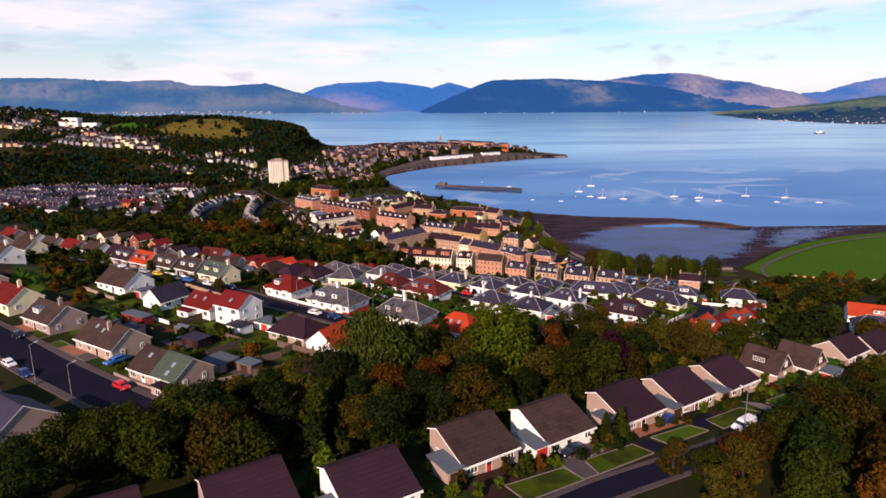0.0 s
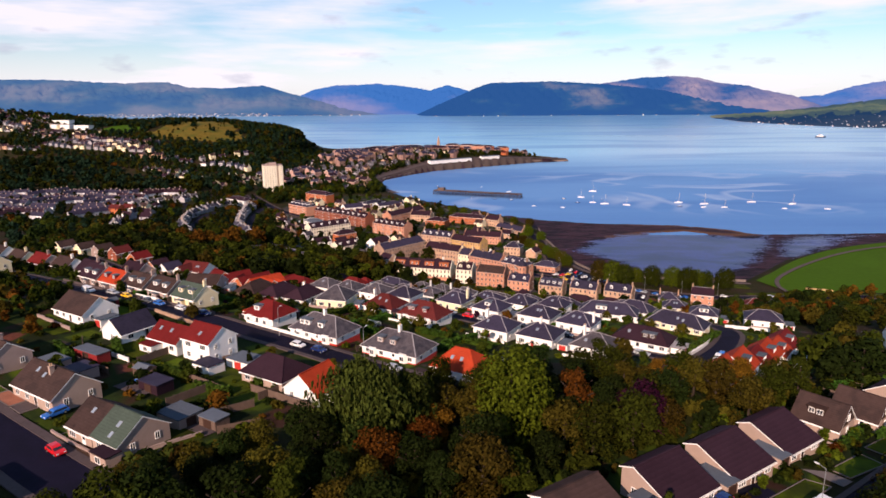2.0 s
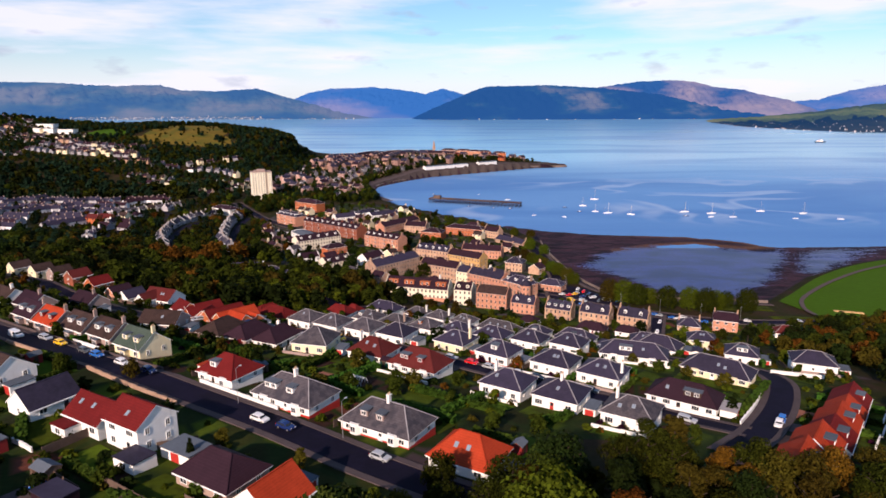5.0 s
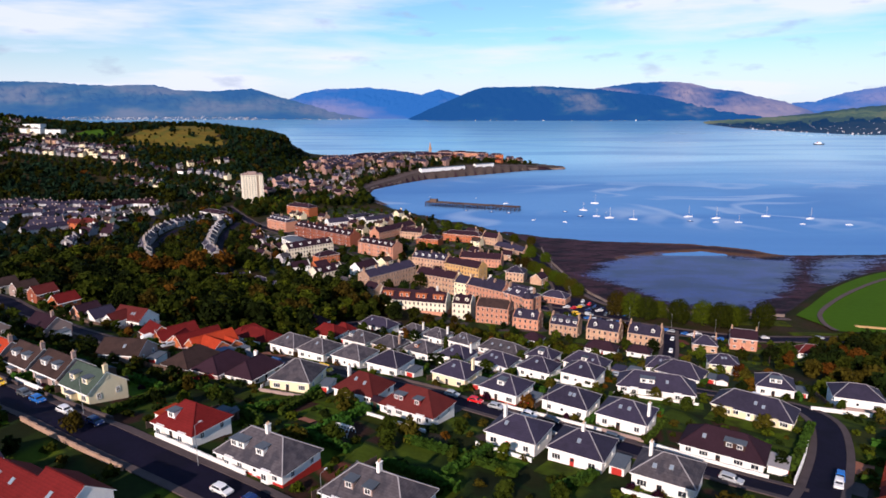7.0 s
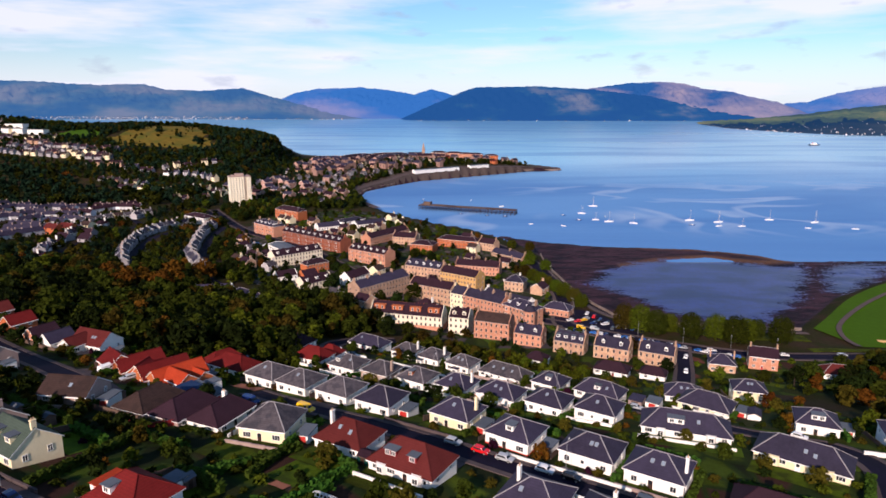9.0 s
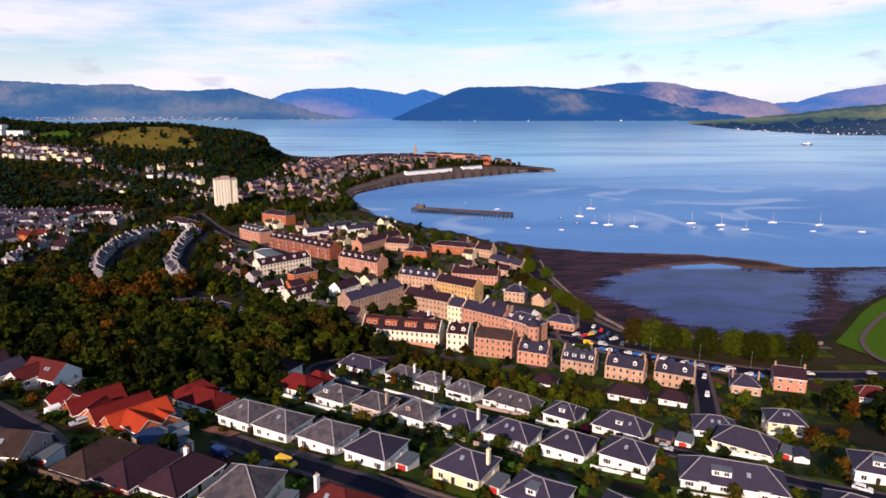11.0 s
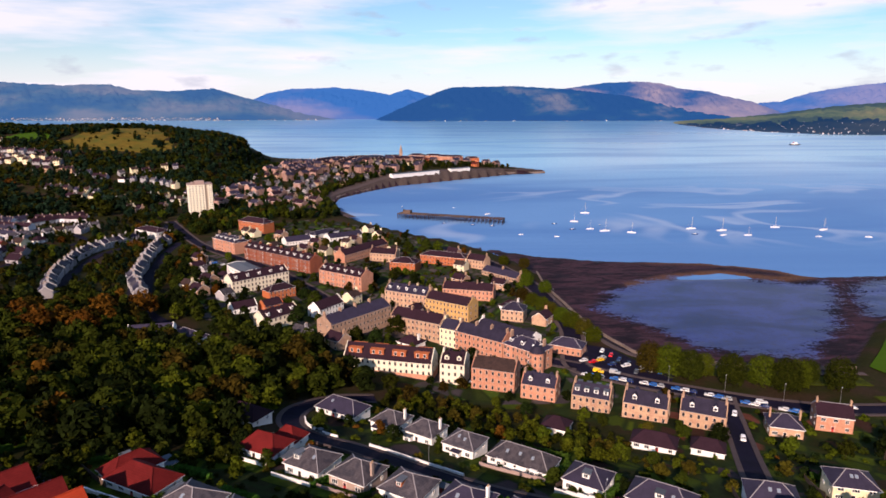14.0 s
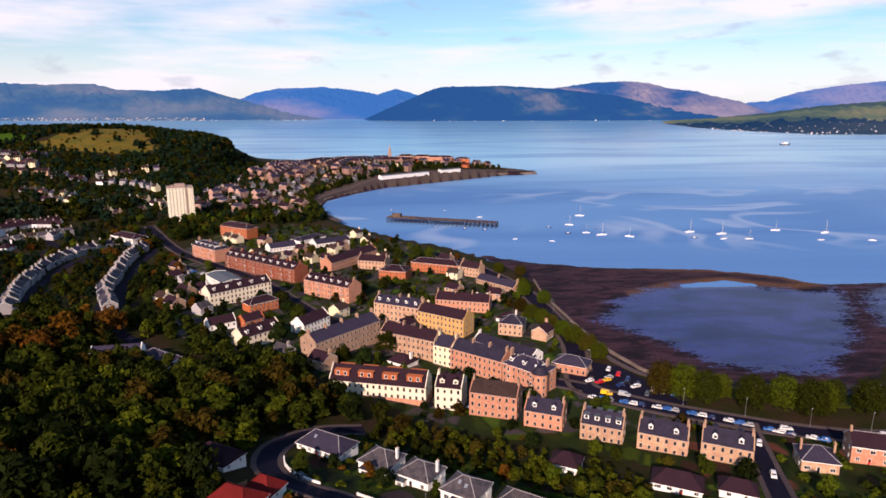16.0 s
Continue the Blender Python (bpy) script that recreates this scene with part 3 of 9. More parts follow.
class Geo:
    """Collects faces for one mesh."""

    def __init__(self):
        self.v, self.f, self.m = [], [], []

    def face(self, pts, m=0):
        n = len(self.v)
        self.v += [tuple(p) for p in pts]
        self.f.append(tuple(range(n, n + len(pts))))
        self.m.append(m)
        return self

    def box(self, x0, x1, y0, y1, z0, z1, m=0):
        n = len(self.v)
        self.v += [(x, y, z) for z in (z0, z1) for y in (y0, y1) for x in (x0, x1)]
        self.f += [tuple(n + i for i in q) for q in ((0, 2, 3, 1), (4, 5, 7, 6), (0, 1, 5, 4), (1, 3, 7, 5), (3, 2, 6, 7), (2, 0, 4, 6))]
        self.m += [m] * 6
        return self

    def bar(self, a, b, width, height, m=0):
        """A square bar from a to b."""
        a, b = Vector(a), Vector(b)
        way = (b - a).normalized()
        side = way.cross(Vector((0, 0, 1)))
        side = (side.normalized() if side.length > 1e-4 else Vector((1, 0, 0))) * width / 2
        up = side.cross(way).normalized() * height / 2
        n = len(self.v)
        self.v += [tuple(p + s * side + u * up) for p in (a, b) for s, u in ((-1, -1), (1, -1), (1, 1), (-1, 1))]
        self.f += [tuple(n + i for i in q) for q in ((0, 1, 2, 3), (7, 6, 5, 4), (0, 4, 5, 1), (1, 5, 6, 2), (2, 6, 7, 3), (3, 7, 4, 0))]
        self.m += [m] * 6
        return self

    def tube(self, ring0, ring1, m=0, cap=True):
        """Joins two rings of the same count."""
        n, k = len(self.v), len(ring0)
        self.v += [tuple(p) for p in ring0] + [tuple(p) for p in ring1]
        for i in range(k):
            j = (i + 1) % k
            self.f.append((n + i, n + j, n + k + j, n + k + i))
            self.m.append(m)
        if cap:
            self.f += [tuple(n + i for i in reversed(range(k))), tuple(n + k + i for i in range(k))]
            self.m += [m, m]
        return self

    def mesh(self, name, *mats, smooth=False):
        me = bpy.data.meshes.new(name)
        me.from_pydata(self.v, [], self.f)
        for mat in mats:
            me.materials.append(mat)
        if len(mats) > 1:
            me.polygons.foreach_set("material_index", self.m)
        if smooth:
            me.polygons.foreach_set("use_smooth", [True] * len(self.f))
        me.update()
        return me


def circle(x, y, z, r, n=8):
    return [(x + r * math.cos(6.2832 * i / n), y + r * math.sin(6.2832 * i / n), z) for i in range(n)]


def part(name, me, parent, at=None, label=""):
    ob = new(name, me)
    ob.parent = parent
    if at is not None:
        ob.matrix_basis = at
    return tagged(ob, label=label)


def thing(name, x, y, z, rot, label, category, group=""):
    ob = new(name)
    ob.empty_display_size = 0.5
    ob.matrix_basis = pose(x, y, z, 0, 0, rot)
    return tagged(ob, label, category, group)


# ---- ground, sea and far hills ----
def build_ground():
    xs = lines((-3600, -700, 60), (-700, -240, 20), (-240, 60, 5), (60, 400, 2.5), (400, 700, 20), (700, 3000, 100))
    ys = lines((-400, 0, 25), (0, 430, 5), (430, 700, 2.5), (700, 1500, 14), (1500, 3000, 60))
    gx, gy = np.meshgrid(xs, ys)
    gzz = ground(gx, gy)
    verts = np.stack([gx, gy, gzz], -1).reshape(-1, 3)
    w, h = len(xs), len(ys)
    i = (np.arange(h - 1)[:, None] * w + np.arange(w - 1)[None]).ravel()
    faces = np.stack([i, i + 1, i + w + 1, i + w], -1)
    me = bpy.data.meshes.new("ground")
    me.from_pydata(verts.tolist(), [], faces.tolist())
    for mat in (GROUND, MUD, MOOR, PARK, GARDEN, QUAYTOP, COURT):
        me.materials.append(mat)
    c = verts[faces].mean(1)
    slot = np.where(c[:, 2] < 1.6, 1, 0)
    moor = (edge_distance(c[:, 0], c[:, 1], BRAE) > 9 * soft_noise(c[:, 0], c[:, 1], 60, 3)) & (slot == 0)
    slot[moor] = 2
    field = edge_distance(c[:, 0], c[:, 1], FIELD) > 6 * soft_noise(c[:, 0], c[:, 1], 50, 4)
    slot[field & (slot == 0)] = 3
    slot[(edge_distance(c[:, 0], c[:, 1], LOWTOWN) > 0) & (slot == 0) & (c[:, 1] > 405)] = 6
    for ring in (LOWTOWN, HILLTOWN, CLOSEGARDENS, HILLSIDE, SEAFRONT):
        slot[(edge_distance(c[:, 0], c[:, 1], ring) > 0) & (slot == 0)] = 4
    slot[(slot == 0) & (c[:, 0] > -120) & (c[:, 1] > 960) & (c[:, 1] < 1520) & (edge_distance(c[:, 0], c[:, 1], COAST) < 26)] = 5
    me.polygons.foreach_set("material_index", slot.astype(int).tolist())
    me.polygons.foreach_set("use_smooth", [True] * len(faces))
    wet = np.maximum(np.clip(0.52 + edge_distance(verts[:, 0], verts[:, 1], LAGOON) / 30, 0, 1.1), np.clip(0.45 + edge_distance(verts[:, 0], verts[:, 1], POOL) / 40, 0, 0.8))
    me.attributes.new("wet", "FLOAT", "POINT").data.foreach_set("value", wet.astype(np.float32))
    crest = np.clip(1 - np.abs(edge_distance(verts[:, 0], verts[:, 1], BAR) - 3) / 12, 0, 1) * (verts[:, 1] < 660) * (verts[:, 0] > 150)
    me.attributes.new("crest", "FLOAT", "POINT").data.foreach_set("value", crest.astype(np.float32))
    tagged(new("ground", me), "sloping town ground with rough grass, muddy foreshore and sea bed", "ground", kind="structure")


build_ground()


def build_sea():
    xs = lines((-4600, -400, 300), (-400, 700, 100), (700, 5200, 300))
    ys = lines((400, 1600, 100), (1600, 5200, 150))
    gx, gy = np.meshgrid(xs, ys)
    z = 38.0 * np.clip((gy - 2600) / 2300, 0, 1.2) ** 2
    verts = np.stack([gx, gy, z], -1).reshape(-1, 3)
    w, h = len(xs), len(ys)
    i = (np.arange(h - 1)[:, None] * w + np.arange(w - 1)[None]).ravel()
    me = bpy.data.meshes.new("water")
    me.from_pydata(verts.tolist(), [], np.stack([i, i + 1, i + w + 1, i + w], -1).tolist())
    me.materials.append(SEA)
    me.polygons.foreach_set("use_smooth", [True] * len(me.polygons))
    tagged(new("water", me), "calm blue firth with pale slicks at low tide", "sea", kind="structure")


build_sea()


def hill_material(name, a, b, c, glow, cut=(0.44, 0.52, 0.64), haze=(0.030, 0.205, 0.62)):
    """Far hillside: forest, heather and grass patches; haze painted into base and emission colours."""
    m = bpy.data.materials.new(name)
    m.use_nodes = True
    t = m.node_tree
    bs = t.nodes["Principled BSDF"]
    bs.inputs["Roughness"].default_value = 1.0
    bs.inputs["Specular IOR Level"].default_value = 0.0
    geo = t.nodes.new("ShaderNodeNewGeometry")
    mp = t.nodes.new("ShaderNodeMapping")
    mp.inputs["Scale"].default_value = (0.0010, 0.0010, 0.0034)
    t.links.new(geo.outputs["Position"], mp.inputs["Vector"])
    n1 = t.nodes.new("ShaderNodeTexNoise")
    n1.inputs["Scale"].default_value, n1.inputs["Detail"].default_value, n1.inputs["Roughness"].default_value = 1.5, 6, 0.54
    t.links.new(mp.outputs["Vector"], n1.inputs["Vector"])
    # patch tones double as painted sun and shade on the slopes
    ramp = t.nodes.new("ShaderNodeValToRGB")
    e = ramp.color_ramp.elements
    e[0].position, e[0].color = cut[0], (*a, 1)
    e[1].position, e[1].color = cut[2], (*c, 1)
    mid = e.new(cut[1])
    mid.color = (*b, 1)
    t.links.new(n1.outputs["Fac"], ramp.inputs["Fac"])
    t.links.new(ramp.outputs["Color"], bs.inputs["Base Color"])
    # an even blue emission stands in for the hazy air
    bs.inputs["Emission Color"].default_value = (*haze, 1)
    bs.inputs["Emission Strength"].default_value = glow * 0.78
    return m


def far_hill(name, label, skyline, depth, rise, mat, seed, foot=0.0, upper=None):
    """A range of hills: skyline of (bearing, elevation) in degrees as it stands over the firth, at a depth ahead; rise: how far its slope runs back."""
    b0, b1 = skyline[0][0], skyline[-1][0]
    cols = np.arange(b0, b1 + 1e-6, 0.11)
    top = lerp_table(cols, skyline) + 0.05 * soft_noise(cols * 10, cols * 0, 9, seed) * (1 - np.abs(2 * (cols - b0) / (b1 - b0) - 1) ** 8)
    rows_n = 22
    if upper:
        depth, rise = lerp_table(cols, depth), rise - lerp_table(cols, depth)
    verts = []
    for r in range(rows_n + 1):
        u = r / rows_n
        dist = (depth + rise * u) / np.cos(np.radians(np.clip(cols, -36, 38)))
        height = np.maximum(124 + dist * np.tan(np.radians(top)), 2) * (u ** 0.72)
        gully = 1 + 0.17 * soft_noise(cols * 10 + 2.2 * r, cols * 0 + r * 6.0, 13, seed + 2) * math.sin(math.pi * min(1, u * 1.02))
        z = foot - 4 + height * gully if r else np.full_like(cols, foot - 10)
        if r == rows_n:
            z = np.maximum(124 + dist * np.tan(np.radians(top)), 2)
        verts.append(np.stack([dist * np.sin(np.radians(cols)) - 3, 95 + dist * np.cos(np.radians(cols)), z], -1))
    verts = np.concatenate(verts)
    w = len(cols)
    i = (np.arange(rows_n)[:, None] * w + np.arange(w - 1)[None]).ravel()
    me = bpy.data.meshes.new(name)
    me.from_pydata(verts.tolist(), [], np.stack([i, i + 1, i + w + 1, i + w], -1).tolist())
    me.materials.append(mat)
    if upper:
        me.materials.append(upper)
        r, c = np.divmod(np.arange(len(me.polygons)), w - 1)
        me.polygons.foreach_set("material_index", (r > 9.5 + 3.5 * soft_noise(c * 1.0, r * 1.6, 26, 6) - 0.02 * c).astype(int).tolist())
    me.polygons.foreach_set("use_smooth", [True] * len(me.polygons))
    tagged(new(name, me), label, "hills", kind="structure")


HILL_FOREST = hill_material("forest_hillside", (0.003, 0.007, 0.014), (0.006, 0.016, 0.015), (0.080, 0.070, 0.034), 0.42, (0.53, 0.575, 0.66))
HILL_HAZE = hill_material("haze_blue_hillside", (0.010, 0.026, 0.06), (0.040, 0.042, 0.06), (0.105, 0.075, 0.058), 0.66)
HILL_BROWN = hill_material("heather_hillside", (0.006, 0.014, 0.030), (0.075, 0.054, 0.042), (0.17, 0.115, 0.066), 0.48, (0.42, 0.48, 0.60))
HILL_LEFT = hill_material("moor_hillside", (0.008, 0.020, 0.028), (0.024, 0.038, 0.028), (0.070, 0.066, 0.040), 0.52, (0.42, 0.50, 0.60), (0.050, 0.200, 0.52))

far_hill("backdrop_hills_far", "hazy blue hills beyond the firth", ((-16, 0.2), (-12.3, 0.53), (-10.9, 1.1), (-9, 1.43), (-7.1, 1.49), (-5.6, 1.59), (-3.2, 1.36), (-0.8, 0.98), (0.7, 1.46), (2.2, 1.03), (4.7, 0.5), (8, 0.2)), 4690, 150, HILL_HAZE, 1, foot=10)
far_hill("backdrop_hills_east", "haze-blue hills far up the loch", ((26, -0.8), (28, -0.18), (29.6, 0.26), (30.8, 0.34), (32.7, 0.97), (34.8, 1.36), (37.9, 1.71), (41, 1.8)), 4690, 150, HILL_HAZE, 7, foot=10)
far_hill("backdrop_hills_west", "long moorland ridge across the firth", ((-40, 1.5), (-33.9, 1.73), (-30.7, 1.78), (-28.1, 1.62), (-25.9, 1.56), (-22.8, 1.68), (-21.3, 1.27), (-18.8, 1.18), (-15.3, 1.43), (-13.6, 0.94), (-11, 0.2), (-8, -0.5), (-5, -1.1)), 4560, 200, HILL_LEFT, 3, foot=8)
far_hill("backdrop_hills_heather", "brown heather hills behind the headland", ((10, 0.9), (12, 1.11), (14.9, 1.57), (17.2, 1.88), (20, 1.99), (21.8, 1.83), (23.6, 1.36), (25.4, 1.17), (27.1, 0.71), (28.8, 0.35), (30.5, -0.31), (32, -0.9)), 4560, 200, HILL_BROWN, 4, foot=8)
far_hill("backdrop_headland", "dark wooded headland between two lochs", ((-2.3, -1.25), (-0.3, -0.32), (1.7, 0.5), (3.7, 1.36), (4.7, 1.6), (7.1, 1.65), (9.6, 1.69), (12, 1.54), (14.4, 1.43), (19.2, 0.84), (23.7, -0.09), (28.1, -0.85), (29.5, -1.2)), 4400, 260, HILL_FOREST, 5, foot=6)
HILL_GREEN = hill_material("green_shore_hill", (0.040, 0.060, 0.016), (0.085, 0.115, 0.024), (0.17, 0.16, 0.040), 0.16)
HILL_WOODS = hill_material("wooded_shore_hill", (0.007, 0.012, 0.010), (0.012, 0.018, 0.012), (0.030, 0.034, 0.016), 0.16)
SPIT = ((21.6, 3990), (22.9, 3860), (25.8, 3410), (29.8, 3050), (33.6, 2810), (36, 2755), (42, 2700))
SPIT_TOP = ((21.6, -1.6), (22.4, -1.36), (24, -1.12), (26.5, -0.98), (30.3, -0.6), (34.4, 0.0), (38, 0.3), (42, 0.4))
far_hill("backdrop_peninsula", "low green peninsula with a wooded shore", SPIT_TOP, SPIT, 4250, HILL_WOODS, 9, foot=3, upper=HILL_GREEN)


# ---- kit for buildings ----
CACHE = {}
FOOT = []


def cached(key, make):
    if key not in CACHE:
        CACHE[key] = make()
    return CACHE[key]


def window_mesh(w, h, bars=1, frame=None, depth=0.10):
    frame = frame or FRAME
    key = ("win", round(w, 2), round(h, 2), bars, frame.name)

    def make():
        g, b = Geo(), 0.09
        xs = [-w / 2, -w / 2 + b]
        for k in range(bars):
            x = -w / 2 + w * (k + 1) / (bars + 1)
            xs += [x - 0.035, x + 0.035]
        xs += [w / 2 - b, w / 2]
        zs = [0, b, h - b, h]
        n = len(xs)
        g.v += [(x, -depth, z) for z in zs for x in xs]
        for r in range(3):
            for c in range(n - 1):
                if r == 1 and c % 2 == 1:
                    q = [r * n + c, r * n + c + 1, (r + 1) * n + c + 1, (r + 1) * n + c]
                    s = len(g.v)
                    g.v += [(g.v[i][0], -0.03, g.v[i][2]) for i in q]
                    for i in range(4):
                        g.f.append((q[i], q[(i + 1) % 4], s + (i + 1) % 4, s + i))
                        g.m.append(0)
                    g.f.append((s, s + 1, s + 2, s + 3))
                    g.m.append(1)
                else:
                    g.f.append((r * n + c, r * n + c + 1, (r + 1) * n + c + 1, (r + 1) * n + c))
                    g.m.append(0)
        rim = list(range(n)) + [2 * n - 1, 3 * n - 1] + list(range(4 * n - 1, 3 * n - 1, -1)) + [2 * n, n]
        s = len(g.v)
        g.v += [(g.v[i][0], 0.02, g.v[i][2]) for i in rim]
        for i in range(len(rim)):
            j = (i + 1) % len(rim)
            g.f.append((rim[j], rim[i], s + i, s + j))
            g.m.append(0)
        return g.mesh("window", frame, GLASS)
    return cached(key, make)


def door_mesh(mat, w=0.95, h=2.05):
    def make():
        g = Geo()
        g.box(-w / 2 - 0.08, -w / 2, -0.07, 0.02, 0, h + 0.08, 1).box(w / 2, w / 2 + 0.08, -0.07, 0.02, 0, h + 0.08, 1)
        g.box(-w / 2, w / 2, -0.07, 0.02, h, h + 0.08, 1).box(-w / 2, w / 2, -0.03, 0.02, 0, h)
        g.box(-w / 2 + 0.12, w / 2 - 0.12, -0.045, -0.03, 1.15, h - 0.15, 2).box(-w / 2 + 0.12, w / 2 - 0.12, -0.045, -0.03, 0.2, 0.95)
        return g.mesh("door", mat, FRAME, GLASS)
    return cached(("door", mat.name, w, h), make)


def chimney_mesh(mat, pots, h=1.7, w=0.9, d=0.6):
    def make():
        g = Geo()
        g.box(-w / 2, w / 2, -d / 2, d / 2, -1.6, h).box(-w / 2 - 0.08, w / 2 + 0.08, -d / 2 - 0.08, d / 2 + 0.08, h, h + 0.14)
        for k in range(pots):
            x = (k - (pots - 1) / 2) * min(0.42, w / pots)
            g.tube(circle(x, 0, h + 0.14, 0.13, 6), circle(x, 0, h + 0.62, 0.10, 6), 1)
        return g.mesh("chimney", mat, CLAY)
    return cached(("chim", mat.name, pots, h, w, d), make)


def rooflight_mesh(w=0.8, h=1.1):
    def make():
        g = Geo()
        g.box(-w / 2, w / 2, -h / 2, h / 2, -0.05, 0.07)
        g.face([(-w / 2 + 0.07, -h / 2 + 0.07, 0.075), (w / 2 - 0.07, -h / 2 + 0.07, 0.075), (w / 2 - 0.07, h / 2 - 0.07, 0.075), (-w / 2 + 0.07, h / 2 - 0.07, 0.075)], 1)
        return g.mesh("rooflight", STEEL, SKYGLASS)
    return cached(("rooflight", w, h), make)


def hip_roof(w, d, z, rise, ridge, over=0.45):
    """Roof shell over w x d with a ridge of the given length along x (0: a point; w: a gable end)."""
    g = Geo()
    a, b, r = w / 2 + over, d / 2 + over, ridge / 2
    drop = rise * over / (d / 2)
    e0, t = z - drop, 0.16
    if ridge >= w:
        r = w / 2 + 0.22
        a = r
    base = [(-a, -b, e0), (a, -b, e0), (a, b, e0), (-a, b, e0)]
    p, q = (-r, 0, z + rise), (r, 0, z + rise)
    g.face([base[0], base[1], q, p]).face([base[2], base[3], p, q]).face([base[1], base[2], q]).face([base[3], base[0], p])
    low = [(x, y, e0 - t) for x, y, _ in base]
    for i in range(4):
        j = (i + 1) % 4
        g.face([low[i], low[j], base[j], base[i]], 1)
    g.face(low[::-1], 1)
    return g, base, p, q


def gable_roof(w, d, z, rise, over=0.4, verge=0.22, shift=0.0, back=0.0):
    """Gable roof shell; shift moves the ridge back by a share of the depth, back lifts the rear eave by a share of the rise."""
    g = Geo()
    a, b, t = w / 2 + verge, d / 2 + over, 0.17
    yr = shift * d
    e0 = z - rise * over / (d / 2 + yr)
    e1 = z + rise * back - rise * (1 - back) * over / (d / 2 - yr)
    sec = [(-b, e0), (yr, z + rise), (b, e1), (b, e1 - t), (yr, z + rise - t * 1.2), (-b, e0 - t)]
    left, right = [(-a, y, zz) for y, zz in sec], [(a, y, zz) for y, zz in sec]
    for i, m in ((0, 0), (1, 0), (2, 1), (3, 1), (4, 1), (5, 1)):
        j = (i + 1) % 6
        g.face([left[i], right[i], right[j], left[j]][::-1] if i < 2 else [left[j], right[j], right[i], left[i]], m)
    g.face([left[0], left[1], left[4], left[5]], 1).face([left[1], left[2], left[3], left[4]], 1)
    g.face([right[5], right[4], right[1], right[0]], 1).face([right[4], right[3], right[2], right[1]], 1)
    return g


def caps(pairs, width=0.24):
    g = Geo()
    for a, b in pairs:
        g.bar((a[0], a[1], a[2] + 0.05), (b[0], b[1], b[2] + 0.05), width, 0.12)
    return g


def shell(w, d, eave, gable=0.0, foot=-2.6, shift=0.0, back=0.0):
    """Outer walls of a house, with gable peaks on the ends where gable is the roof's rise."""
    g = Geo()
    c = [(-w / 2, -d / 2), (w / 2, -d / 2), (w / 2, d / 2), (-w / 2, d / 2)]
    for i in range(4):
        (ax, ay), (bx, by) = c[i], c[(i + 1) % 4]
        rear = eave + gable * back - (0.15 if back else 0)
        pts = [(ax, ay, foot), (bx, by, foot), (bx, by, rear if by > 0 else eave), (ax, ay, rear if ay > 0 else eave)]
        if gable and i in (1, 3):
            pts.insert(3, (bx, shift * d, eave + gable - 0.2))
        g.face(pts)
    return g


def wall_spot(side, u, w, d, z):
    """Pose on a wall: side 0 front (-y), 1 right (+x), 2 back, 3 left; u metres from the wall's middle."""
    if side == 0:
        return pose(u, -d / 2, z, 0, 0, 0)
    if side == 1:
        return pose(w / 2, u, z, 0, 0, 90)
    if side == 2:
        return pose(-u, d / 2, z, 0, 0, 180)
    return pose(-w / 2, -u, z, 0, 0, 270)


def add_dormer(home, x, side, w, d, eave, rise, size=2.2, height=1.45, skin=None, top=None, bars=1, pitched=False):
    """A dormer on the front (side -1) or back (+1) slope."""
    skin, top = skin or WHITE, top or FELT
    y0 = side * d * 0.36
    z0 = eave + rise * (1 - abs(y0) / (d / 2)) - 0.1
    reach = d * 0.34
    g = Geo().box(-size / 2, size / 2, 0, reach, 0, height)
    at = pose(x, y0, z0, 0, 0, 0 if side < 0 else 180)
    body = part("dormer", g.mesh("dormer", skin), home, at)
    r = Geo()
    if pitched:
        r.face([(-size / 2 - 0.15, -0.2, height), (0, -0.2, height + 0.75), (0, reach, height + 0.75), (-size / 2 - 0.15, reach, height)][::-1])
        r.face([(size / 2 + 0.15, -0.2, height), (size / 2 + 0.15, reach, height), (0, reach, height + 0.75), (0, -0.2, height + 0.75)][::-1])
        r.face([(-size / 2 - 0.15, -0.2, height), (size / 2 + 0.15, -0.2, height), (0, -0.2, height + 0.75)], 1)
        part("dormer_roof", r.mesh("dormer_roof", top, skin), body)
    else:
        r.box(-size / 2 - 0.2, size / 2 + 0.2, -0.25, reach, height, height + 0.16)
        part("dormer_roof", r.mesh("dormer_roof", top), body)
    n = 2 if size > 2.6 else 1
    ww = min(1.2, size / n - 0.35)
    for k in range(n):
        u = (k - (n - 1) / 2) * (size / n)
        part("window", window_mesh(ww, height - 0.45, bars), body, pose(u, 0, 0.28))


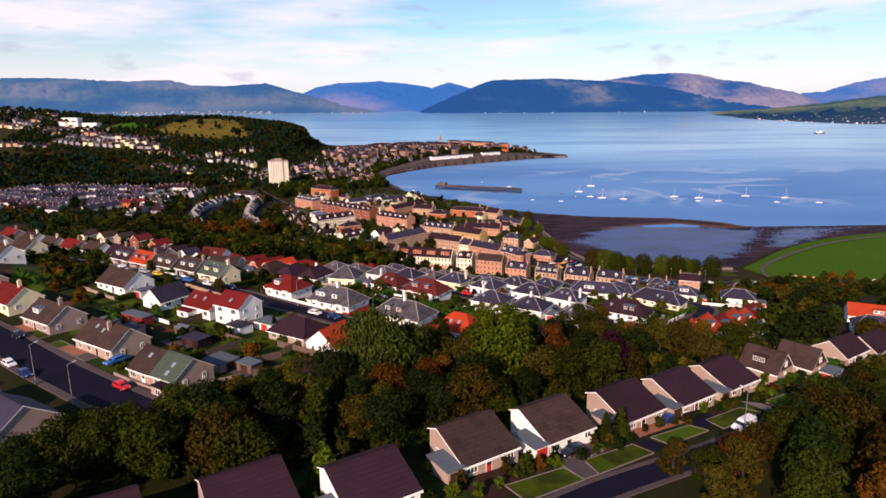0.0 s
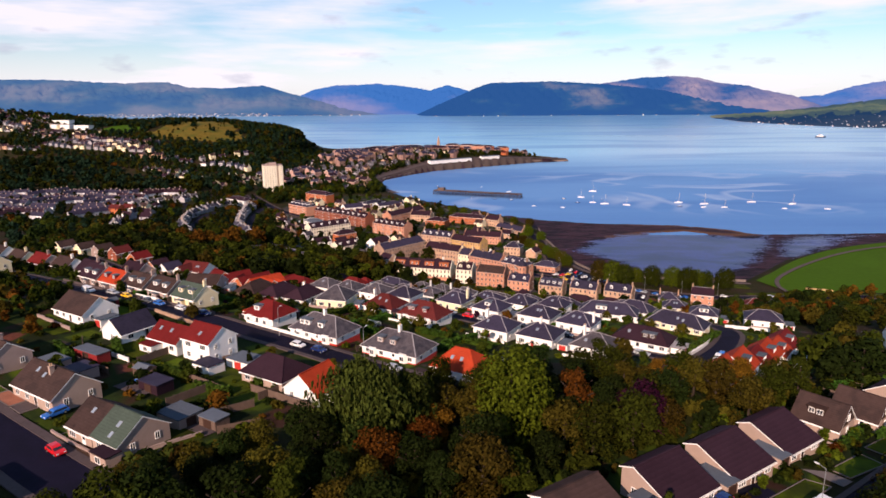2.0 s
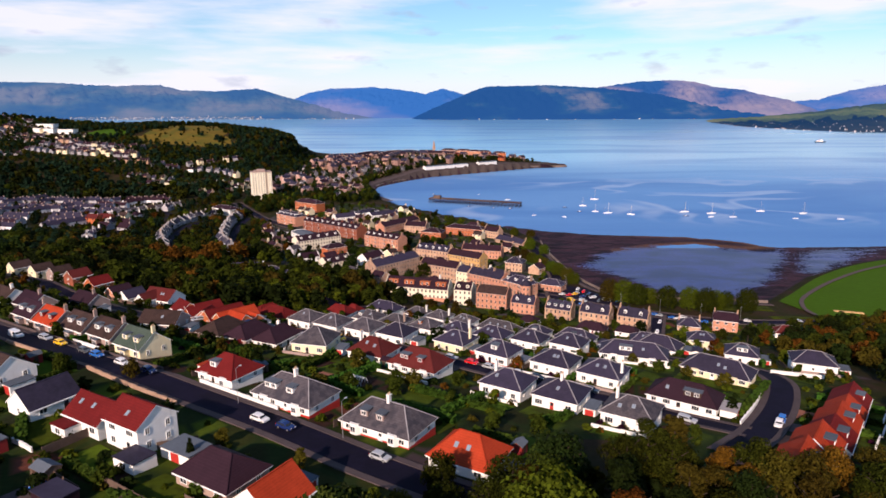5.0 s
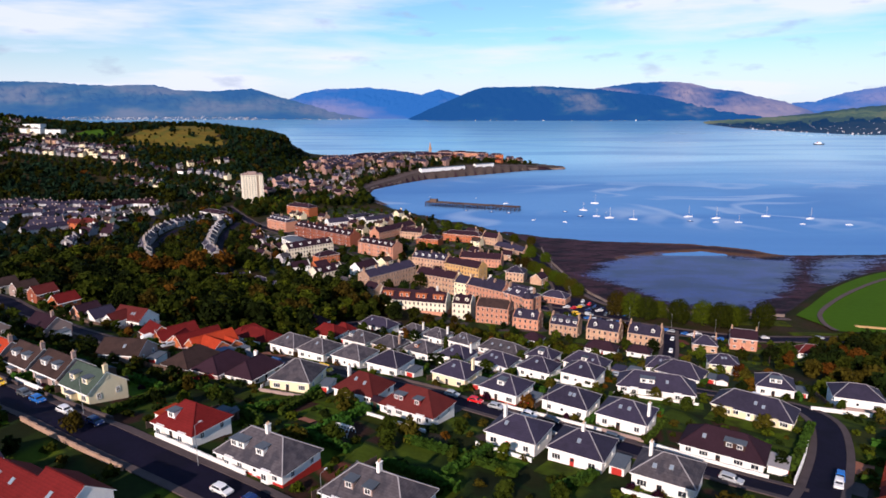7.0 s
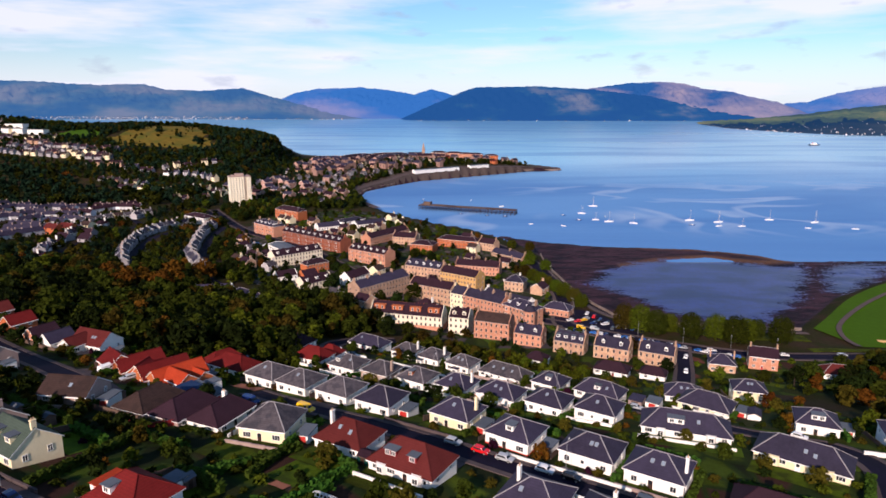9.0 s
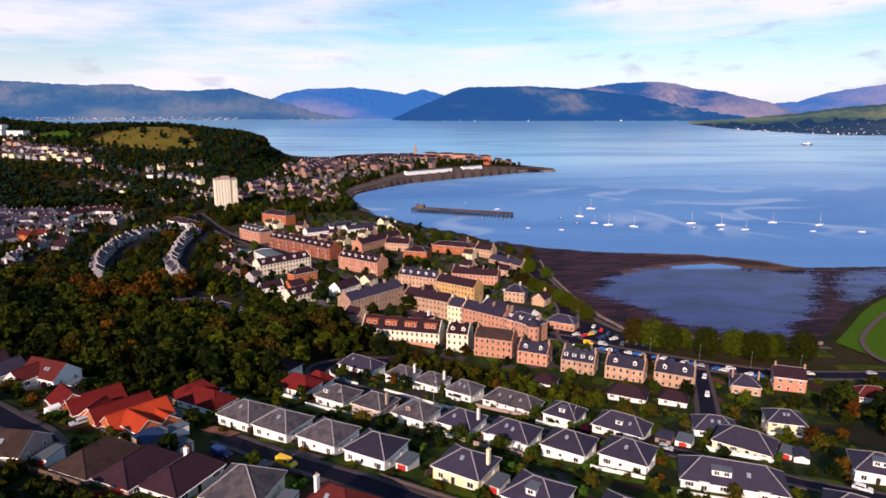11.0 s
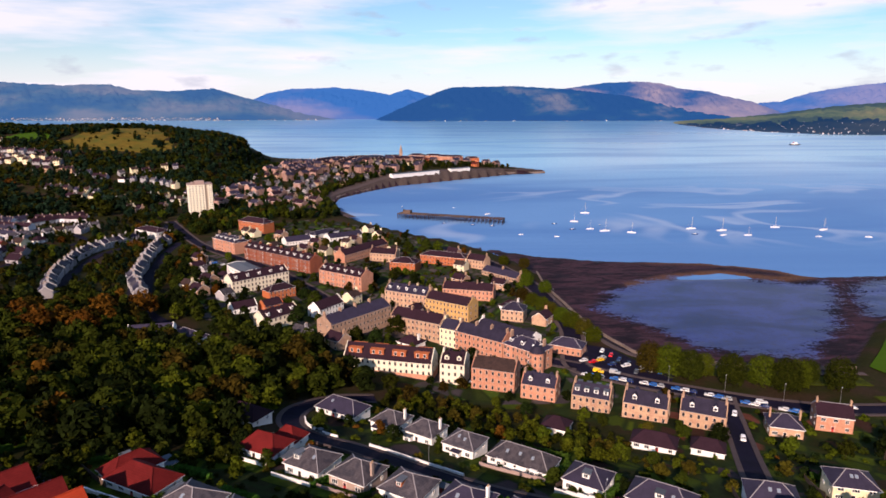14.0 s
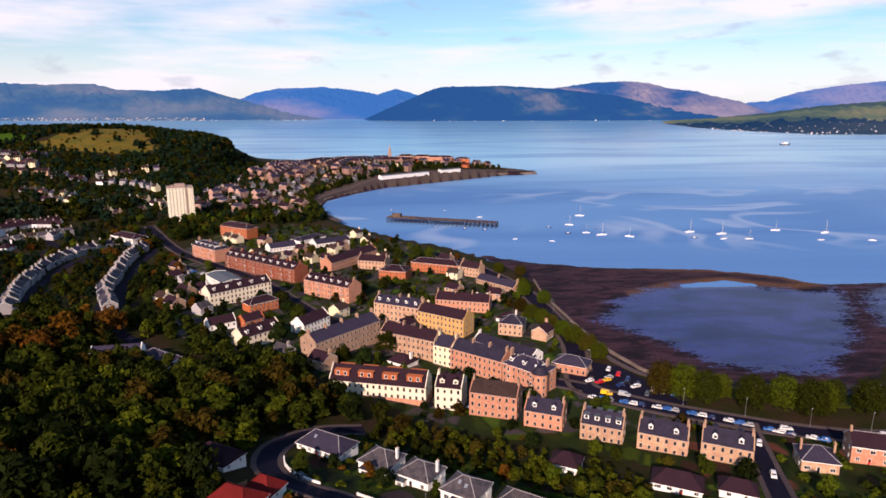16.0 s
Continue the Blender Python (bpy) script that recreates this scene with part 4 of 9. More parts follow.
def house(x, y, rot, w, d, eave=2.7, rise=3.0, ridge=None, wall=None, roof=None, label="", name="bungalow", category="house", dormers=(),
          chimneys=((-0.3, 0.0),), lights=(), storeys=1, bay=False, porch=None, lead=True, door=None, lift=0.0, group="", trimmed=None, foot=-3.4, shift=0.0, rear=0.0):
    """A dwelling: x runs along its ridge. ridge None: gable ends; else the length of a hipped roof's ridge."""
    wall, roof = wall or WHITE, roof or SLATE
    FOOT.append((x, y, rot, w, d))
    rng = random.Random(int(x * 7 + y * 13))
    c, s = math.cos(radians(rot)), math.sin(radians(rot))
    uphill = max(gz(x + d / 2 * s, y - d / 2 * c), gz(x - d / 2 * s, y + d / 2 * c))
    home = thing(name, x, y, 0.4 * gz(x, y) + 0.6 * uphill + 0.1 + lift, rot, label, category, group)
    part("wall", shell(w, d, eave, rise if ridge is None else 0, foot, shift, rear).mesh("wall", wall), home)
    if ridge is None:
        top = part("roof", gable_roof(w, d, eave, rise, shift=shift, back=rear).mesh("roof", roof, FRAME), home)
        part("ridge_cap", caps([((-w / 2 - 0.2, shift * d, eave + rise), (w / 2 + 0.2, shift * d, eave + rise))], 0.28).mesh("ridge_cap", LEAD if lead else roof), top)
        run = w / 2
    else:
        g, base, p, q = hip_roof(w, d, eave, rise, ridge)
        top = part("roof", g.mesh("roof", roof, FRAME), home)
        pairs = [(base[0], p), (base[3], p), (base[1], q), (base[2], q)] + ([(p, q)] if ridge > 0.3 else [])
        part("ridge_cap", caps(pairs, 0.20 if lead else 0.2).mesh("ridge_cap", LEAD if lead else roof), top)
        run = ridge / 2 + 0.4
    if trimmed:
        part("plinth", shell(w + 0.06, d + 0.06, 0.55, 0, foot).mesh("plinth", trimmed), home)
    storey = (eave - 0.2) / storeys
    doors = door or rng.choice((DARKWOOD, REDPAINT, FRAME, DARKWOOD))
    for s in range(storeys):
        z = s * storey + 0.85
        hh = min(1.35, storey - 1.2)
        for side, span in ((0, w), (1, d), (2, w), (3, d)):
            if side == 2 and (s or y > 110):
                continue
            n = max(1, int(span / 3.4)) if side in (0, 2) else (2 if span > 8 else 1)
            for k in range(n):
                u = (k - (n - 1) / 2) * span / n
                if s == 0 and side in (0, 2) and k == n // 2 and n > 1:
                    part("door", door_mesh(doors), home, wall_spot(side, u - 0.5, w, d, 0.05))
                    continue
                wide = rng.choice((1.3, 1.6, 1.9)) if side in (0, 2) else 0.95
                part("window", window_mesh(min(wide, span / n - 0.4), hh, 2 if wide > 1.7 else 1), home, wall_spot(side, u + rng.uniform(-0.2, 0.2), w, d, z))
    if bay:
        for sx in (-1, 1):
            c = sx * w * 0.28
            plan = ((c - 1.3, -d / 2 + 0.02), (c - 0.75, -d / 2 - 0.8), (c + 0.75, -d / 2 - 0.8), (c + 1.3, -d / 2 + 0.02))
            b = part("bay", Geo().tube([(a, e, foot) for a, e in plan], [(a, e, eave - 0.1) for a, e in plan]).mesh("bay", wall), home)
            part("window", window_mesh(1.3, 1.3, 1), b, pose(c, -d / 2 - 0.8, 0.8))
    for dx, side, *rest in dormers:
        size = rest[0] if rest else 2.2
        add_dormer(home, dx, side, w, d, eave, rise, size, skin=rest[1] if len(rest) > 1 else None, top=rest[2] if len(rest) > 2 else None)
    for cx, cy in chimneys:
        zz = eave + rise * (1 - abs(cy) / (d / 2))
        part("chimney", chimney_mesh(wall if wall in (WHITE, CREAM, HARL, PINK) else SAND, rng.choice((1, 2, 2))), home, pose(cx * w, cy, zz - 0.3, 0, 0, 90))
    tilt = math.degrees(math.atan2(rise, d / 2))
    for lx, side, up in lights:
        yy = side * d / 2 * (1 - up)
        part("rooflight", rooflight_mesh(), home, pose(lx, yy, eave + rise * up + 0.03, -side * tilt, 0, 0))
    if porch:
        px, side, pw, pd, mat = porch
        g = Geo().box(px - pw / 2, px + pw / 2, side * d / 2 - (pd if side < 0 else 0), side * d / 2 + (pd if side > 0 else 0), foot, 2.25)
        pr = part("porch", g.mesh("porch", wall), home)
        g = Geo().box(px - pw / 2 - 0.15, px + pw / 2 + 0.15, side * d / 2 - (pd + 0.15 if side < 0 else 0), side * d / 2 + (pd + 0.15 if side > 0 else 0), 2.25, 2.42)
        part("porch_roof", g.mesh("porch_roof", mat), pr)
        if side < 0:
            part("window", window_mesh(min(pw - 0.5, 1.5), 1.2, 1), pr, pose(px, -d / 2 - pd, 0.75))
    # gutter along the front eave
    g = Geo()
    yy = -(d / 2 + 0.5)
    zg = eave - rise * 0.42 / (d / 2) - 0.1
    g.box(-w / 2 - 0.2, w / 2 + 0.2, yy - 0.06, yy + 0.06, zg - 0.1, zg)
    part("gutter", g.mesh("gutter", FRAME), home)
    return home


def bungalow(x, y, rot, w=10.5, d=9.6, wall=None, roof=None, **more):
    """The plain hipped bungalow of the upper rows."""
    wall, roof = wall or WHITE, roof or SLATE
    words = {WHITE.name: "white rendered", CREAM.name: "cream rendered", PINK.name: "pink roughcast", HARL.name: "grey roughcast"}
    tops = {SLATE.name: "dark slate", GREYSLATE.name: "weathered grey slate", RUSSET.name: "russet tiled", REDTILE.name: "red tiled", PURPLE.name: "purple-brown tiled"}
    more.setdefault("label", "%s bungalow with a %s hipped roof" % (words.get(wall.name, "rendered"), tops.get(roof.name, "tiled")))
    more.setdefault("ridge", max(1.2, w - d + 0.8))
    more.setdefault("rise", 2.8)
    more.setdefault("eave", 3.5)
    more.setdefault("group", "hipped bungalows on the hillside")
    return house(x, y, rot, w, d, wall=wall, roof=roof, **more)


def tenement(x, y, rot, length, depth=11.0, storeys=3, wall=None, roof=None, label="", storey=3.25, rise=3.6, dormers=0, stacks=3, hip=False, name="tenement",
             bays=None, dormer_skin=None, dormer_size=1.5, lift=0.0, step=2.5, group="sandstone tenements by the bay", foot=-3.0, pitched=True, dormer_top=None, base_course=None):
    """A long stone block of flats with rows of windows, chimney stacks and attic dormers."""
    wall, roof = wall or SAND, roof or SLATE
    FOOT.append((x, y, rot, length, depth))
    eave = storeys * storey + 0.3
    home = thing(name, x, y, gz(x, y) + lift, rot, label, "building", group)
    part("wall", shell(length, depth, eave, 0 if hip else rise, foot).mesh("wall", wall), home)
    if hip:
        g, base, p, q = hip_roof(length, depth, eave, rise, max(0.5, length - depth), 0.3)
        top = part("roof", g.mesh("roof", roof, FRAME), home)
        part("ridge_cap", caps([(base[0], p), (base[3], p), (base[1], q), (base[2], q), (p, q)]).mesh("ridge_cap", LEAD), top)
    else:
        top = part("roof", gable_roof(length, depth, eave, rise, 0.25, -0.15).mesh("roof", roof, LEAD), home)
        for sx in (-1, 1):
            g = Geo()
            for sy in (-1, 1):
                g.bar((sx * (length / 2 - 0.15), sy * depth / 2, eave + 0.15), (sx * (length / 2 - 0.15), 0, eave + rise + 0.2), 0.35, 0.3)
            part("skew", g.mesh("skew", wall), top)
    n = max(2, int(length / step))
    g = Geo()
    for s in range(1, storeys):
        g.box(-length / 2 - 0.05, length / 2 + 0.05, -depth / 2 - 0.09, -depth / 2 + 0.02, s * storey - 0.1, s * storey + 0.08)
    part("string_course", g.mesh("string_course", wall), home)
    for s in range(storeys):
        for k in range(n):
            u = (k - (n - 1) / 2) * length / n
            tall = 1.75 if k % 3 != 1 else 1.45
            part("window", window_mesh(1.05, tall, 0, TRIM if wall not in (WHITE, CREAM) else FRAME), home, wall_spot(0, u, length, depth, s * storey + 0.95))
        for side in (1, 3) if y < 540 else ():
            for u in (-2.6, 2.6):
                part("window", window_mesh(0.95, 1.55, 0, TRIM), home, wall_spot(side, u, length, depth, s * storey + 1.0))
    for k in range(dormers):
        u = (k - (dormers - 1) / 2) * length / dormers
        for side in (-1, 1):
            add_dormer(home, u, side, length, depth, eave, rise, dormer_size, 1.6 if dormer_size < 3 else 2.2, dormer_skin or FRAME, dormer_top or (roof if pitched else FELT), 0, pitched)
    if base_course:
        part("base_course", shell(length + 0.1, depth + 0.1, 1.1, 0, foot).mesh("base_course", base_course), home)
    for k in range(stacks):
        u = (k / max(1, stacks - 1) - 0.5) * (length - 1.2)
        part("chimney", chimney_mesh(BROWNSTONE if wall in (ROSE, SAND, YELLOW) else wall, 4, 1.35, 1.8, 0.7), home, pose(u, 0, eave + rise - 0.1, 0, 0, 90))
    if bays:
        for u in bays:
            c = [(u - 1.6, -depth / 2 + 0.05), (u - 0.9, -depth / 2 - 1.0), (u + 0.9, -depth / 2 - 1.0), (u + 1.6, -depth / 2 + 0.05)]
            g = Geo().tube([(a, b, foot) for a, b in c], [(a, b, eave - 0.3) for a, b in c])
            bw = part("bay", g.mesh("bay", wall), home)
            for s in range(storeys):
                part("window", window_mesh(1.3, 1.7, 0), bw, pose(u, -depth / 2 - 1.0, s * storey + 0.95))
    return home


# ---- trees and hedges ----
def leaf_cloud(rng, lobes, count, size, squash=0.8):
    """Leaf clumps scattered over the skins of several lobes."""
    g = Geo()
    total = sum(r * r for *_, r in lobes)
    for cx, cy, cz, r in lobes:
        for _ in range(int(count * r * r / total)):
            a, zz = rng.uniform(0, 6.2832), rng.uniform(-0.75, 1)
            k = math.sqrt(max(0, 1 - zz * zz))
            rr = r * (1.16 - 0.55 * rng.random() ** 1.8)
            p = Vector((cx + rr * k * math.cos(a), cy + rr * k * math.sin(a), cz + rr * zz * squash))
            n = Vector((k * math.cos(a) + rng.uniform(-0.6, 0.6), k * math.sin(a) + rng.uniform(-0.6, 0.6), zz + rng.uniform(-0.3, 0.7))).normalized()
            u = n.orthogonal().normalized()
            v = n.cross(u)
            t = rng.uniform(0, 6.28)
            u, v = u * math.cos(t) + v * math.sin(t), v * math.cos(t) - u * math.sin(t)
            s = size * (0.55 + 1.25 * rng.random() ** 1.7)
            g.face([p - u * s * 0.62, p + v * s * 0.36 - n * s * 0.14, p + u * s * 0.70, p - v * s * 0.34 + n * s * 0.12])
    return g


def trunk_mesh(rng, h, r, lean=0.3):
    g = Geo()
    knots = [(0, 0, 0, r), (rng.uniform(-1, 1) * lean * 0.4, rng.uniform(-1, 1) * lean * 0.4, h * 0.35, r * 0.75), (rng.uniform(-1, 1) * lean, rng.uniform(-1, 1) * lean, h * 0.75, r * 0.4)]
    for (ax, ay, az, ar), (bx, by, bz, br) in zip(knots, knots[1:]):
        g.tube(circle(ax, ay, az - (0.8 if az == 0 else 0), ar, 6), circle(bx, by, bz, br, 6), cap=False)
    for k in range(5):
        a = k * 1.26 + rng.uniform(-0.3, 0.3)
        z0 = h * rng.uniform(0.3, 0.55)
        reach = h * rng.uniform(0.22, 0.34)
        end = (reach * math.cos(a), reach * math.sin(a), z0 + h * rng.uniform(0.15, 0.3))
        g.bar((0, 0, z0), end, r * 0.4, r * 0.4)
    return g


def broadleaf(seed, h, spread, count, size, bottom=0.25):
    rng = random.Random(seed)
    lobes = [(0, 0, h * 0.62, spread * 0.62)]
    for k in range(15):
        a, lift = k * 0.698 * 2 + rng.uniform(-0.4, 0.4), rng.uniform(bottom + 0.12, 0.84)
        out = spread * rng.uniform(0.42, 0.72) * (1.1 - abs(lift - 0.5))
        lobes.append((out * math.cos(a), out * math.sin(a), h * lift, spread * rng.uniform(0.20, 0.40)))
    lobes.append((rng.uniform(-0.3, 0.3), rng.uniform(-0.3, 0.3), h * 0.84, spread * 0.38))
    return leaf_cloud(rng, lobes, count, size), trunk_mesh(rng, h, 0.03 * h)


def conifer(seed, h, spread, count, size):
    rng = random.Random(seed)
    lobes = [(0, 0, h * (0.06 + 0.9 * k / 11), spread * (1 - k / 11.5) ** 0.75 + 0.15) for k in range(12)]
    return leaf_cloud(rng, lobes, count, size, 0.9), trunk_mesh(rng, h, 0.02 * h, 0.05)


def weeping(seed, h, spread, count, size):
    """A rounded crown whose outer shoots hang down in short tassels."""
    rng = random.Random(seed)
    g, t = broadleaf(seed, h, spread, count // 3, size * 1.3, 0.06)
    for k in range(520):
        a, u = rng.uniform(0, 6.28), rng.uniform(-0.55, 1.0)
        r = spread * math.sqrt(max(0.02, 1 - u * u)) * rng.uniform(0.72, 1.02) * (1 + 0.16 * math.sin(3 * a + 5 * u) + 0.10 * math.sin(7 * a - 4 * u))
        x, y, top = r * math.cos(a), r * math.sin(a), h * (0.55 + 0.44 * u * (1 + 0.08 * math.sin(5 * a)))
        drop = h * rng.uniform(0.06, 0.20)
        n = int(count / 800)
        for q in range(n):
            z = top - drop * q / n
            w = size * rng.uniform(0.3, 0.6)
            b = a + rng.uniform(-1.2, 1.2)
            px, py = x + rng.uniform(-0.25, 0.25), y + rng.uniform(-0.25, 0.25)
            g.face([(px - w * math.sin(b), py + w * math.cos(b), z), (px + w * math.sin(b), py - w * math.cos(b), z + 0.1),
                    (px + w * math.sin(b) * 0.6, py - w * math.cos(b) * 0.6, z - size * 1.5), (px - w * math.sin(b) * 0.6, py + w * math.cos(b) * 0.6, z - size * 1.4)])
    return g, t


TREE_KIT = {}


def tree_meshes(kind, variant, fine=True):
    key = (kind, variant, fine)
    if key not in TREE_KIT:
        if not fine and kind in ("round", "tall"):
            g, t = broadleaf(20 + variant, 10.0, 4.6, 950, 0.80, 0.06) if kind == "round" else broadleaf(80 + variant, 11.0, 3.3, 800, 0.85, 0.05)
        elif kind == "egg":
            rng = random.Random(91)
            lobes = [(0, 0, 5.2, 4.3), (0, 0, 8.0, 2.6), (0, 0, 3.0, 3.6)]
            for k in range(26):
                a, z = k * 2.4, 1.4 + 7.4 * k / 25
                w = 3.9 * math.sqrt(max(0.05, 1 - ((z - 4.6) / 5.4) ** 2))
                lobes.append((w * math.cos(a), w * math.sin(a), z, 1.15))
            g, t = leaf_cloud(rng, lobes, 6500, 0.34, 1.05), trunk_mesh(rng, 10.0, 0.3)
        elif kind == "cone":
            g, t = conifer(40 + variant, 8.0, 1.5 + 0.3 * variant, 1500, 0.46)
        elif kind == "weep":
            g, t = weeping(60 + variant, 11.0, 5.2, 9000, 0.24)
        elif kind == "tall":
            g, t = broadleaf(80 + variant, 11.0, 3.3, 3000, 0.36, 0.02)
        else:
            g, t = broadleaf(20 + variant, 10.0, 4.6, 3700, 0.35, 0.02)
        TREE_KIT[key] = (g, t)
    return TREE_KIT[key]


TREE_WORDS = {"green": "leafy green tree", "bright": "yellow-green leafy tree", "dark": "dark green leafy tree", "rust": "rust-coloured autumn tree",
              "olive": "olive-brown tree turning in autumn", "purple": "dark purple-leaved tree", "willow": "grey-green weeping tree", "hazed": "haze-blue tree"}
TREE_MADE = {}


def tree(x, y, h, kind="round", tone="green", wide=1.0, where="on the wooded slope", rot=None, z=None):
    rng = random.Random(int(x * 31 + y * 17))
    variant = rng.randrange(4 if kind == "round" else 2)
    fine = y < 165 or kind == "egg"
    key = (kind, variant, tone, fine)
    if key not in TREE_MADE:
        g, t = tree_meshes(kind, variant, fine)
        TREE_MADE[key] = (g.mesh("crown", LEAF[tone]), t.mesh("trunk", BARK))
    crown, trunk = TREE_MADE[key]
    s = h / {"cone": 8.0, "weep": 11.0, "tall": 11.0}.get(kind, 10.0)
    ob = thing("tree", x, y, 0, 0, "%s%s %s" % ("conical " if kind == "cone" else "", TREE_WORDS[tone], where), "tree", "trees " + where)
    ob.matrix_basis = Matrix.Translation((x, y, (gz(x, y) if z is None else z) - 0.1)) @ pose(0, 0, 0, 0, 0, rng.uniform(0, 360) if rot is None else rot) @ Matrix.Diagonal((s * wide, s * wide, s, 1))
    part("trunk", trunk, ob)
    part("crown", crown, ob)
    return ob


def thicket(name, label, spots, tone, rng, kinds=("round", "tall"), lod=0.45, sink=0.08):
    """Many trees joined as one stand: spots of (x, y, height)."""
    vs, fs, off = [], [], 0
    for x, y, h in spots:
        kind = rng.choice(kinds)
        g, _ = tree_meshes(kind, rng.randrange(2), False)
        key = ("arr", id(g), lod)
        if key not in CACHE:
            f = np.array([q for q in g.f if len(q) == 4])
            share = min(1.0, lod * 2.4)
            pick = np.random.RandomState(5).permutation(len(f))[: int(len(f) * share)]
            v = np.array(g.v)[f[pick]]
            mid = v.mean(1, keepdims=True)
            CACHE[key] = mid + (v - mid) * (1.0 / math.sqrt(share)) * 0.95
        quads = CACHE[key]
        s = h / (11.0 if kind == "tall" else 10.0)
        a = rng.uniform(0, 6.28)
        c, sn = math.cos(a), math.sin(a)
        wide = rng.uniform(0.9, 1.25)
        out = np.empty_like(quads)
        out[..., 0] = (quads[..., 0] * c - quads[..., 1] * sn) * s * wide + x
        out[..., 1] = (quads[..., 0] * sn + quads[..., 1] * c) * s * wide + y
        out[..., 2] = quads[..., 2] * s + gz(x, y) - sink * h
        n = len(quads)
        vs.append(out.reshape(-1, 3))
        fs.append(np.arange(off, off + 4 * n).reshape(-1, 4))
        off += 4 * n
    v, f = np.concatenate(vs), np.concatenate(fs)
    me = bpy.data.meshes.new(name)
    me.vertices.add(len(v))
    me.vertices.foreach_set("co", v.ravel())
    me.loops.add(f.size)
    me.loops.foreach_set("vertex_index", f.ravel())
    me.polygons.add(len(f))
    me.polygons.foreach_set("loop_start", np.arange(0, f.size, 4))
    me.update(calc_edges=True)
    me.materials.append(LEAF[tone])
    return tagged(new(name, me), label, "woodland", kind="stuff")


def hedge(ax, ay, bx, by, h=1.5, thick=1.1, label="clipped green garden hedge"):
    """A hedge of leaf clumps along a line, following the ground."""
    rng = random.Random(int(ax * 5 + by * 3))
    length = math.hypot(bx - ax, by - ay)
    cx, cy, z0 = (ax + bx) / 2, (ay + by) / 2, gz((ax + bx) / 2, (ay + by) / 2)
    g = Geo()
    steps = max(2, int(length / 0.9))
    for i in range(steps):
        for _ in range(16):
            t = (i + rng.random()) / steps
            x, y = ax + (bx - ax) * t, ay + (by - ay) * t
            z = gz(x, y) - z0
            nx, ny = (by - ay) / length, -(bx - ax) / length
            u, k = rng.uniform(-0.5, 0.5) * thick, rng.random()
            p = Vector((x - cx + nx * u, y - cy + ny * u, z + (h if k > 0.5 else h * rng.uniform(0.1, 1)) * rng.uniform(0.9, 1.08)))
            if k <= 0.5:
                p += Vector((nx, ny, 0)) * (0.5 * thick * rng.choice((-1, 1)) - u)
            a = rng.uniform(0, 6.28)
            s = rng.uniform(0.3, 0.55)
            d1, d2 = Vector((math.cos(a), math.sin(a), rng.uniform(-0.6, 0.6))) * s, Vector((-math.sin(a), math.cos(a), rng.uniform(-0.8, 0.8))) * s
            g.face([p - d1, p - d2, p + d1, p + d2])
    g.tube([(ax - cx - nx * thick * 0.4, ay - cy - ny * thick * 0.4, gz(ax, ay) - z0 - 0.3), (ax - cx + nx * thick * 0.4, ay - cy + ny * thick * 0.4, gz(ax, ay) - z0 - 0.3),
            (ax - cx + nx * thick * 0.4, ay - cy + ny * thick * 0.4, gz(ax, ay) - z0 + h * 0.9), (ax - cx - nx * thick * 0.4, ay - cy - ny * thick * 0.4, gz(ax, ay) - z0 + h * 0.9)],
           [(bx - cx - nx * thick * 0.4, by - cy - ny * thick * 0.4, gz(bx, by) - z0 - 0.3), (bx - cx + nx * thick * 0.4, by - cy + ny * thick * 0.4, gz(bx, by) - z0 - 0.3),
            (bx - cx + nx * thick * 0.4, by - cy + ny * thick * 0.4, gz(bx, by) - z0 + h * 0.9), (bx - cx - nx * thick * 0.4, by - cy - ny * thick * 0.4, gz(bx, by) - z0 + h * 0.9)])
    ob = new("hedge", g.mesh("hedge", HEDGE))
    ob.location = (cx, cy, z0)
    return tagged(ob, label, "hedge", "garden hedges")


def shrub(x, y, s, tone="green"):
    def make():
        rng = random.Random(7)
        return leaf_cloud(rng, [(0, 0, 0.55, 0.7), (0.4, 0.2, 0.45, 0.5), (-0.35, 0.3, 0.4, 0.5), (0.05, -0.4, 0.4, 0.5), (0.1, 0.1, 0.95, 0.45)], 130, 0.40).mesh("shrub", LEAF[tone])
    me = cached(("shrub", tone), make)
    ob = new("shrub", me)
    rng = random.Random(int(x * 11 + y * 7))
    ob.matrix_basis = Matrix.Translation((x, y, gz(x, y) - 0.05)) @ pose(0, 0, 0, 0, 0, rng.uniform(0, 360)) @ Matrix.Diagonal((s, s, s * rng.uniform(0.8, 1.2), 1))
    words = {"green": "rounded green", "bright": "yellow-green", "dark": "dark evergreen", "rust": "russet", "olive": "olive-brown", "purple": "purple-leaved", "willow": "grey-green"}
    return tagged(ob, "%s garden shrub beside the houses" % words[tone], "shrub", "garden shrubs")


# ---- roads, lawns and walls ----
def smooth_line(pts, step=3.0):
    """A Catmull-Rom line through the points."""
    p = [Vector((*q, 0)) for q in pts]
    p = [2 * p[0] - p[1]] + p + [2 * p[-1] - p[-2]]
    out = []
    for a, b, c, d in zip(p, p[1:], p[2:], p[3:]):
        n = max(2, int((c - b).length / step))
        for i in range(n):
            t = i / n
            out.append(0.5 * (2 * b + (c - a) * t + (2 * a - 5 * b + 4 * c - d) * t * t + (3 * b - a - 3 * c + d) * t ** 3))
    return out + [p[-2]]


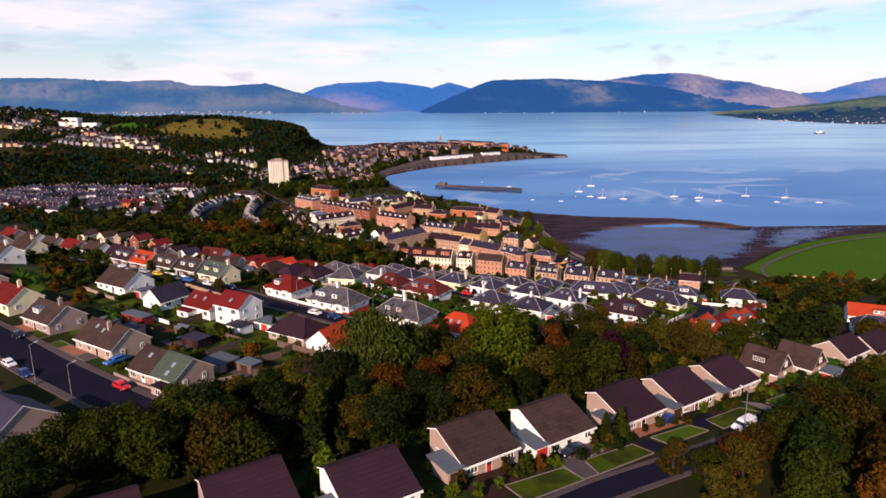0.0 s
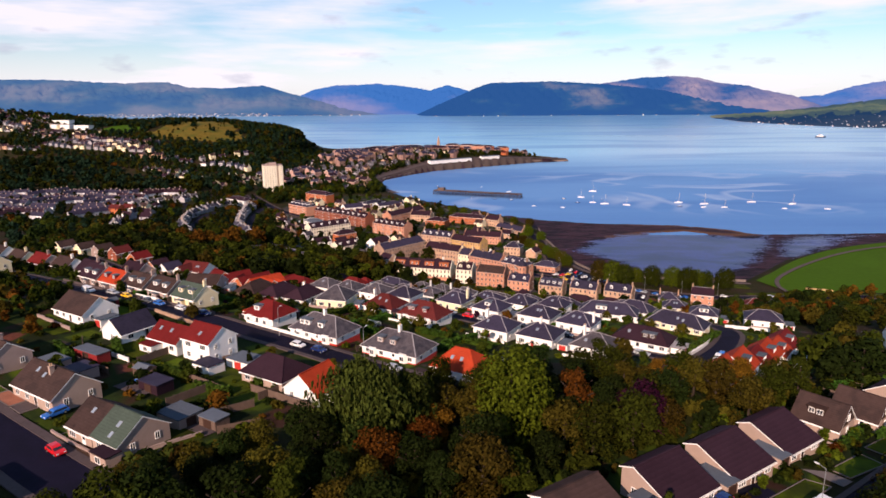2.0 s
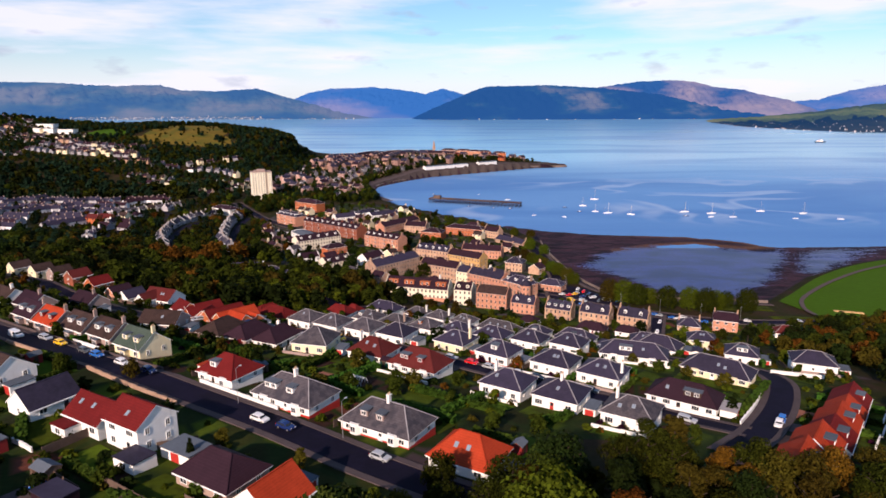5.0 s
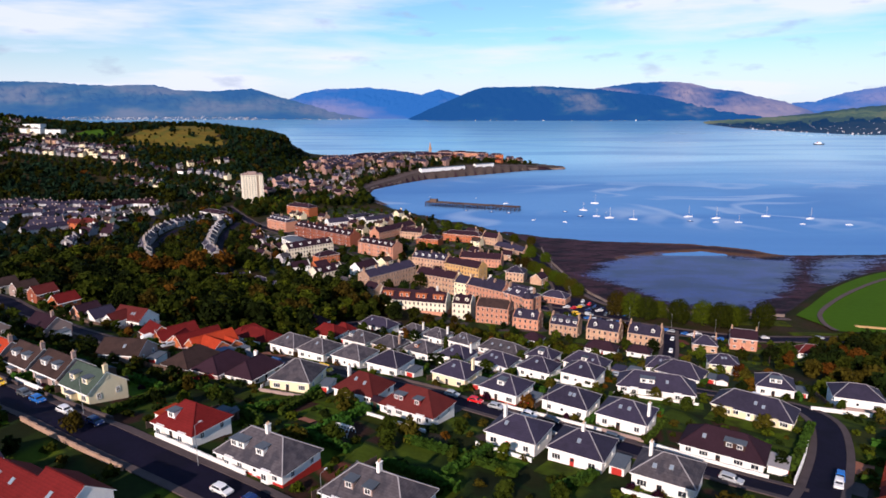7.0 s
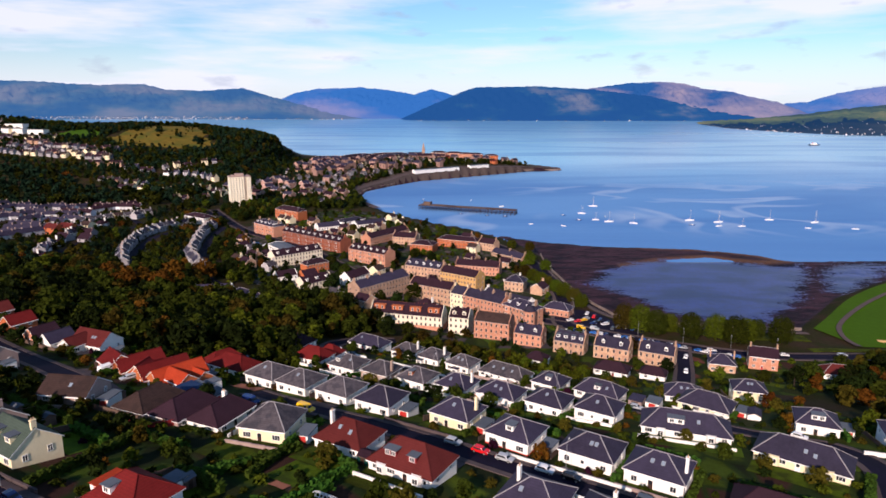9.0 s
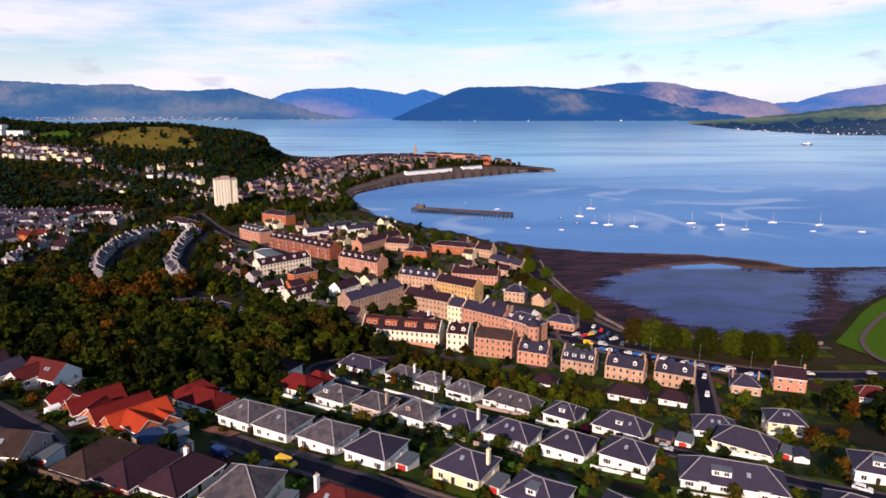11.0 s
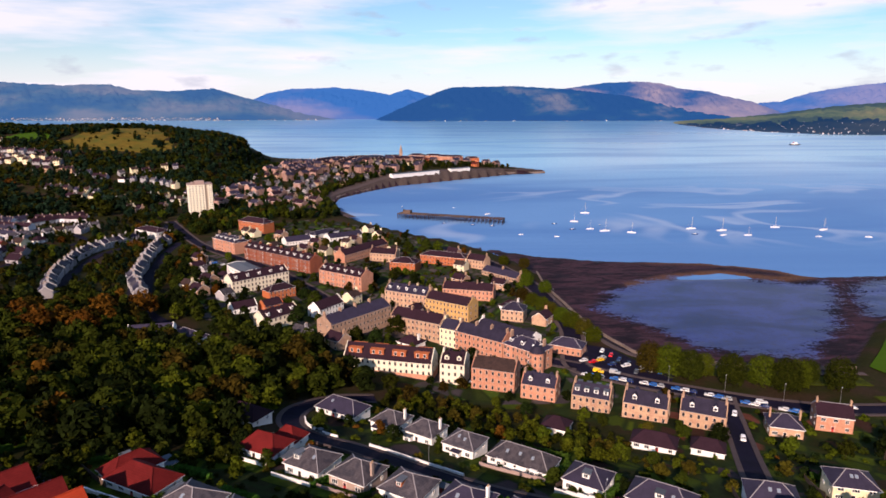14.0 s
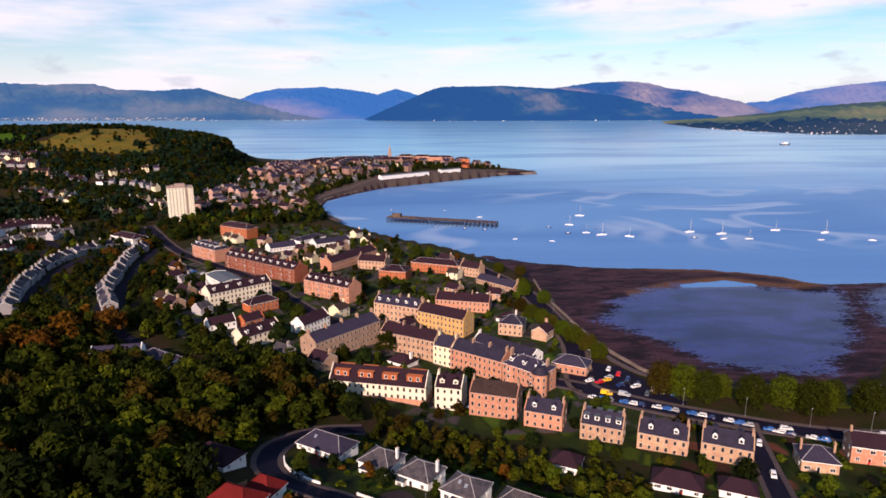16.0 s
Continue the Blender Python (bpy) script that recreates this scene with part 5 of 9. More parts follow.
def ribbon(name, pts, width, mat, label, category, lift=0.16, offset=0.0, thick=0.0, kind="structure", step=3.0):
    line = smooth_line(pts, step)
    g = Geo()
    rows = []
    for i, q in enumerate(line):
        way = (line[min(i + 1, len(line) - 1)] - line[max(i - 1, 0)]).normalized()
        side = Vector((way.y, -way.x, 0))
        rows.append([(q + side * (offset + width * k)) for k in (-0.5, -0.17, 0.17, 0.5)])
    z = [[gz(p.x, p.y) + lift for p in r] for r in rows]
    n = 0
    for i, r in enumerate(rows):
        for p, zz in zip(r, z[i]):
            g.v.append((p.x, p.y, zz))
        g.v += [(r[0].x, r[0].y, z[i][0] - 0.25 - thick), (r[3].x, r[3].y, z[i][3] - 0.25 - thick)]
        if i:
            a, b = 6 * (i - 1), 6 * i
            for k in range(3):
                g.f.append((a + k, b + k, b + k + 1, a + k + 1))
            g.f += [(a + 4, b + 4, b, a), (a + 3, b + 3, b + 5, a + 5)]
            g.m += [0] * 5
    ob = tagged(new(name, g.mesh(name, mat, smooth=False)), label, category, kind=kind)
    return ob


def street(name, pts, width=6.5, walk_w=1.7, label="dark asphalt residential street"):
    ribbon(name, pts, width, ASPHALT, label, "road", 0.16)
    for s in (-1, 1):
        ribbon("pavement", pts, walk_w, PAVING, "grey paved footway with a kerb beside the street", "pavement", 0.28, s * (width / 2 + walk_w / 2))


def garden_wall(pts, h=0.9, mat=None, label="low white rendered garden wall", width=0.25, name="garden_wall"):
    line = smooth_line(pts, 3.0)
    g = Geo()
    c = line[len(line) // 2]
    z0 = gz(c.x, c.y)
    for a, b in zip(line, line[1:]):
        way = (b - a).normalized()
        s = Vector((way.y, -way.x, 0)) * width / 2
        top = max(gz(a.x, a.y), gz(b.x, b.y)) + h
        low = min(gz(a.x, a.y), gz(b.x, b.y)) - 0.4
        r0 = [a - s, a + s, b + s, b - s]
        g.tube([(p.x - c.x, p.y - c.y, low - z0) for p in r0], [(p.x - c.x, p.y - c.y, top - z0) for p in r0])
        g.tube([(p.x - c.x, p.y - c.y, top - z0) for p in (a - s * 1.5, a + s * 1.5, b + s * 1.5, b - s * 1.5)], [(p.x - c.x, p.y - c.y, top - z0 + 0.08) for p in (a - s * 1.5, a + s * 1.5, b + s * 1.5, b - s * 1.5)])
    ob = new(name, g.mesh(name, mat or WHITE))
    ob.location = (c.x, c.y, z0)
    return tagged(ob, label, "wall", "garden walls")


def patch(name, x, y, rot, w, d, mat, label, category="lawn", lift=0.13, kind="structure"):
    """A rectangle laid over the ground, with slightly uneven edges."""
    rng = random.Random(int(x * 3 + y))
    nx, ny = max(2, int(w / 3)), max(2, int(d / 3))
    c, s = math.cos(radians(rot)), math.sin(radians(rot))
    g = Geo()
    for j in range(ny + 1):
        for i in range(nx + 1):
            u, v = (i / nx - 0.5) * w + rng.uniform(-0.12, 0.12), (j / ny - 0.5) * d + rng.uniform(-0.12, 0.12)
            px, py = x + u * c - v * s, y + u * s + v * c
            g.v.append((px, py, gz(px, py) + lift))
    for j in range(ny):
        for i in range(nx):
            a = j * (nx + 1) + i
            g.f.append((a, a + 1, a + nx + 2, a + nx + 1))
            g.m.append(0)
    return tagged(new(name, g.mesh(name, mat)), label, category, kind=kind)


# ---- cars, boats and street furniture ----
def car(x, y, rot, tone, rgb, shape="hatch", where="parked by the kerb", z=None):
    near = y < 300
    key = ("car", tone, shape, near)
    m = Matrix.Translation((x, y, (gz(x, y) if z is None else z) + 0.18)) @ pose(0, 0, 0, 0, 0, rot)
    if key in CACHE:
        return copy_thing(CACHE[key], m)
    L, W = {"hatch": (4.1, 1.75), "estate": (4.6, 1.8), "van": (5.0, 1.95)}[shape]
    home = thing("van" if shape == "van" else "car", 0, 0, 0, 0, "%s %s %s" % (tone, "panel van" if shape == "van" else "hatchback car" if shape == "hatch" else "estate car", where), "vehicle", "vehicles in the streets")
    side = {"hatch": [(-0.5, 0.35), (-0.5, 0.62), (-0.47, 0.80), (-0.22, 0.90), (0.48, 0.92), (0.5, 0.60), (0.49, 0.35)],
            "estate": [(-0.5, 0.35), (-0.5, 0.60), (-0.47, 0.78), (-0.22, 0.88), (0.49, 0.92), (0.5, 0.60), (0.49, 0.35)],
            "van": [(-0.5, 0.40), (-0.5, 0.80), (-0.42, 1.05), (-0.30, 1.20), (0.49, 1.25), (0.5, 0.70), (0.49, 0.40)]}[shape]
    roof = {"hatch": [(-0.24, 0.88), (-0.10, 1.38), (0.06, 1.46), (0.34, 1.42), (0.47, 0.92)],
            "estate": [(-0.24, 0.87), (-0.10, 1.36), (0.06, 1.44), (0.42, 1.42), (0.48, 0.92)],
            "van": [(-0.32, 1.15), (-0.20, 1.80), (-0.12, 1.95), (0.47, 1.97), (0.485, 1.2)]}[shape]

    def slab(prof, half, inset, g, mi=0):
        g.tube([(px * L, -half + inset * (pz > 0.9), pz) for px, pz in prof], [(px * L, half - inset * (pz > 0.9), pz) for px, pz in prof], mi)
    g = Geo()
    slab(side, W / 2, 0.03, g)
    body = part("body", g.mesh("body", paint(tone, rgb)), home)
    bv = body.modifiers.new("round", "BEVEL")
    bv.width, bv.segments, bv.limit_method = 0.06, 2, "ANGLE"
    g = Geo()
    slab(roof, W / 2 - 0.06, 0.10, g)
    cab = part("cabin", g.mesh("cabin", paint(tone, rgb)), home)
    bv = cab.modifiers.new("round", "BEVEL")
    bv.width, bv.segments, bv.limit_method = 0.06, 2, "ANGLE"
    g = Geo()
    (ax, az), (bx, bz) = roof[0], roof[1]
    hw = W / 2 - 0.2
    g.face([(ax * L - 0.03, -hw, az + 0.06), (ax * L - 0.03, hw, az + 0.06), (bx * L - 0.035, hw - 0.02, bz - 0.06), (bx * L - 0.035, -hw + 0.02, bz - 0.06)][::-1])
    (ax, az), (bx, bz) = roof[-1], roof[-2]
    g.face([(ax * L + 0.02, -hw, az + 0.1), (ax * L + 0.02, hw, az + 0.1), (bx * L + 0.03, hw - 0.02, bz - 0.08), (bx * L + 0.03, -hw + 0.02, bz - 0.08)])
    top = roof[2][1] - 0.12
    rear = 0.38 if shape != "van" else -0.02
    for sy in (-1, 1):
        yy = sy * (W / 2 - 0.05)
        q = [(roof[0][0] * L + 0.35, yy, 0.95 if shape != "van" else 1.22), (rear * L, yy, 0.97 if shape != "van" else 1.22), (rear * L - 0.15, yy - sy * 0.06, top), (roof[1][0] * L + 0.12, yy - sy * 0.06, top)]
        g.face(q if sy < 0 else q[::-1])
    part("glazing", g.mesh("glazing", GLASS), cab)
    for sx in (-1, 1):
        for sy in (-1, 1):
            g = Geo()
            wx, wy = sx * L * 0.31, sy * (W / 2 - 0.1)
            ring = [(0.32 * math.cos(k * 0.5236), 0.32 * math.sin(k * 0.5236)) for k in range(12)]
            g.tube([(u, -0.11, v) for u, v in ring], [(u, 0.11, v) for u, v in ring])
            g.tube([(u * 0.62, -0.125, v * 0.62) for u, v in ring], [(u * 0.62, 0.125, v * 0.62) for u, v in ring], 1)
            part("wheel", cached("wheelmesh", lambda: g.mesh("wheel", TYRE, RIM)), home, pose(wx, wy, 0.32))
    for sy in (-1, 1) if near else ():
        part("headlight", cached("headlight", lambda: Geo().box(-0.04, 0.05, -0.18, 0.18, -0.08, 0.08).mesh("headlight", LAMP)), home, pose(-0.5 * L + 0.02, sy * (W / 2 - 0.3), 0.66))
        part("tail_lamp", cached("tail", lambda: Geo().box(-0.05, 0.04, -0.12, 0.12, -0.14, 0.14).mesh("tail_lamp", TAIL)), home, pose(0.5 * L - 0.02, sy * (W / 2 - 0.2), 0.78))
    home.matrix_basis = m
    CACHE[key] = home
    return home


CAR_TONES = (("white", (0.75, 0.75, 0.75)), ("silver", (0.38, 0.40, 0.42)), ("dark_blue", (0.012, 0.03, 0.14)), ("black", (0.012, 0.012, 0.014)), ("red", (0.62, 0.012, 0.012)),
             ("blue", (0.02, 0.13, 0.45)), ("grey", (0.10, 0.11, 0.12)), ("yellow", (0.85, 0.50, 0.01)))


def some_car(x, y, rot, tone, shape="hatch", where="parked by the kerb", z=None):
    rgb = dict(CAR_TONES)[tone]
    return car(x, y, rot, tone.replace("_", " "), rgb, shape, where, z)


def yacht(x, y, rot, s=1.0, mast=True, tone="white"):
    hull_mat = {"white": FRAME, "blue": paint("dark blue", (0.012, 0.03, 0.14)), "cream": CREAM}[tone]
    L = 8.5 * s
    kind = "sailing yacht" if mast else "small motor boat"
    home = thing("sailboat" if mast else "motorboat", x, y, 0, rot, "%s %s moored on calm water" % (tone, kind), "boat", "boats at moorings")
    g = Geo()
    secs = []
    for u, b, z in ((-0.5, 0.02, 1.15), (-0.35, 0.55, 1.02), (-0.1, 0.95, 0.92), (0.2, 1.0, 0.9), (0.5, 0.72, 0.95)):
        b, z = b * 1.35 * s, z * s
        secs.append([(u * L, -b, z), (u * L, -b * 0.9, 0.25 * s), (u * L, -b * 0.45, -0.3 * s), (u * L, b * 0.45, -0.3 * s), (u * L, b * 0.9, 0.25 * s), (u * L, b, z)])
    for a, b in zip(secs, secs[1:]):
        g.tube(a, b, cap=False)
    g.face(secs[-1][::-1])
    part("hull", g.mesh("hull", hull_mat), home)
    g = Geo()
    g.tube([(-0.2 * L, -0.55 * s, 0.9 * s), (0.18 * L, -0.75 * s, 0.9 * s), (0.18 * L, 0.75 * s, 0.9 * s), (-0.2 * L, 0.55 * s, 0.9 * s)],
           [(-0.12 * L, -0.4 * s, 1.45 * s), (0.16 * L, -0.6 * s, 1.5 * s), (0.16 * L, 0.6 * s, 1.5 * s), (-0.12 * L, 0.4 * s, 1.45 * s)])
    cab = part("cabin", g.mesh("cabin", FRAME), home)
    part("glazing", Geo().box(-0.05 * L, 0.12 * L, -0.72 * s, 0.72 * s, 1.08 * s, 1.25 * s).mesh("glazing", GLASS), cab)
    if mast:
        g = Geo().bar((-0.05 * L, 0, 0.9 * s), (-0.05 * L, 0, 10.6 * s), 0.15 * s, 0.15 * s)
        m = part("mast", g.mesh("mast", LAMP), home)
        part("boom", Geo().bar((-0.05 * L, 0, 2.1 * s), (0.36 * L, 0, 2.0 * s), 0.35 * s, 0.35 * s).mesh("boom", paint("blue", (0.02, 0.13, 0.45))), m)
        g = Geo()
        for a, b in (((-0.5 * L, 0, 1.1 * s), (-0.05 * L, 0, 10.5 * s)), ((0.5 * L, 0, 1 * s), (-0.05 * L, 0, 10.5 * s)), ((-0.02 * L, 1.2 * s, 1 * s), (-0.05 * L, 0, 9 * s)), ((-0.02 * L, -1.2 * s, 1 * s), (-0.05 * L, 0, 9 * s))):
            g.bar(a, b, 0.05, 0.05)
        part("rigging", g.mesh("rigging", STEEL), m)
    return home


def lamp_post(x, y, rot, h=8.0):
    def make():
        home = thing("street_lamp", 0, 0, 0, 0, "grey steel street lamp beside the road", "street lamp", "street lamps")
        part("pole", Geo().tube(circle(0, 0, -0.4, 0.075, 6), circle(0, 0, h, 0.045, 6)).bar((0, 0, h), (1.2, 0, h + 0.25), 0.06, 0.06).mesh("pole", STEEL), home)
        part("lantern", Geo().box(1.0, 1.6, -0.12, 0.12, h + 0.17, h + 0.32).mesh("lantern", LAMP), home)
        return home
    if "lamp" not in CACHE:
        CACHE["lamp"] = make()
        CACHE["lamp"].matrix_basis = pose(x, y, gz(x, y) + 0.2, 0, 0, rot)
        return CACHE["lamp"]
    return copy_thing(CACHE["lamp"], pose(x, y, gz(x, y) + 0.2, 0, 0, rot))


def shed(x, y, rot, w=3.0, d=2.4, wall=None, roof=None, label="small timber garden shed", flat=False):
    home = thing("garden_shed", x, y, gz(x, y) + 0.1, rot, label, "shed", "sheds and garages")
    wall, roof = wall or TIMBER, roof or FELT
    part("wall", shell(w, d, 2.1, 0 if flat else 0.7, -1.2).mesh("wall", wall), home)
    if flat:
        part("roof", Geo().box(-w / 2 - 0.15, w / 2 + 0.15, -d / 2 - 0.15, d / 2 + 0.15, 2.1, 2.28).mesh("roof", roof), home)
    else:
        part("roof", gable_roof(w, d, 2.1, 0.7, 0.15, 0.12).mesh("roof", roof, TIMBER), home)
    tone = REDPAINT if wall is WHITE else DARKWOOD
    wide = 0.9 if w < 2.9 else 2.1
    part("door", cached(("shed_door", tone.name, wide), lambda: Geo().box(-wide / 2, wide / 2, -0.06, 0.02, 0, 1.85).mesh("door", tone)), home, pose(0, -d / 2, 0.02))
    return home


# ---- streets ----
UPPER = ((-240, 300), (-190, 272), (-143, 244), (-112, 223), (-81, 204), (-39, 180), (-12, 161), (10, 146))
WESTEND = ((-262, 398), (-190, 345), (-143, 309), (-124, 294.5), (-106, 279.5), (-95, 271), (-86.5, 261.5))
MIDDLE = ((-52, 275), (-35, 262), (-10, 246), (12, 231), (30, 220), (45, 209), (58, 199), (70, 190))
LOWER = ((-18, 404), (-33, 400), (-42, 389), (-45.5, 378), (-44, 365), (-38, 354), (-30, 347.5), (-20, 341.5), (-3, 329), (22, 311), (45, 295), (64, 284), (84, 262), (100, 252))
CROSS = ((58, 174), (71, 188), (78, 197), (88, 210.5), (96, 223), (102, 235), (103, 246), (100, 252))
CORNER = ((-190, 203), (-150, 174), (-105, 143), (-90.7, 132.5), (-76, 122), (-61.5, 111.3), (-50, 103.5))
CLOSE = ((2, 62), (20, 77), (48, 95), (84, 122), (118, 146))
DOWNHILL = ((86, 308), (99, 338), (112, 368), (124, 399), (128, 409))
SHORE = ((520, 420), (400, 402), (260, 392), (185, 391), (150, 398), (111, 417), (90, 431), (76, 446), (80, 470), (86, 500), (86, 545), (80, 600), (60, 660), (30, 715))
HIGH = ((76, 446), (50, 462), (25, 482), (-8, 506), (-45, 540), (-75, 590), (-105, 640), (-150, 690), (-190, 740), (-250, 850))
CRESCENT = ((-196, 512), (-222, 570), (-241, 630), (-250, 688), (-238, 728))
TERRACE = ((-151, 525), (-174, 586), (-190, 642), (-201, 700), (-203, 738))
ESTATE = ((-280, 560), (-300, 640), (-305, 700), (-290, 745), (-330, 790), (-420, 830), (-540, 860))
WOODROAD = ((-250, 850), (-215, 700), (-185, 600), (-165, 540), (-140, 500), (-110, 470), (-85, 455))
street("road_upper", UPPER, 7.5)
street("road_middle", MIDDLE, 6.0)
street("road_west", WESTEND, 6.4)
street("road_lower", LOWER, 6.0)
street("road_cross", CROSS, 6.0)
street("road_corner", CORNER, 8.6)
street("road_close", CLOSE, 4.6, 0.9)
street("road_downhill", DOWNHILL, 5.5)
street("road_shore", SHORE, 9.0, 2.2, "wide dark asphalt coast road")
street("road_high_street", HIGH, 7.0, 2.0, "town street between tenements")
for way in (CRESCENT, TERRACE, ESTATE):
    ribbon("road_estate", way, 6.5, ASPHALT, "dark asphalt street between the terraces", "road")
ribbon("road_wood", WOODROAD, 6.0, ASPHALT, "narrow road through the wood", "road")
ribbon("road_quay", ((-60, 870), (-88, 930), (-104, 985), (-100, 1050), (-64, 1130), (-20, 1200), (75, 1275), (180, 1350), (255, 1368)), 9, PAVING, "pale concrete quay road round the inner bay", "road", 0.5)
patch("car_park", 84, 447, -30, 22, 12, ASPHALT, "asphalt car park beside the coast road", "car park", 0.20)

# the park by the bay
ring = smooth_line(((214, 440), (231, 456), (277, 500), (332, 536), (400, 560), (600, 612), (900, 668)), 6.0)
g = Geo().face([(p.x, p.y - 2, 3.9) for p in ring] + [(900, 420, 3.9), (520, 432, 3.9), (262, 404, 3.9), (222, 410, 3.9)])
tagged(new("park_lawn", g.mesh("park_lawn", PARK)), "wide mown park lawn above the shore", "lawn", kind="structure")
ribbon("park_path", ((220, 408), (222, 425), (236, 447), (280, 486), (334, 521), (402, 545), (600, 596)), 2.6, PAVING, "curving asphalt path along the park's edge", "path", 1.25)
g = Geo()
for k in range(7):
    g.tube([(236 + k * 2.1, 417 - k * 0.7, 3.8), (238 + k * 2.1, 415 - k * 0.7, 3.8), (240 + k * 2, 418 - k * 0.7, 3.8), (237 + k * 2, 420 - k * 0.7, 3.8)],
           [(237 + k * 2.1, 417.2 - k * 0.7, 4.3), (238 + k * 2.1, 416.4 - k * 0.7, 4.5), (239 + k * 2, 418 - k * 0.7, 4.4), (237.6 + k * 2, 418.8 - k * 0.7, 4.2)])
tagged(new("sand_heap", g.mesh("sand_heap", material("pale_sand", (0.52, 0.33, 0.14), 0.95, 0.3, 2, 0.4, 0.4))), "heap of pale sand on the park lawn", "sand heap")
ribbon("promenade", ((206, 430), (172, 430.5), (138, 441), (112, 453), (101, 470), (96, 489)), 3.0, PAVING, "pale paved promenade behind the sea wall", "path", 0.3)
ribbon("verge", ((200, 421), (172, 422), (146, 430), (118, 443)), 9.0, LAWN, "mown grass verge between road and promenade", "lawn", 0.22)
ribbon("verge", ((330, 398), (262, 399), (212, 403), (190, 402)), 5.0, LAWN, "narrow grass verge along the coast road", "lawn", 0.34)
garden_wall(((206, 436), (172, 436.5), (137, 447), (112, 459), (106, 472), (101, 489), (97, 516), (94, 555), (92, 587), (94, 624)), 1.0, STONEWORK, "grey stone sea wall along the bay", 0.6, "sea_wall")

# ---- houses ----
HOMES = []


def home_at(maker, x, y, rot, *a, **k):
    ob = maker(x, y, rot, *a, **k)
    w = k.get("w", a[0] if a else 10.5)
    d = k.get("d", a[1] if len(a) > 1 else 9.6)
    HOMES.append((x, y, rot, w, d))
    return ob


def B(x, y, rot, *a, **k):
    return home_at(bungalow, x, y, rot, *a, **k)


def H(x, y, rot, *a, **k):
    return home_at(house, x, y, rot, *a, **k)


# row below the middle street
B(17, 211, -32, 11.5, 10, lights=((-2, -1, 0.5),))
B(29.5, 204, -32, 11.5, 10, chimneys=((0.0, 0.0),), lights=((0, -1, 0.5),))
B(43.5, 192.5, -32, 11.5, 10, roof=GREYSLATE, lights=((1, -1, 0.5), (-2, -1, 0.4)))
H(63, 210, -34, 17, 9.5, roof=PURPLE, ridge=8.5, rise=3.4, lead=False, chimneys=(), dormers=((2.4, -1, 4.2, DARKWOOD, FELT),), lights=((-4, -1, 0.5),), label="long white bungalow with a dark brown hipped roof and black dormer")
# row above the middle street
B(5, 256.5, -34, 11, 9.8, wall=CREAM, chimneys=((0.46, 0.5),), label="cream bungalow with a blue-black slate hipped roof", lights=((0, -1, 0.6),))
B(18, 243, -36, 11, 9.8, dormers=((0, -1, 2.0),), trimmed=REDPAINT, label="white bungalow with a red painted base and front dormer", chimneys=())
B(34, 235, -34, 12, 10, lights=((0.5, -1, 0.55), (1.6, -1, 0.55)), chimneys=())
B(46, 226.5, -34, 12, 10, lights=((-1, -1, 0.55), (1.2, -1, 0.55)), chimneys=((0.47, -1.0),))
H(84.3, 237.8, -38, 19.5, 9.5, wall=CREAM, roof=SLATE, ridge=11, rise=3.3, lights=((0.5, -1, 0.5), (2.5, -1, 0.4)), bay=True, chimneys=(), label="long cream bungalow with a dark slate hipped roof")
B(106, 267, -25, 10.5, 9.5, dormers=((0, -1, 3.4),), chimneys=(), label="white bungalow with a wide white front dormer")
B(124, 255, -22, 13, 9.5, chimneys=(), label="white bungalow with dark slate hips beside the turning")
H(64.5, 257, -21, 21.5, 9.5, roof=SLATE, ridge=13, rise=3.3, dormers=((-2.5, -1, 4.0),), lights=((3, -1, 0.5),), chimneys=(), bay=True, label="long white bungalow with a box dormer and slate roof")
H(85, 288.6, -38, 15, 9.4, wall=CREAM, roof=SLATE, ridge=6, rise=3.3, chimneys=(), label="cream bungalow with a broad dark slate hipped roof")
shed(96, 280.5, 62, 5.2, 3.6, WHITE, SLATE, "small white gabled outhouse with a slate roof")
shed(70, 293, -34, 4.2, 5.4, WHITE, FELT, "white garage with a pale grey flat roof", True)
shed(65.5, 296, -34, 4.2, 5.4, HARL, SLATE, "dark flat-roofed garage beside the lane", True)
# row above the upper street
H(-6, 224.5, -32, 15, 10, roof=RUSSET, ridge=6, rise=3.8, dormers=((-3, -1, 2.8, REDBOARD), (2.2, -1, 2.0, REDBOARD)), lead=False, bay=True, chimneys=(), label="white bungalow with a russet roof and two dark red dormers")
H(-20, 235, -30, 12, 9.5, roof=RUSSET, ridge=3, rise=3.4, lead=False, chimneys=((-0.35, -0.5),), lights=((-1, -1, 0.6), (2, -1, 0.5)), label="white bungalow with a dark russet hipped roof")
B(-37.8, 239.6, -15, 11, 10.5, wall=CREAM, roof=GREYSLATE, chimneys=(), rise=3.6, lights=((2, 1, 0.5),))
H(-51, 245, 64, 12, 9.2, wall=WHITE, roof=PURPLE, rise=3.0, ridge=6, lead=False, chimneys=((0.24, 1.6),), porch=(-2.6, 1, 3.4, 2.4, PURPLE), label="white bungalow with a brown tiled hipped roof")
H(-60.6, 247.6, 64, 12.5, 9.4, wall=HARL, roof=PURPLE, rise=3.0, ridge=6, lead=False, chimneys=(), label="grey roughcast bungalow with a brown hipped roof")
H(-70, 251, 65, 12.5, 9.6, wall=HARL, roof=BROWN, rise=3.0, ridge=6, lead=False, chimneys=(), label="grey roughcast bungalow with a dull brown hipped roof")
H(-89.5, 254.5, -10, 13, 9, wall=HARL, roof=BROWN, rise=3.0, lead=False, chimneys=(), lights=((1, -1, 0.5),), label="low bungalow with a dark brown gable roof among shrubs")
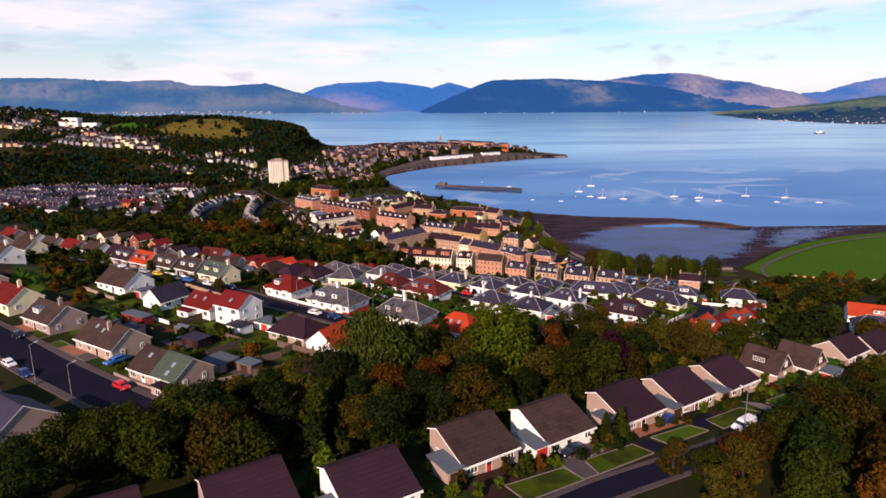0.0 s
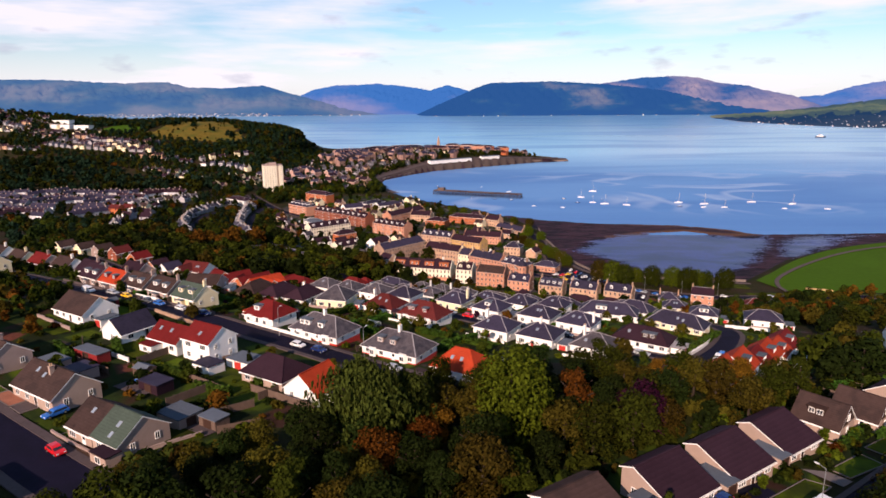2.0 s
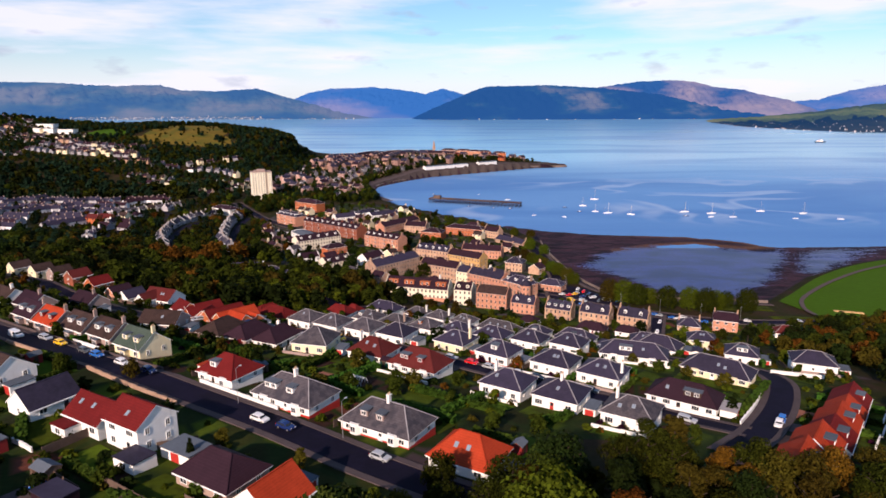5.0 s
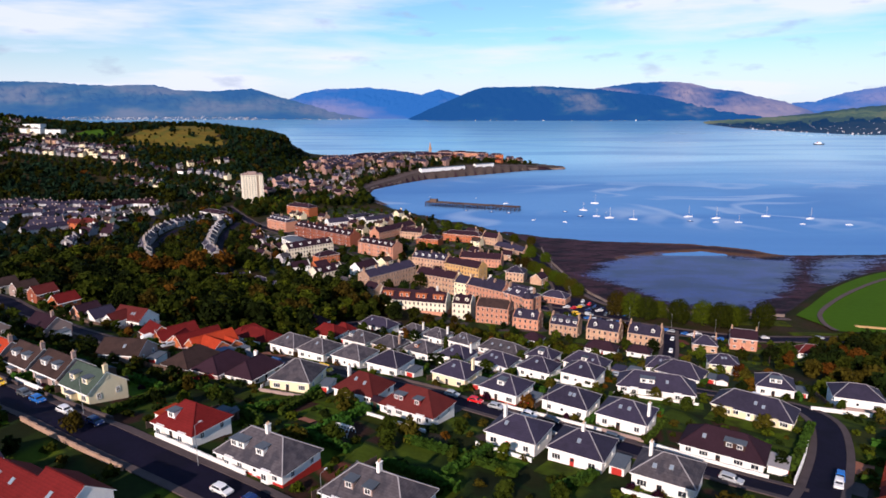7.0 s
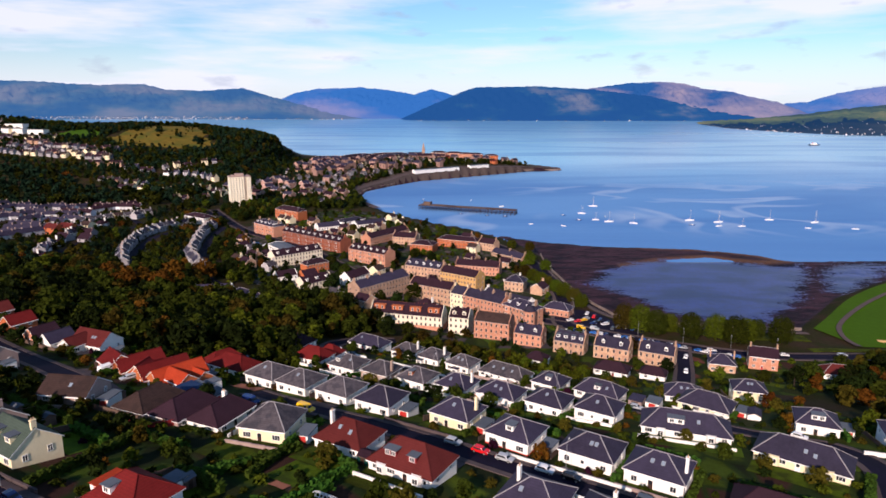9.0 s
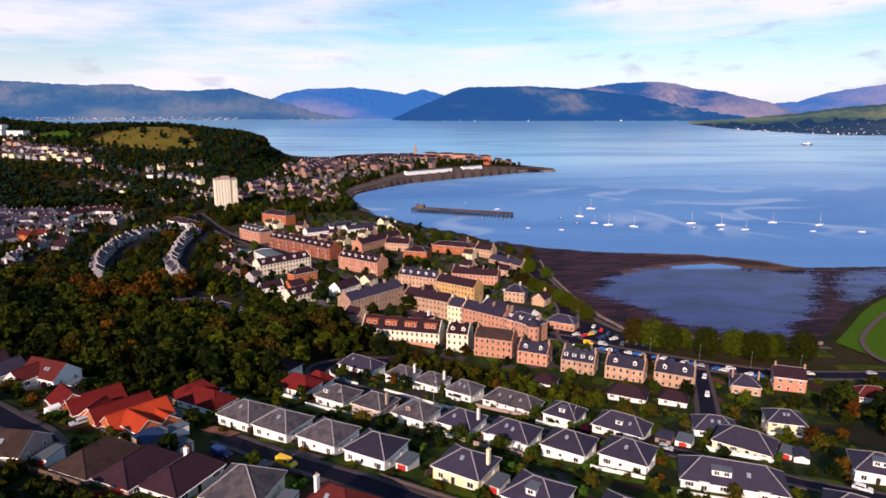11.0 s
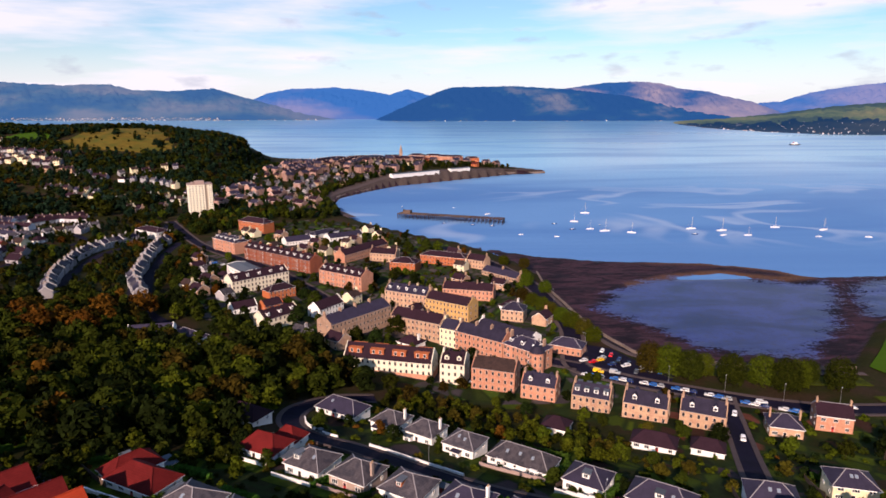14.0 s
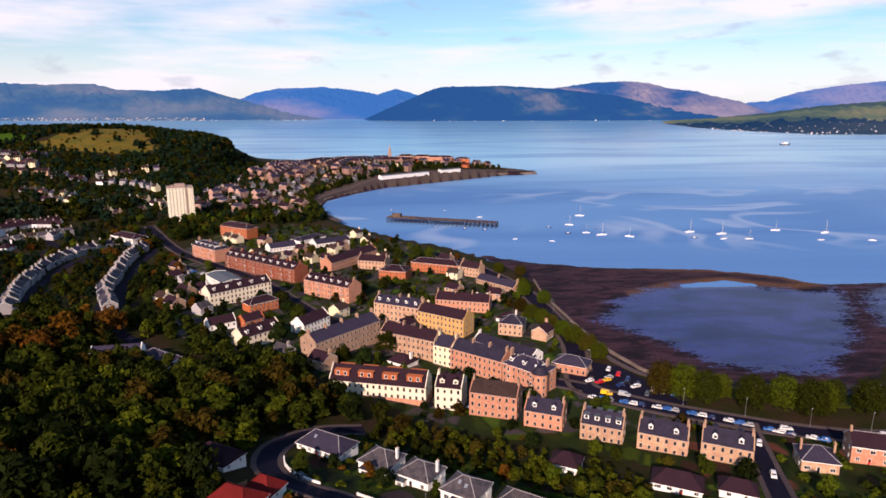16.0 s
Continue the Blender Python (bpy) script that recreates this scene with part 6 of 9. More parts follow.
# long red-roofed building in wings
for wx, wy, wl, wd, wr, tile in ((-80.7, 284.5, 14.5, 8.2, 45, REDTILE), (-74.5, 279.8, 14.5, 8.2, 45, ORANGETILE), (-91, 292, 13.5, 8.4, 45, REDTILE), (-97.5, 291.5, 9, 7.5, -45, REDTILE)):
    H(wx, wy, wr, wl, wd, eave=2.7, wall=BRICK, roof=tile, rise=2.9, lead=False, chimneys=(), name="care_home_wing", label="red brick wing with a steep red tiled roof", category="building", door=REDPAINT)
for wx, wy, wl, wd, wr, tile in ((-72.2, 274.8, 9, 5.4, -38, ORANGETILE), (-69.6, 280.2, 9, 5.4, -38, ORANGETILE), (-87, 285.4, 7, 5, 80, REDTILE)):
    H(wx, wy, wr, wl, wd, eave=2.6, wall=BRICK, roof=tile, rise=2.0, lead=False, chimneys=(), name="care_home_wing", label="short red brick cross wing with a gabled tiled roof", category="building", door=REDPAINT)
shed(-66.5, 267.3, -38, 6.4, 5.0, HARL, BLUEFELT, "flat-roofed garage with a dark blue roof", True)
shed(-59, 265, 48, 3.2, 6.2, WHITE, FELT, "white cabin with a pale grey flat roof", True)
H(-57.5, 364, -32, 13, 8.5, roof=PURPLE, ridge=6, rise=3.0, lead=False, chimneys=(), label="low white bungalow with a dark brown roof under trees")
H(-66, 304, -30, 15, 8.5, roof=REDTILE, ridge=7, rise=3.0, lead=False, chimneys=(), label="white bungalow with a long dark red roof")
H(-72, 312, 45, 12, 8, roof=REDTILE, ridge=5, rise=3.0, lead=False, chimneys=(), label="white bungalow wing with a dark red roof")
H(-45, 333, -28, 12, 9, roof=REDTILE, ridge=5, rise=3.2, lead=False, chimneys=(), label="white bungalow with a bright red hipped roof by the wood")
H(-40, 341, -28, 8, 7, roof=REDTILE, ridge=2, rise=3.0, lead=False, chimneys=(), label="red-roofed extension beside the wood")
# rows on the steeper slope
B(-50.5, 289, -31, 10.8, 9.8, roof=GREYSLATE, chimneys=(), lights=((0, -1, 0.6),))
B(-39.5, 281.5, -31, 10.8, 9.8, roof=GREYSLATE, chimneys=(), lights=((0.5, -1, 0.6),))
B(-27, 274, -31, 10.8, 9.8, roof=GREYSLATE, chimneys=())
B(-15, 265.5, -31, 10.8, 9.8, roof=SLATE, chimneys=())
B(-30.5, 321.5, -32, 10.8, 9.6, roof=GREYSLATE, chimneys=(), lights=((2, -1, 0.6),), dormers=((-2.5, -1, 1.6),))
B(-18.4, 314.5, -34, 10.8, 9.6, roof=GREYSLATE, chimneys=((0.47, -1.0),), wall=PINK)
B(-5.8, 305.8, -34, 10.8, 9.6, roof=GREYSLATE, chimneys=(), dormers=((-0.6, -1, 1.5, BRICK),))
B(7, 297.5, -34, 10.8, 9.6, chimneys=((0.47, 0.6),), lights=((-1, -1, 0.5),))
B(20, 287, -34, 12.5, 9.6, chimneys=(), lights=((-1, -1, 0.6), (1, -1, 0.5)), bay=True)
B(33, 278, -34, 11.2, 9.6, chimneys=(), lights=((0, -1, 0.6),))
B(46, 271.5, -34, 11.2, 9.6, chimneys=(), lights=((0, -1, 0.55),))
H(-28.5, 382, -34, 17, 9.5, roof=SLATE, ridge=9, rise=3.2, chimneys=(), lights=((-3, -1, 0.6),), label="long white bungalow with a blue slate hipped roof")
B(-11, 369, -34, 10.6, 9.4, roof=GREYSLATE, chimneys=((0.47, 0.8),), porch=(-2, -1, 3, 2.2, SLATE))
B(0.3, 359, -36, 10.6, 9.4, roof=GREYSLATE, chimneys=((0.47, 0.8),), porch=(-3, -1, 2.6, 2.0, FELT))
B(12, 348, -36, 10.6, 9.4, roof=GREYSLATE, chimneys=(), lights=((-1, -1, 0.6), (1.2, -1, 0.5)), porch=(0, -1, 3, 2, SLATE))
H(28, 337, -36, 19, 9.2, roof=GREYSLATE, ridge=11, rise=3.2, chimneys=(), lights=((-4, -1, 0.5), (0, -1, 0.55), (4, -1, 0.5)), bay=True, label="long white terrace bungalow with a grey slate roof")
B(42, 319, -36, 10.8, 9.4, chimneys=(), dormers=((0.3, -1, 1.9),), label="white bungalow with a grey slate roof and small front dormer")
H(56, 305, -36, 15, 9.4, roof=SLATE, ridge=7, rise=3.2, chimneys=(), dormers=((0, -1, 2.0),), lights=((3, -1, 0.5),), label="white bungalow with a dark slate roof and white dormer")
H(86, 308, -20, 12, 9.4, roof=SLATE, ridge=4, rise=3.0, chimneys=(), lights=((-1, -1, 0.6), (1, -1, 0.6)), wall=WHITE, label="white bungalow with a dark slate roof beside the lane")
H(113, 316, -18, 11, 9, eave=4.6, storeys=2, roof=SLATE, ridge=3, rise=2.6, wall=CREAM, chimneys=(), lights=((-0.6, -1, 0.6), (0.6, -1, 0.6)), label="cream two-storey house with a blue slate roof")
# little houses behind the tenements
B(47, 373, -30, 9, 7.5, roof=PURPLE, lead=False, rise=2.6, chimneys=(), label="low cream cottage with a dark brown roof")
H(76, 357, -28, 14, 8, roof=PURPLE, ridge=7, rise=2.8, lead=False, chimneys=(), label="low white bungalow with a purple-brown roof")
H(92, 352, -28, 10, 7, roof=PURPLE, ridge=5, rise=2.3, lead=False, chimneys=(), label="low white outbuilding with a brown roof")
H(131, 373, -20, 11, 10, eave=4.2, storeys=1, wall=SAND, roof=SLATE, ridge=2, rise=3.0, chimneys=((-0.45, 0.0), (0.45, 0.0)), label="blond stone villa with a dark slate hipped roof")
H(152, 377, -22, 12, 9.5, eave=6.2, storeys=2, wall=ROSE, roof=PURPLE, rise=3.2, chimneys=((-0.46, 0.0), (0.46, 0.0)), label="two-storey rose sandstone house with a brown roof")
H(176, 360, -20, 12, 9, wall=WHITE, roof=RUSSET, ridge=5, rise=3, chimneys=(), label="white bungalow with a russet roof behind trees")
# upper street, far side
for x, y, roof, skin, words in ((-127, 250, PURPLE, None, "brown"), (-115.5, 241.5, ORANGETILE, REDBOARD, "orange-red"), (-104, 236, BROWN, None, "grey-brown"), (-92.5, 229, BROWN, None, "dull brown"), (-80, 219, GREENTILE, CREAM, "mossy green")):
    H(x, y, -33, 11.4, 9, eave=3.1, rise=3.5, wall=CREAM if roof is GREENTILE else HARL, roof=roof, lead=False, dormers=((-2.6, -1, 2.1, skin), (2.4, -1, 2.1, skin)), chimneys=((0.48, 0.0),), porch=(0, -1, 2.4, 1.4, FELT), label="chalet house with a %s tiled roof and two dormers" % words)
H(-51, 201, -31, 11.5, 9.5, roof=REDTILE, ridge=3, rise=3.5, lead=False, dormers=((-1.8, -1, 2.0),), chimneys=(), bay=True, label="white bungalow with a red hipped roof and front dormer")
shed(-57.5, 206.8, -31, 4.4, 5.0, WHITE, ORANGETILE, "white lean-to with an orange flat roof", True)
shed(-48, 209, -31, 3.4, 4.2, WHITE, FELT, "white back extension with a grey flat roof", True)
H(-33, 190, -31, 16.5, 10, roof=GREYSLATE, ridge=8, rise=3.6, dormers=((-4, -1, 3.4), (1.6, -1, 1.8)), chimneys=((0.02, 0.0),), bay=True, trimmed=REDPAINT, label="pair of white bungalows under one grey slate roof")
H(-11.5, 177.5, -31, 16.5, 10, roof=GREYSLATE, ridge=8, rise=3.6, dormers=((-3.4, -1, 1.8, HARL), (0.5, -1, 1.8, HARL)), chimneys=((0.02, 0.0),), bay=True, trimmed=REDPAINT, label="pair of white bungalows with bay windows and grey slates")
H(4.5, 163.5, -31, 12, 9.5, roof=ORANGETILE, ridge=4, rise=3.6, lead=False, lights=((-1.5, -1, 0.5), (1, -1, 0.5)), chimneys=(), label="white bungalow with an orange-red hipped roof")
# upper street, near side
H(-56.5, 167, -31, 9.5, 8.2, eave=5.4, rise=2.9, storeys=2, roof=REDTILE, lead=False, chimneys=(), lights=((0, -1, 0.4),), porch=(7, -1, 5.5, 4.5, SLATE), label="tall white gabled house with a red tiled roof")
H(-67, 172.5, -31, 11, 8, eave=3.0, rise=3.0, roof=REDTILE, lead=False, chimneys=(), lights=((-3, -1, 0.6), (1, -1, 0.6)), porch=(-2, -1, 4.5, 3.2, REDTILE), label="low red-roofed wing with a glazed garden room")
H(-81, 178, 59, 10, 8, roof=SLATE, rise=3.2, lead=False, chimneys=(), label="white gabled bungalow with a black roof")
H(-99, 190.5, -31, 14, 10, roof=BROWN, rise=3.6, wall=WHITE, lead=False, chimneys=(), label="white house with a broad grey-brown gable roof")
H(-37, 153, -31, 12, 9, roof=PURPLE, ridge=5, rise=3.2, wall=PINK, lead=False, chimneys=(), label="pink roughcast bungalow with a dark brown hipped roof")
H(-27, 145.5, 59, 9, 9, roof=ORANGETILE, ridge=None, rise=3.6, lead=False, chimneys=(), lights=((1, 1, 0.5), (2.2, 1, 0.5)), porch=(0, -1, 3.6, 2.4, SLATE), label="white house with a bright orange roof and two rooflights")
# corner by the near road
H(-78, 141, -32, 15, 9.5, eave=3.0, rise=3.6, roof=BROWN, wall=PINK, lead=False, lights=((-3, -1, 0.7), (0, -1, 0.6)), chimneys=((0.1, -1.2),), label="long roughcast house with a grey-brown roof and broad gable")
H(-60.5, 126, -32, 7.5, 9.5, eave=2.8, rise=3.3, roof=BROWN, wall=PINK, lead=False, lights=((0, -1, 0.65),), chimneys=(), label="roughcast bungalow half with a grey-brown roof")
H(-54, 122, -32, 7.5, 9.5, eave=2.8, rise=3.3, roof=GREENTILE, wall=PINK, lead=False, lights=((0.5, -1, 0.55), (0.5, -1, 0.2)), chimneys=(), porch=(2.6, -1, 4.4, 2.8, PURPLE), label="roughcast bungalow half with a mossy green roof")
H(-100.5, 156, -32, 13, 9.5, eave=3.0, rise=3.4, roof=BROWN, wall=HARL, lead=False, dormers=((-2, -1, 2.6),), chimneys=((0.3, 0.0),), label="grey roughcast house with a brown roof and dormer")
H(-119, 169, -32, 12, 9.5, eave=3.0, rise=3.4, roof=REDTILE, wall=CREAM, lead=False, chimneys=((0.3, 0.0),), label="cream gabled house with a bright red roof")
H(-137, 181, -32, 13, 9.5, eave=3.0, rise=3.4, roof=BROWN, wall=HARL, lead=False, label="grey roughcast house with a brown gable roof")
H(-72, 96, -32, 11, 11, eave=3.2, rise=3.8, roof=SLATE, wall=HARL, lead=False, chimneys=(), label="grey roughcast house with a black slate gable roof")
H(-86, 103, -32, 12, 10, eave=3.0, rise=3.4, roof=RUSSET, wall=HARL, lead=False, label="grey house with a dull red roof")
# row on the close
for i, (x, y, roof, wall, words) in enumerate(((-40, 63, PURPLE, HARL, "dull purple"), (-25, 71.5, PURPLE, HARL, "dark purple"), (-10, 75, PURPLE, WHITE, "dark brown"), (4.5, 88.5, BROWN, PINK, "weathered brown"), (18, 96.5, BROWN, WHITE, "dull brown"),
                                               (33, 106, PURPLE, PINK, "dark purple-brown"), (46, 115, PURPLE, PINK, "purple-brown"), (59.5, 125, PURPLE, PINK, "deep brown"))):
    H(x, y, 33, 10.2, 9.2, eave=2.6, rise=2.8, roof=roof, wall=wall, lead=False, chimneys=(), shift=0.26, rear=0.66, label="split-level bungalow with a %s tiled gable roof" % words)
    shed(x - 6.6 * math.cos(radians(33)) + 1.2, y - 6.6 * math.sin(radians(33)) - 1.8, 33, 2.9, 5.6, wall, FELT, "flat-roofed garage beside a bungalow", True)
for x, y, rot, words in ((73.2, 134.6, -50, "a black box dormer"), (83.6, 139.0, -52, "a dark boarded gable")):
    chalet = H(x, y, rot, 8.6, 7.8, eave=2.8, rise=3.7, roof=BROWN, wall=PINK, lead=False, dormers=((-0.4, -1, 2.9, DARKWOOD, DARKWOOD),) if "box" in words else (), chimneys=(), label="chalet house with a brown roof and %s" % words)
    gable = Geo().face([(4.36, -3.8, 2.8), (4.36, 3.8, 2.8), (4.36, 0, 6.4)]).face([(4.28, -3.8, 2.8), (4.28, 0, 6.4), (4.28, 3.8, 2.8)])
    board = part("gable_board", gable.mesh("gable_board", DARKWOOD), chalet)
    part("window", window_mesh(1.2, 1.3, 1), board, pose(4.37, 0, 3.4, 0, 0, 90))
for x, y in ((101, 152), (114, 160), (127, 168)):
    H(x, y, 33, 11, 9, eave=2.9, rise=3.0, roof=PURPLE, wall=PINK, lead=False, chimneys=(), label="roughcast bungalow with a dark brown gable roof")
# red terrace by the cross street
for i, (x, y) in enumerate(((66, 163.5), (74, 172), (82, 180), (90, 190), (99, 201), (107, 211))):
    H(x, y, 50, 9.5, 8.5, eave=3.0, rise=3.3, roof=ORANGETILE if i % 3 != 2 else REDTILE, wall=WHITE, lead=False, chimneys=(), lift=0.7 * (i % 2), dormers=((0, -1, 2.8, REDTILE, FELT),), label="red-roofed terrace bungalow with a flat grey dormer", group="red terrace by the cross street")
# little gabled houses along the edge of the wood
H(-117.5, 319, -24, 14.5, 9.4, eave=3.2, rise=3.6, roof=RUSSET, wall=WHITE, lead=False, chimneys=(), lights=((1.4, -1, 0.5), (2.6, -1, 0.5)), label="broad white house with a red-brown roof and roof panels")
H(-122.5, 315, 64, 8, 6.4, eave=3.0, rise=2.5, roof=RUSSET, wall=WHITE, lead=False, chimneys=(), name="gabled_wing", label="white gabled front wing with a red-brown roof")
for i, (x, y) in enumerate(((-131, 319.5), (-139, 324.5), (-151, 331), (-166, 342), (-180, 352), (-195, 362), (-212, 372)), 1):
    roof = (PURPLE, SLATE, PURPLE, REDTILE, RUSSET, BROWN, BROWN, BROWN)[i]
    H(x, y, 58, 9, 7.5, eave=4.6 if i > 2 else 3.0, storeys=2 if i > 2 else 1, rise=2.8, roof=roof, wall=(WHITE, WHITE, ROSE, BRICK, REDSTONE, HARL, CREAM, CREAM)[i], lead=False, chimneys=(), label="gabled house beside the wood with a %s roof" % ("red" if roof in (REDTILE, RUSSET) else "blue slate" if roof is SLATE else "brown"), group="gabled houses by the wood")
for i, (x, y) in enumerate(((-140, 270), (-156, 280), (-172, 290), (-188, 300), (-130, 285), (-205, 312), (-222, 322), (-175, 262), (-200, 278), (-158, 222), (-178, 232), (-200, 246), (-172, 200), (-195, 214))):
    H(x, y, -32, 12, 8.8, eave=3.0, rise=3.3, roof=(PURPLE, BROWN, REDTILE, BROWN)[i % 4], wall=(HARL, WHITE, HARL, CREAM)[i % 4], lead=False, chimneys=((0.3, 0.0),), label="hillside house with a %s gable roof" % ("brown", "grey-brown", "red", "brown")[i % 4])

# ---- tenements by the bay ----
tenement(33.4, 425.5, -23, 19, 11, 3, ROSE, BROWN, "plain rose sandstone tenement with a brown roof", stacks=2)
tenement(50.5, 413.5, -26, 14.5, 10, 2, ROSE, SLATE, "rose sandstone villa block with two pitched dormers", dormers=2, stacks=2)
tenement(68.7, 401, -27, 15, 10, 2, SAND, SLATE, "blond sandstone block with a row of attic windows", dormers=4, stacks=2, dormer_size=1.7, pitched=False)
tenement(86.5, 390, -29, 16.5, 10, 2, SAND, SLATE, "blond sandstone block with two white dormers", dormers=2, stacks=2)
tenement(104.4, 380.5, -29, 16, 10, 2, SAND, SLATE, "blond sandstone block with dormers beside the lane", dormers=2, stacks=2)
tenement(16.2, 433.5, -18, 11, 11, 3, IVORY, PURPLE, "cream rendered block of flats with two dormers", stacks=1, dormers=2, dormer_skin=IVORY, dormer_size=2.0)
tenement(-12.3, 441, -17, 41, 11, 2, IVORY, PURPLE, "long white block of flats with orange dormers", storey=3.2, rise=5.0, dormers=4, dormer_skin=BRICK, dormer_top=BRICK, dormer_size=6.2, stacks=0, pitched=False, base_course=ROSE)
tenement(-31.6, 492, 46, 42, 11, 3, BROWNSTONE, SLATE, "brown stone tenement with tall chimney stacks", stacks=5)
tenement(2.9, 492, -34, 31, 11, 3, SAND, PURPLE, "blond sandstone tenement with a brown roof", stacks=4)
tenement(19.4, 480.3, -34, 10, 11, 3, CREAM, SLATE, "cream painted tenement with a slate roof", stacks=2)
tenement(33.9, 468.3, -41, 28, 11, 3, ROSE, SLATE, "rose sandstone tenement with a dark slate roof", stacks=4)
corner = tenement(52.2, 450.5, -48, 20, 12, 3, ROSE, SLATE, "rose sandstone corner tenement with attic dormers", stacks=2, dormers=3, hip=True, bays=(-6, 6))
turret = part("turret", Geo().tube(circle(9.0, -5.0, -3, 3.4, 16), circle(9.0, -5.0, 10.4, 3.4, 16)).mesh("turret", ROSE), corner)
part("turret_roof", Geo().tube(circle(9.0, -5.0, 10.4, 3.7, 16), circle(9.0, -5.0, 13.2, 1.6, 16)).mesh("turret_roof", SLATE), turret)
for level in range(3):
    for turn in (-75, -35, 5, 45):
        a = radians(turn - 70)
        part("window", window_mesh(1.0, 1.75, 0, TRIM), turret, pose(9.0 + 3.4 * math.cos(a), -5.0 + 3.4 * math.sin(a), level * 3.25 + 0.95, 0, 0, turn + 20))
tenement(-2, 543, -30, 29, 11, 3, SAND, SLATE, "blond sandstone tenement with white dormers", stacks=3, dormers=5)
tenement(22.2, 526.4, -38, 30, 11, 3, YELLOW, PURPLE, "yellow stone tenement with a pale gable", stacks=2)
tenement(36.7, 563, -18, 33, 11, 2, ROSE, PURPLE, "rose sandstone terrace with gabled ends", stacks=4)
tenement(-44.4, 588.5, -38, 38, 12, 3, ROSE, PURPLE, "rose sandstone tenement with bay windows", stacks=3, dormers=6, bays=(-14, -5, 5, 14))
tenement(-98.5, 653.5, -41, 78, 12, 3, REDSTONE, PURPLE, "long red sandstone tenement with bay windows", stacks=7, dormers=10, bays=(-34, -24, -14, -4, 6, 16, 26, 35), step=3.0)
tenement(-150.5, 705.5, -45, 34, 13, 3, ROSE, SLATE, "rose sandstone corner tenement with a mansard roof", stacks=3, dormers=5, hip=True, bays=(-12, 0, 12))
tenement(-148, 793, -37, 36, 13, 3, BRICK, PURPLE, "orange brick block of flats", stacks=0, hip=True)
tenement(-100.7, 577, 40, 40, 11, 3, IVORY, PURPLE, "white block of flats with small gables", storey=2.9, stacks=0, dormers=5)
tenement(-82.9, 555.7, 40, 18, 9, 2, BRICK, PURPLE, "small orange brick building with a hipped roof", storey=2.6, stacks=0, hip=True, rise=2.8)
tenement(-72.9, 495, 46, 22, 10, 2, IVORY, PURPLE, "white gabled flats with a brown roof", storey=2.9, stacks=0, dormers=3)
tenement(-49.9, 518.8, 54, 20, 9, 2, WHITE, PURPLE, "white flats with a brown roof behind trees", storey=2.8, stacks=0)
tenement(-95.5, 515.7, 33, 14, 8, 1, WHITE, PURPLE, "low white cottage with a red gable", stacks=0, rise=3)
tenement(-82, 524, 44, 12, 8, 1, BRICK, PURPLE, "low cottage with a red brick gable", stacks=0, rise=3)
tenement(-117.6, 613.8, -55, 30, 14, 2, WHITE, FELT, "white flat-topped shop building", stacks=0, rise=1.0)
tenement(-81.3, 769.3, 47, 30, 13, 1, WHITE, SLATE, "low white shed with a dark roof", stacks=0, hip=True, rise=2.5)
tenement(-60, 755, 30, 34, 14, 1, WHITE, SLATE, "long white hall with a dark roof", stacks=0, rise=3)
tenement(-100, 735, 30, 24, 12, 1, WHITE, SLATE, "white garage building with a gable front", stacks=0, rise=3.5)
tenement(-38.8, 683, 53, 55, 11, 2, ROSE, PURPLE, "long rose brick building with a brown roof", stacks=2)
tenement(-20, 668, -20, 22, 10, 2, SAND, PURPLE, "blond stone house by the bay", stacks=2)
tenement(-3.8, 638.5, -21, 20, 14, 2, BRICK, PURPLE, "square orange brick flats with a hipped roof", stacks=0, hip=True, rise=2.8)
tenement(27.8, 657, -26, 38, 12, 2, BRICK, PURPLE, "orange brick flats near the shore", stacks=0, hip=True, rise=2.8)
tenement(52.2, 642, -38, 16, 9, 2, SAND, PURPLE, "blond stone shore house", stacks=2)
tenement(66.3, 610, -51, 34, 9, 1, SAND, SLATE, "low stone cottages along the shore", stacks=3, rise=3.2)
tenement(58.1, 519, -23, 13, 11, 2, SAND, SLATE, "stone hall with a hipped slate roof", stacks=0, hip=True)
tenement(49.8, 490, -47, 36, 10, 1, WHITE, SLATE, "low shops with slate roofs", stacks=1, rise=3)
tenement(76, 466, -31, 16, 10, 1, ROSE, SLATE, "corner cafe building with a hipped slate roof", stacks=0, hip=True, rise=3, storey=4.2)
tenement(-124, 461, 8, 20, 9, 1, WHITE, SLATE, "low white building with a blue-black slate roof in the wood", stacks=0, rise=3.2)
tenement(-106, 459, -38, 18, 9, 1, WHITE, SLATE, "low hall with dark roofs beside the wood road", stacks=0, hip=True, rise=2.6)
tenement(-236.7, 766, -38, 34, 14, 2, WHITE, PURPLE, "white hall with a brown hipped roof", stacks=0, hip=True, rise=3)


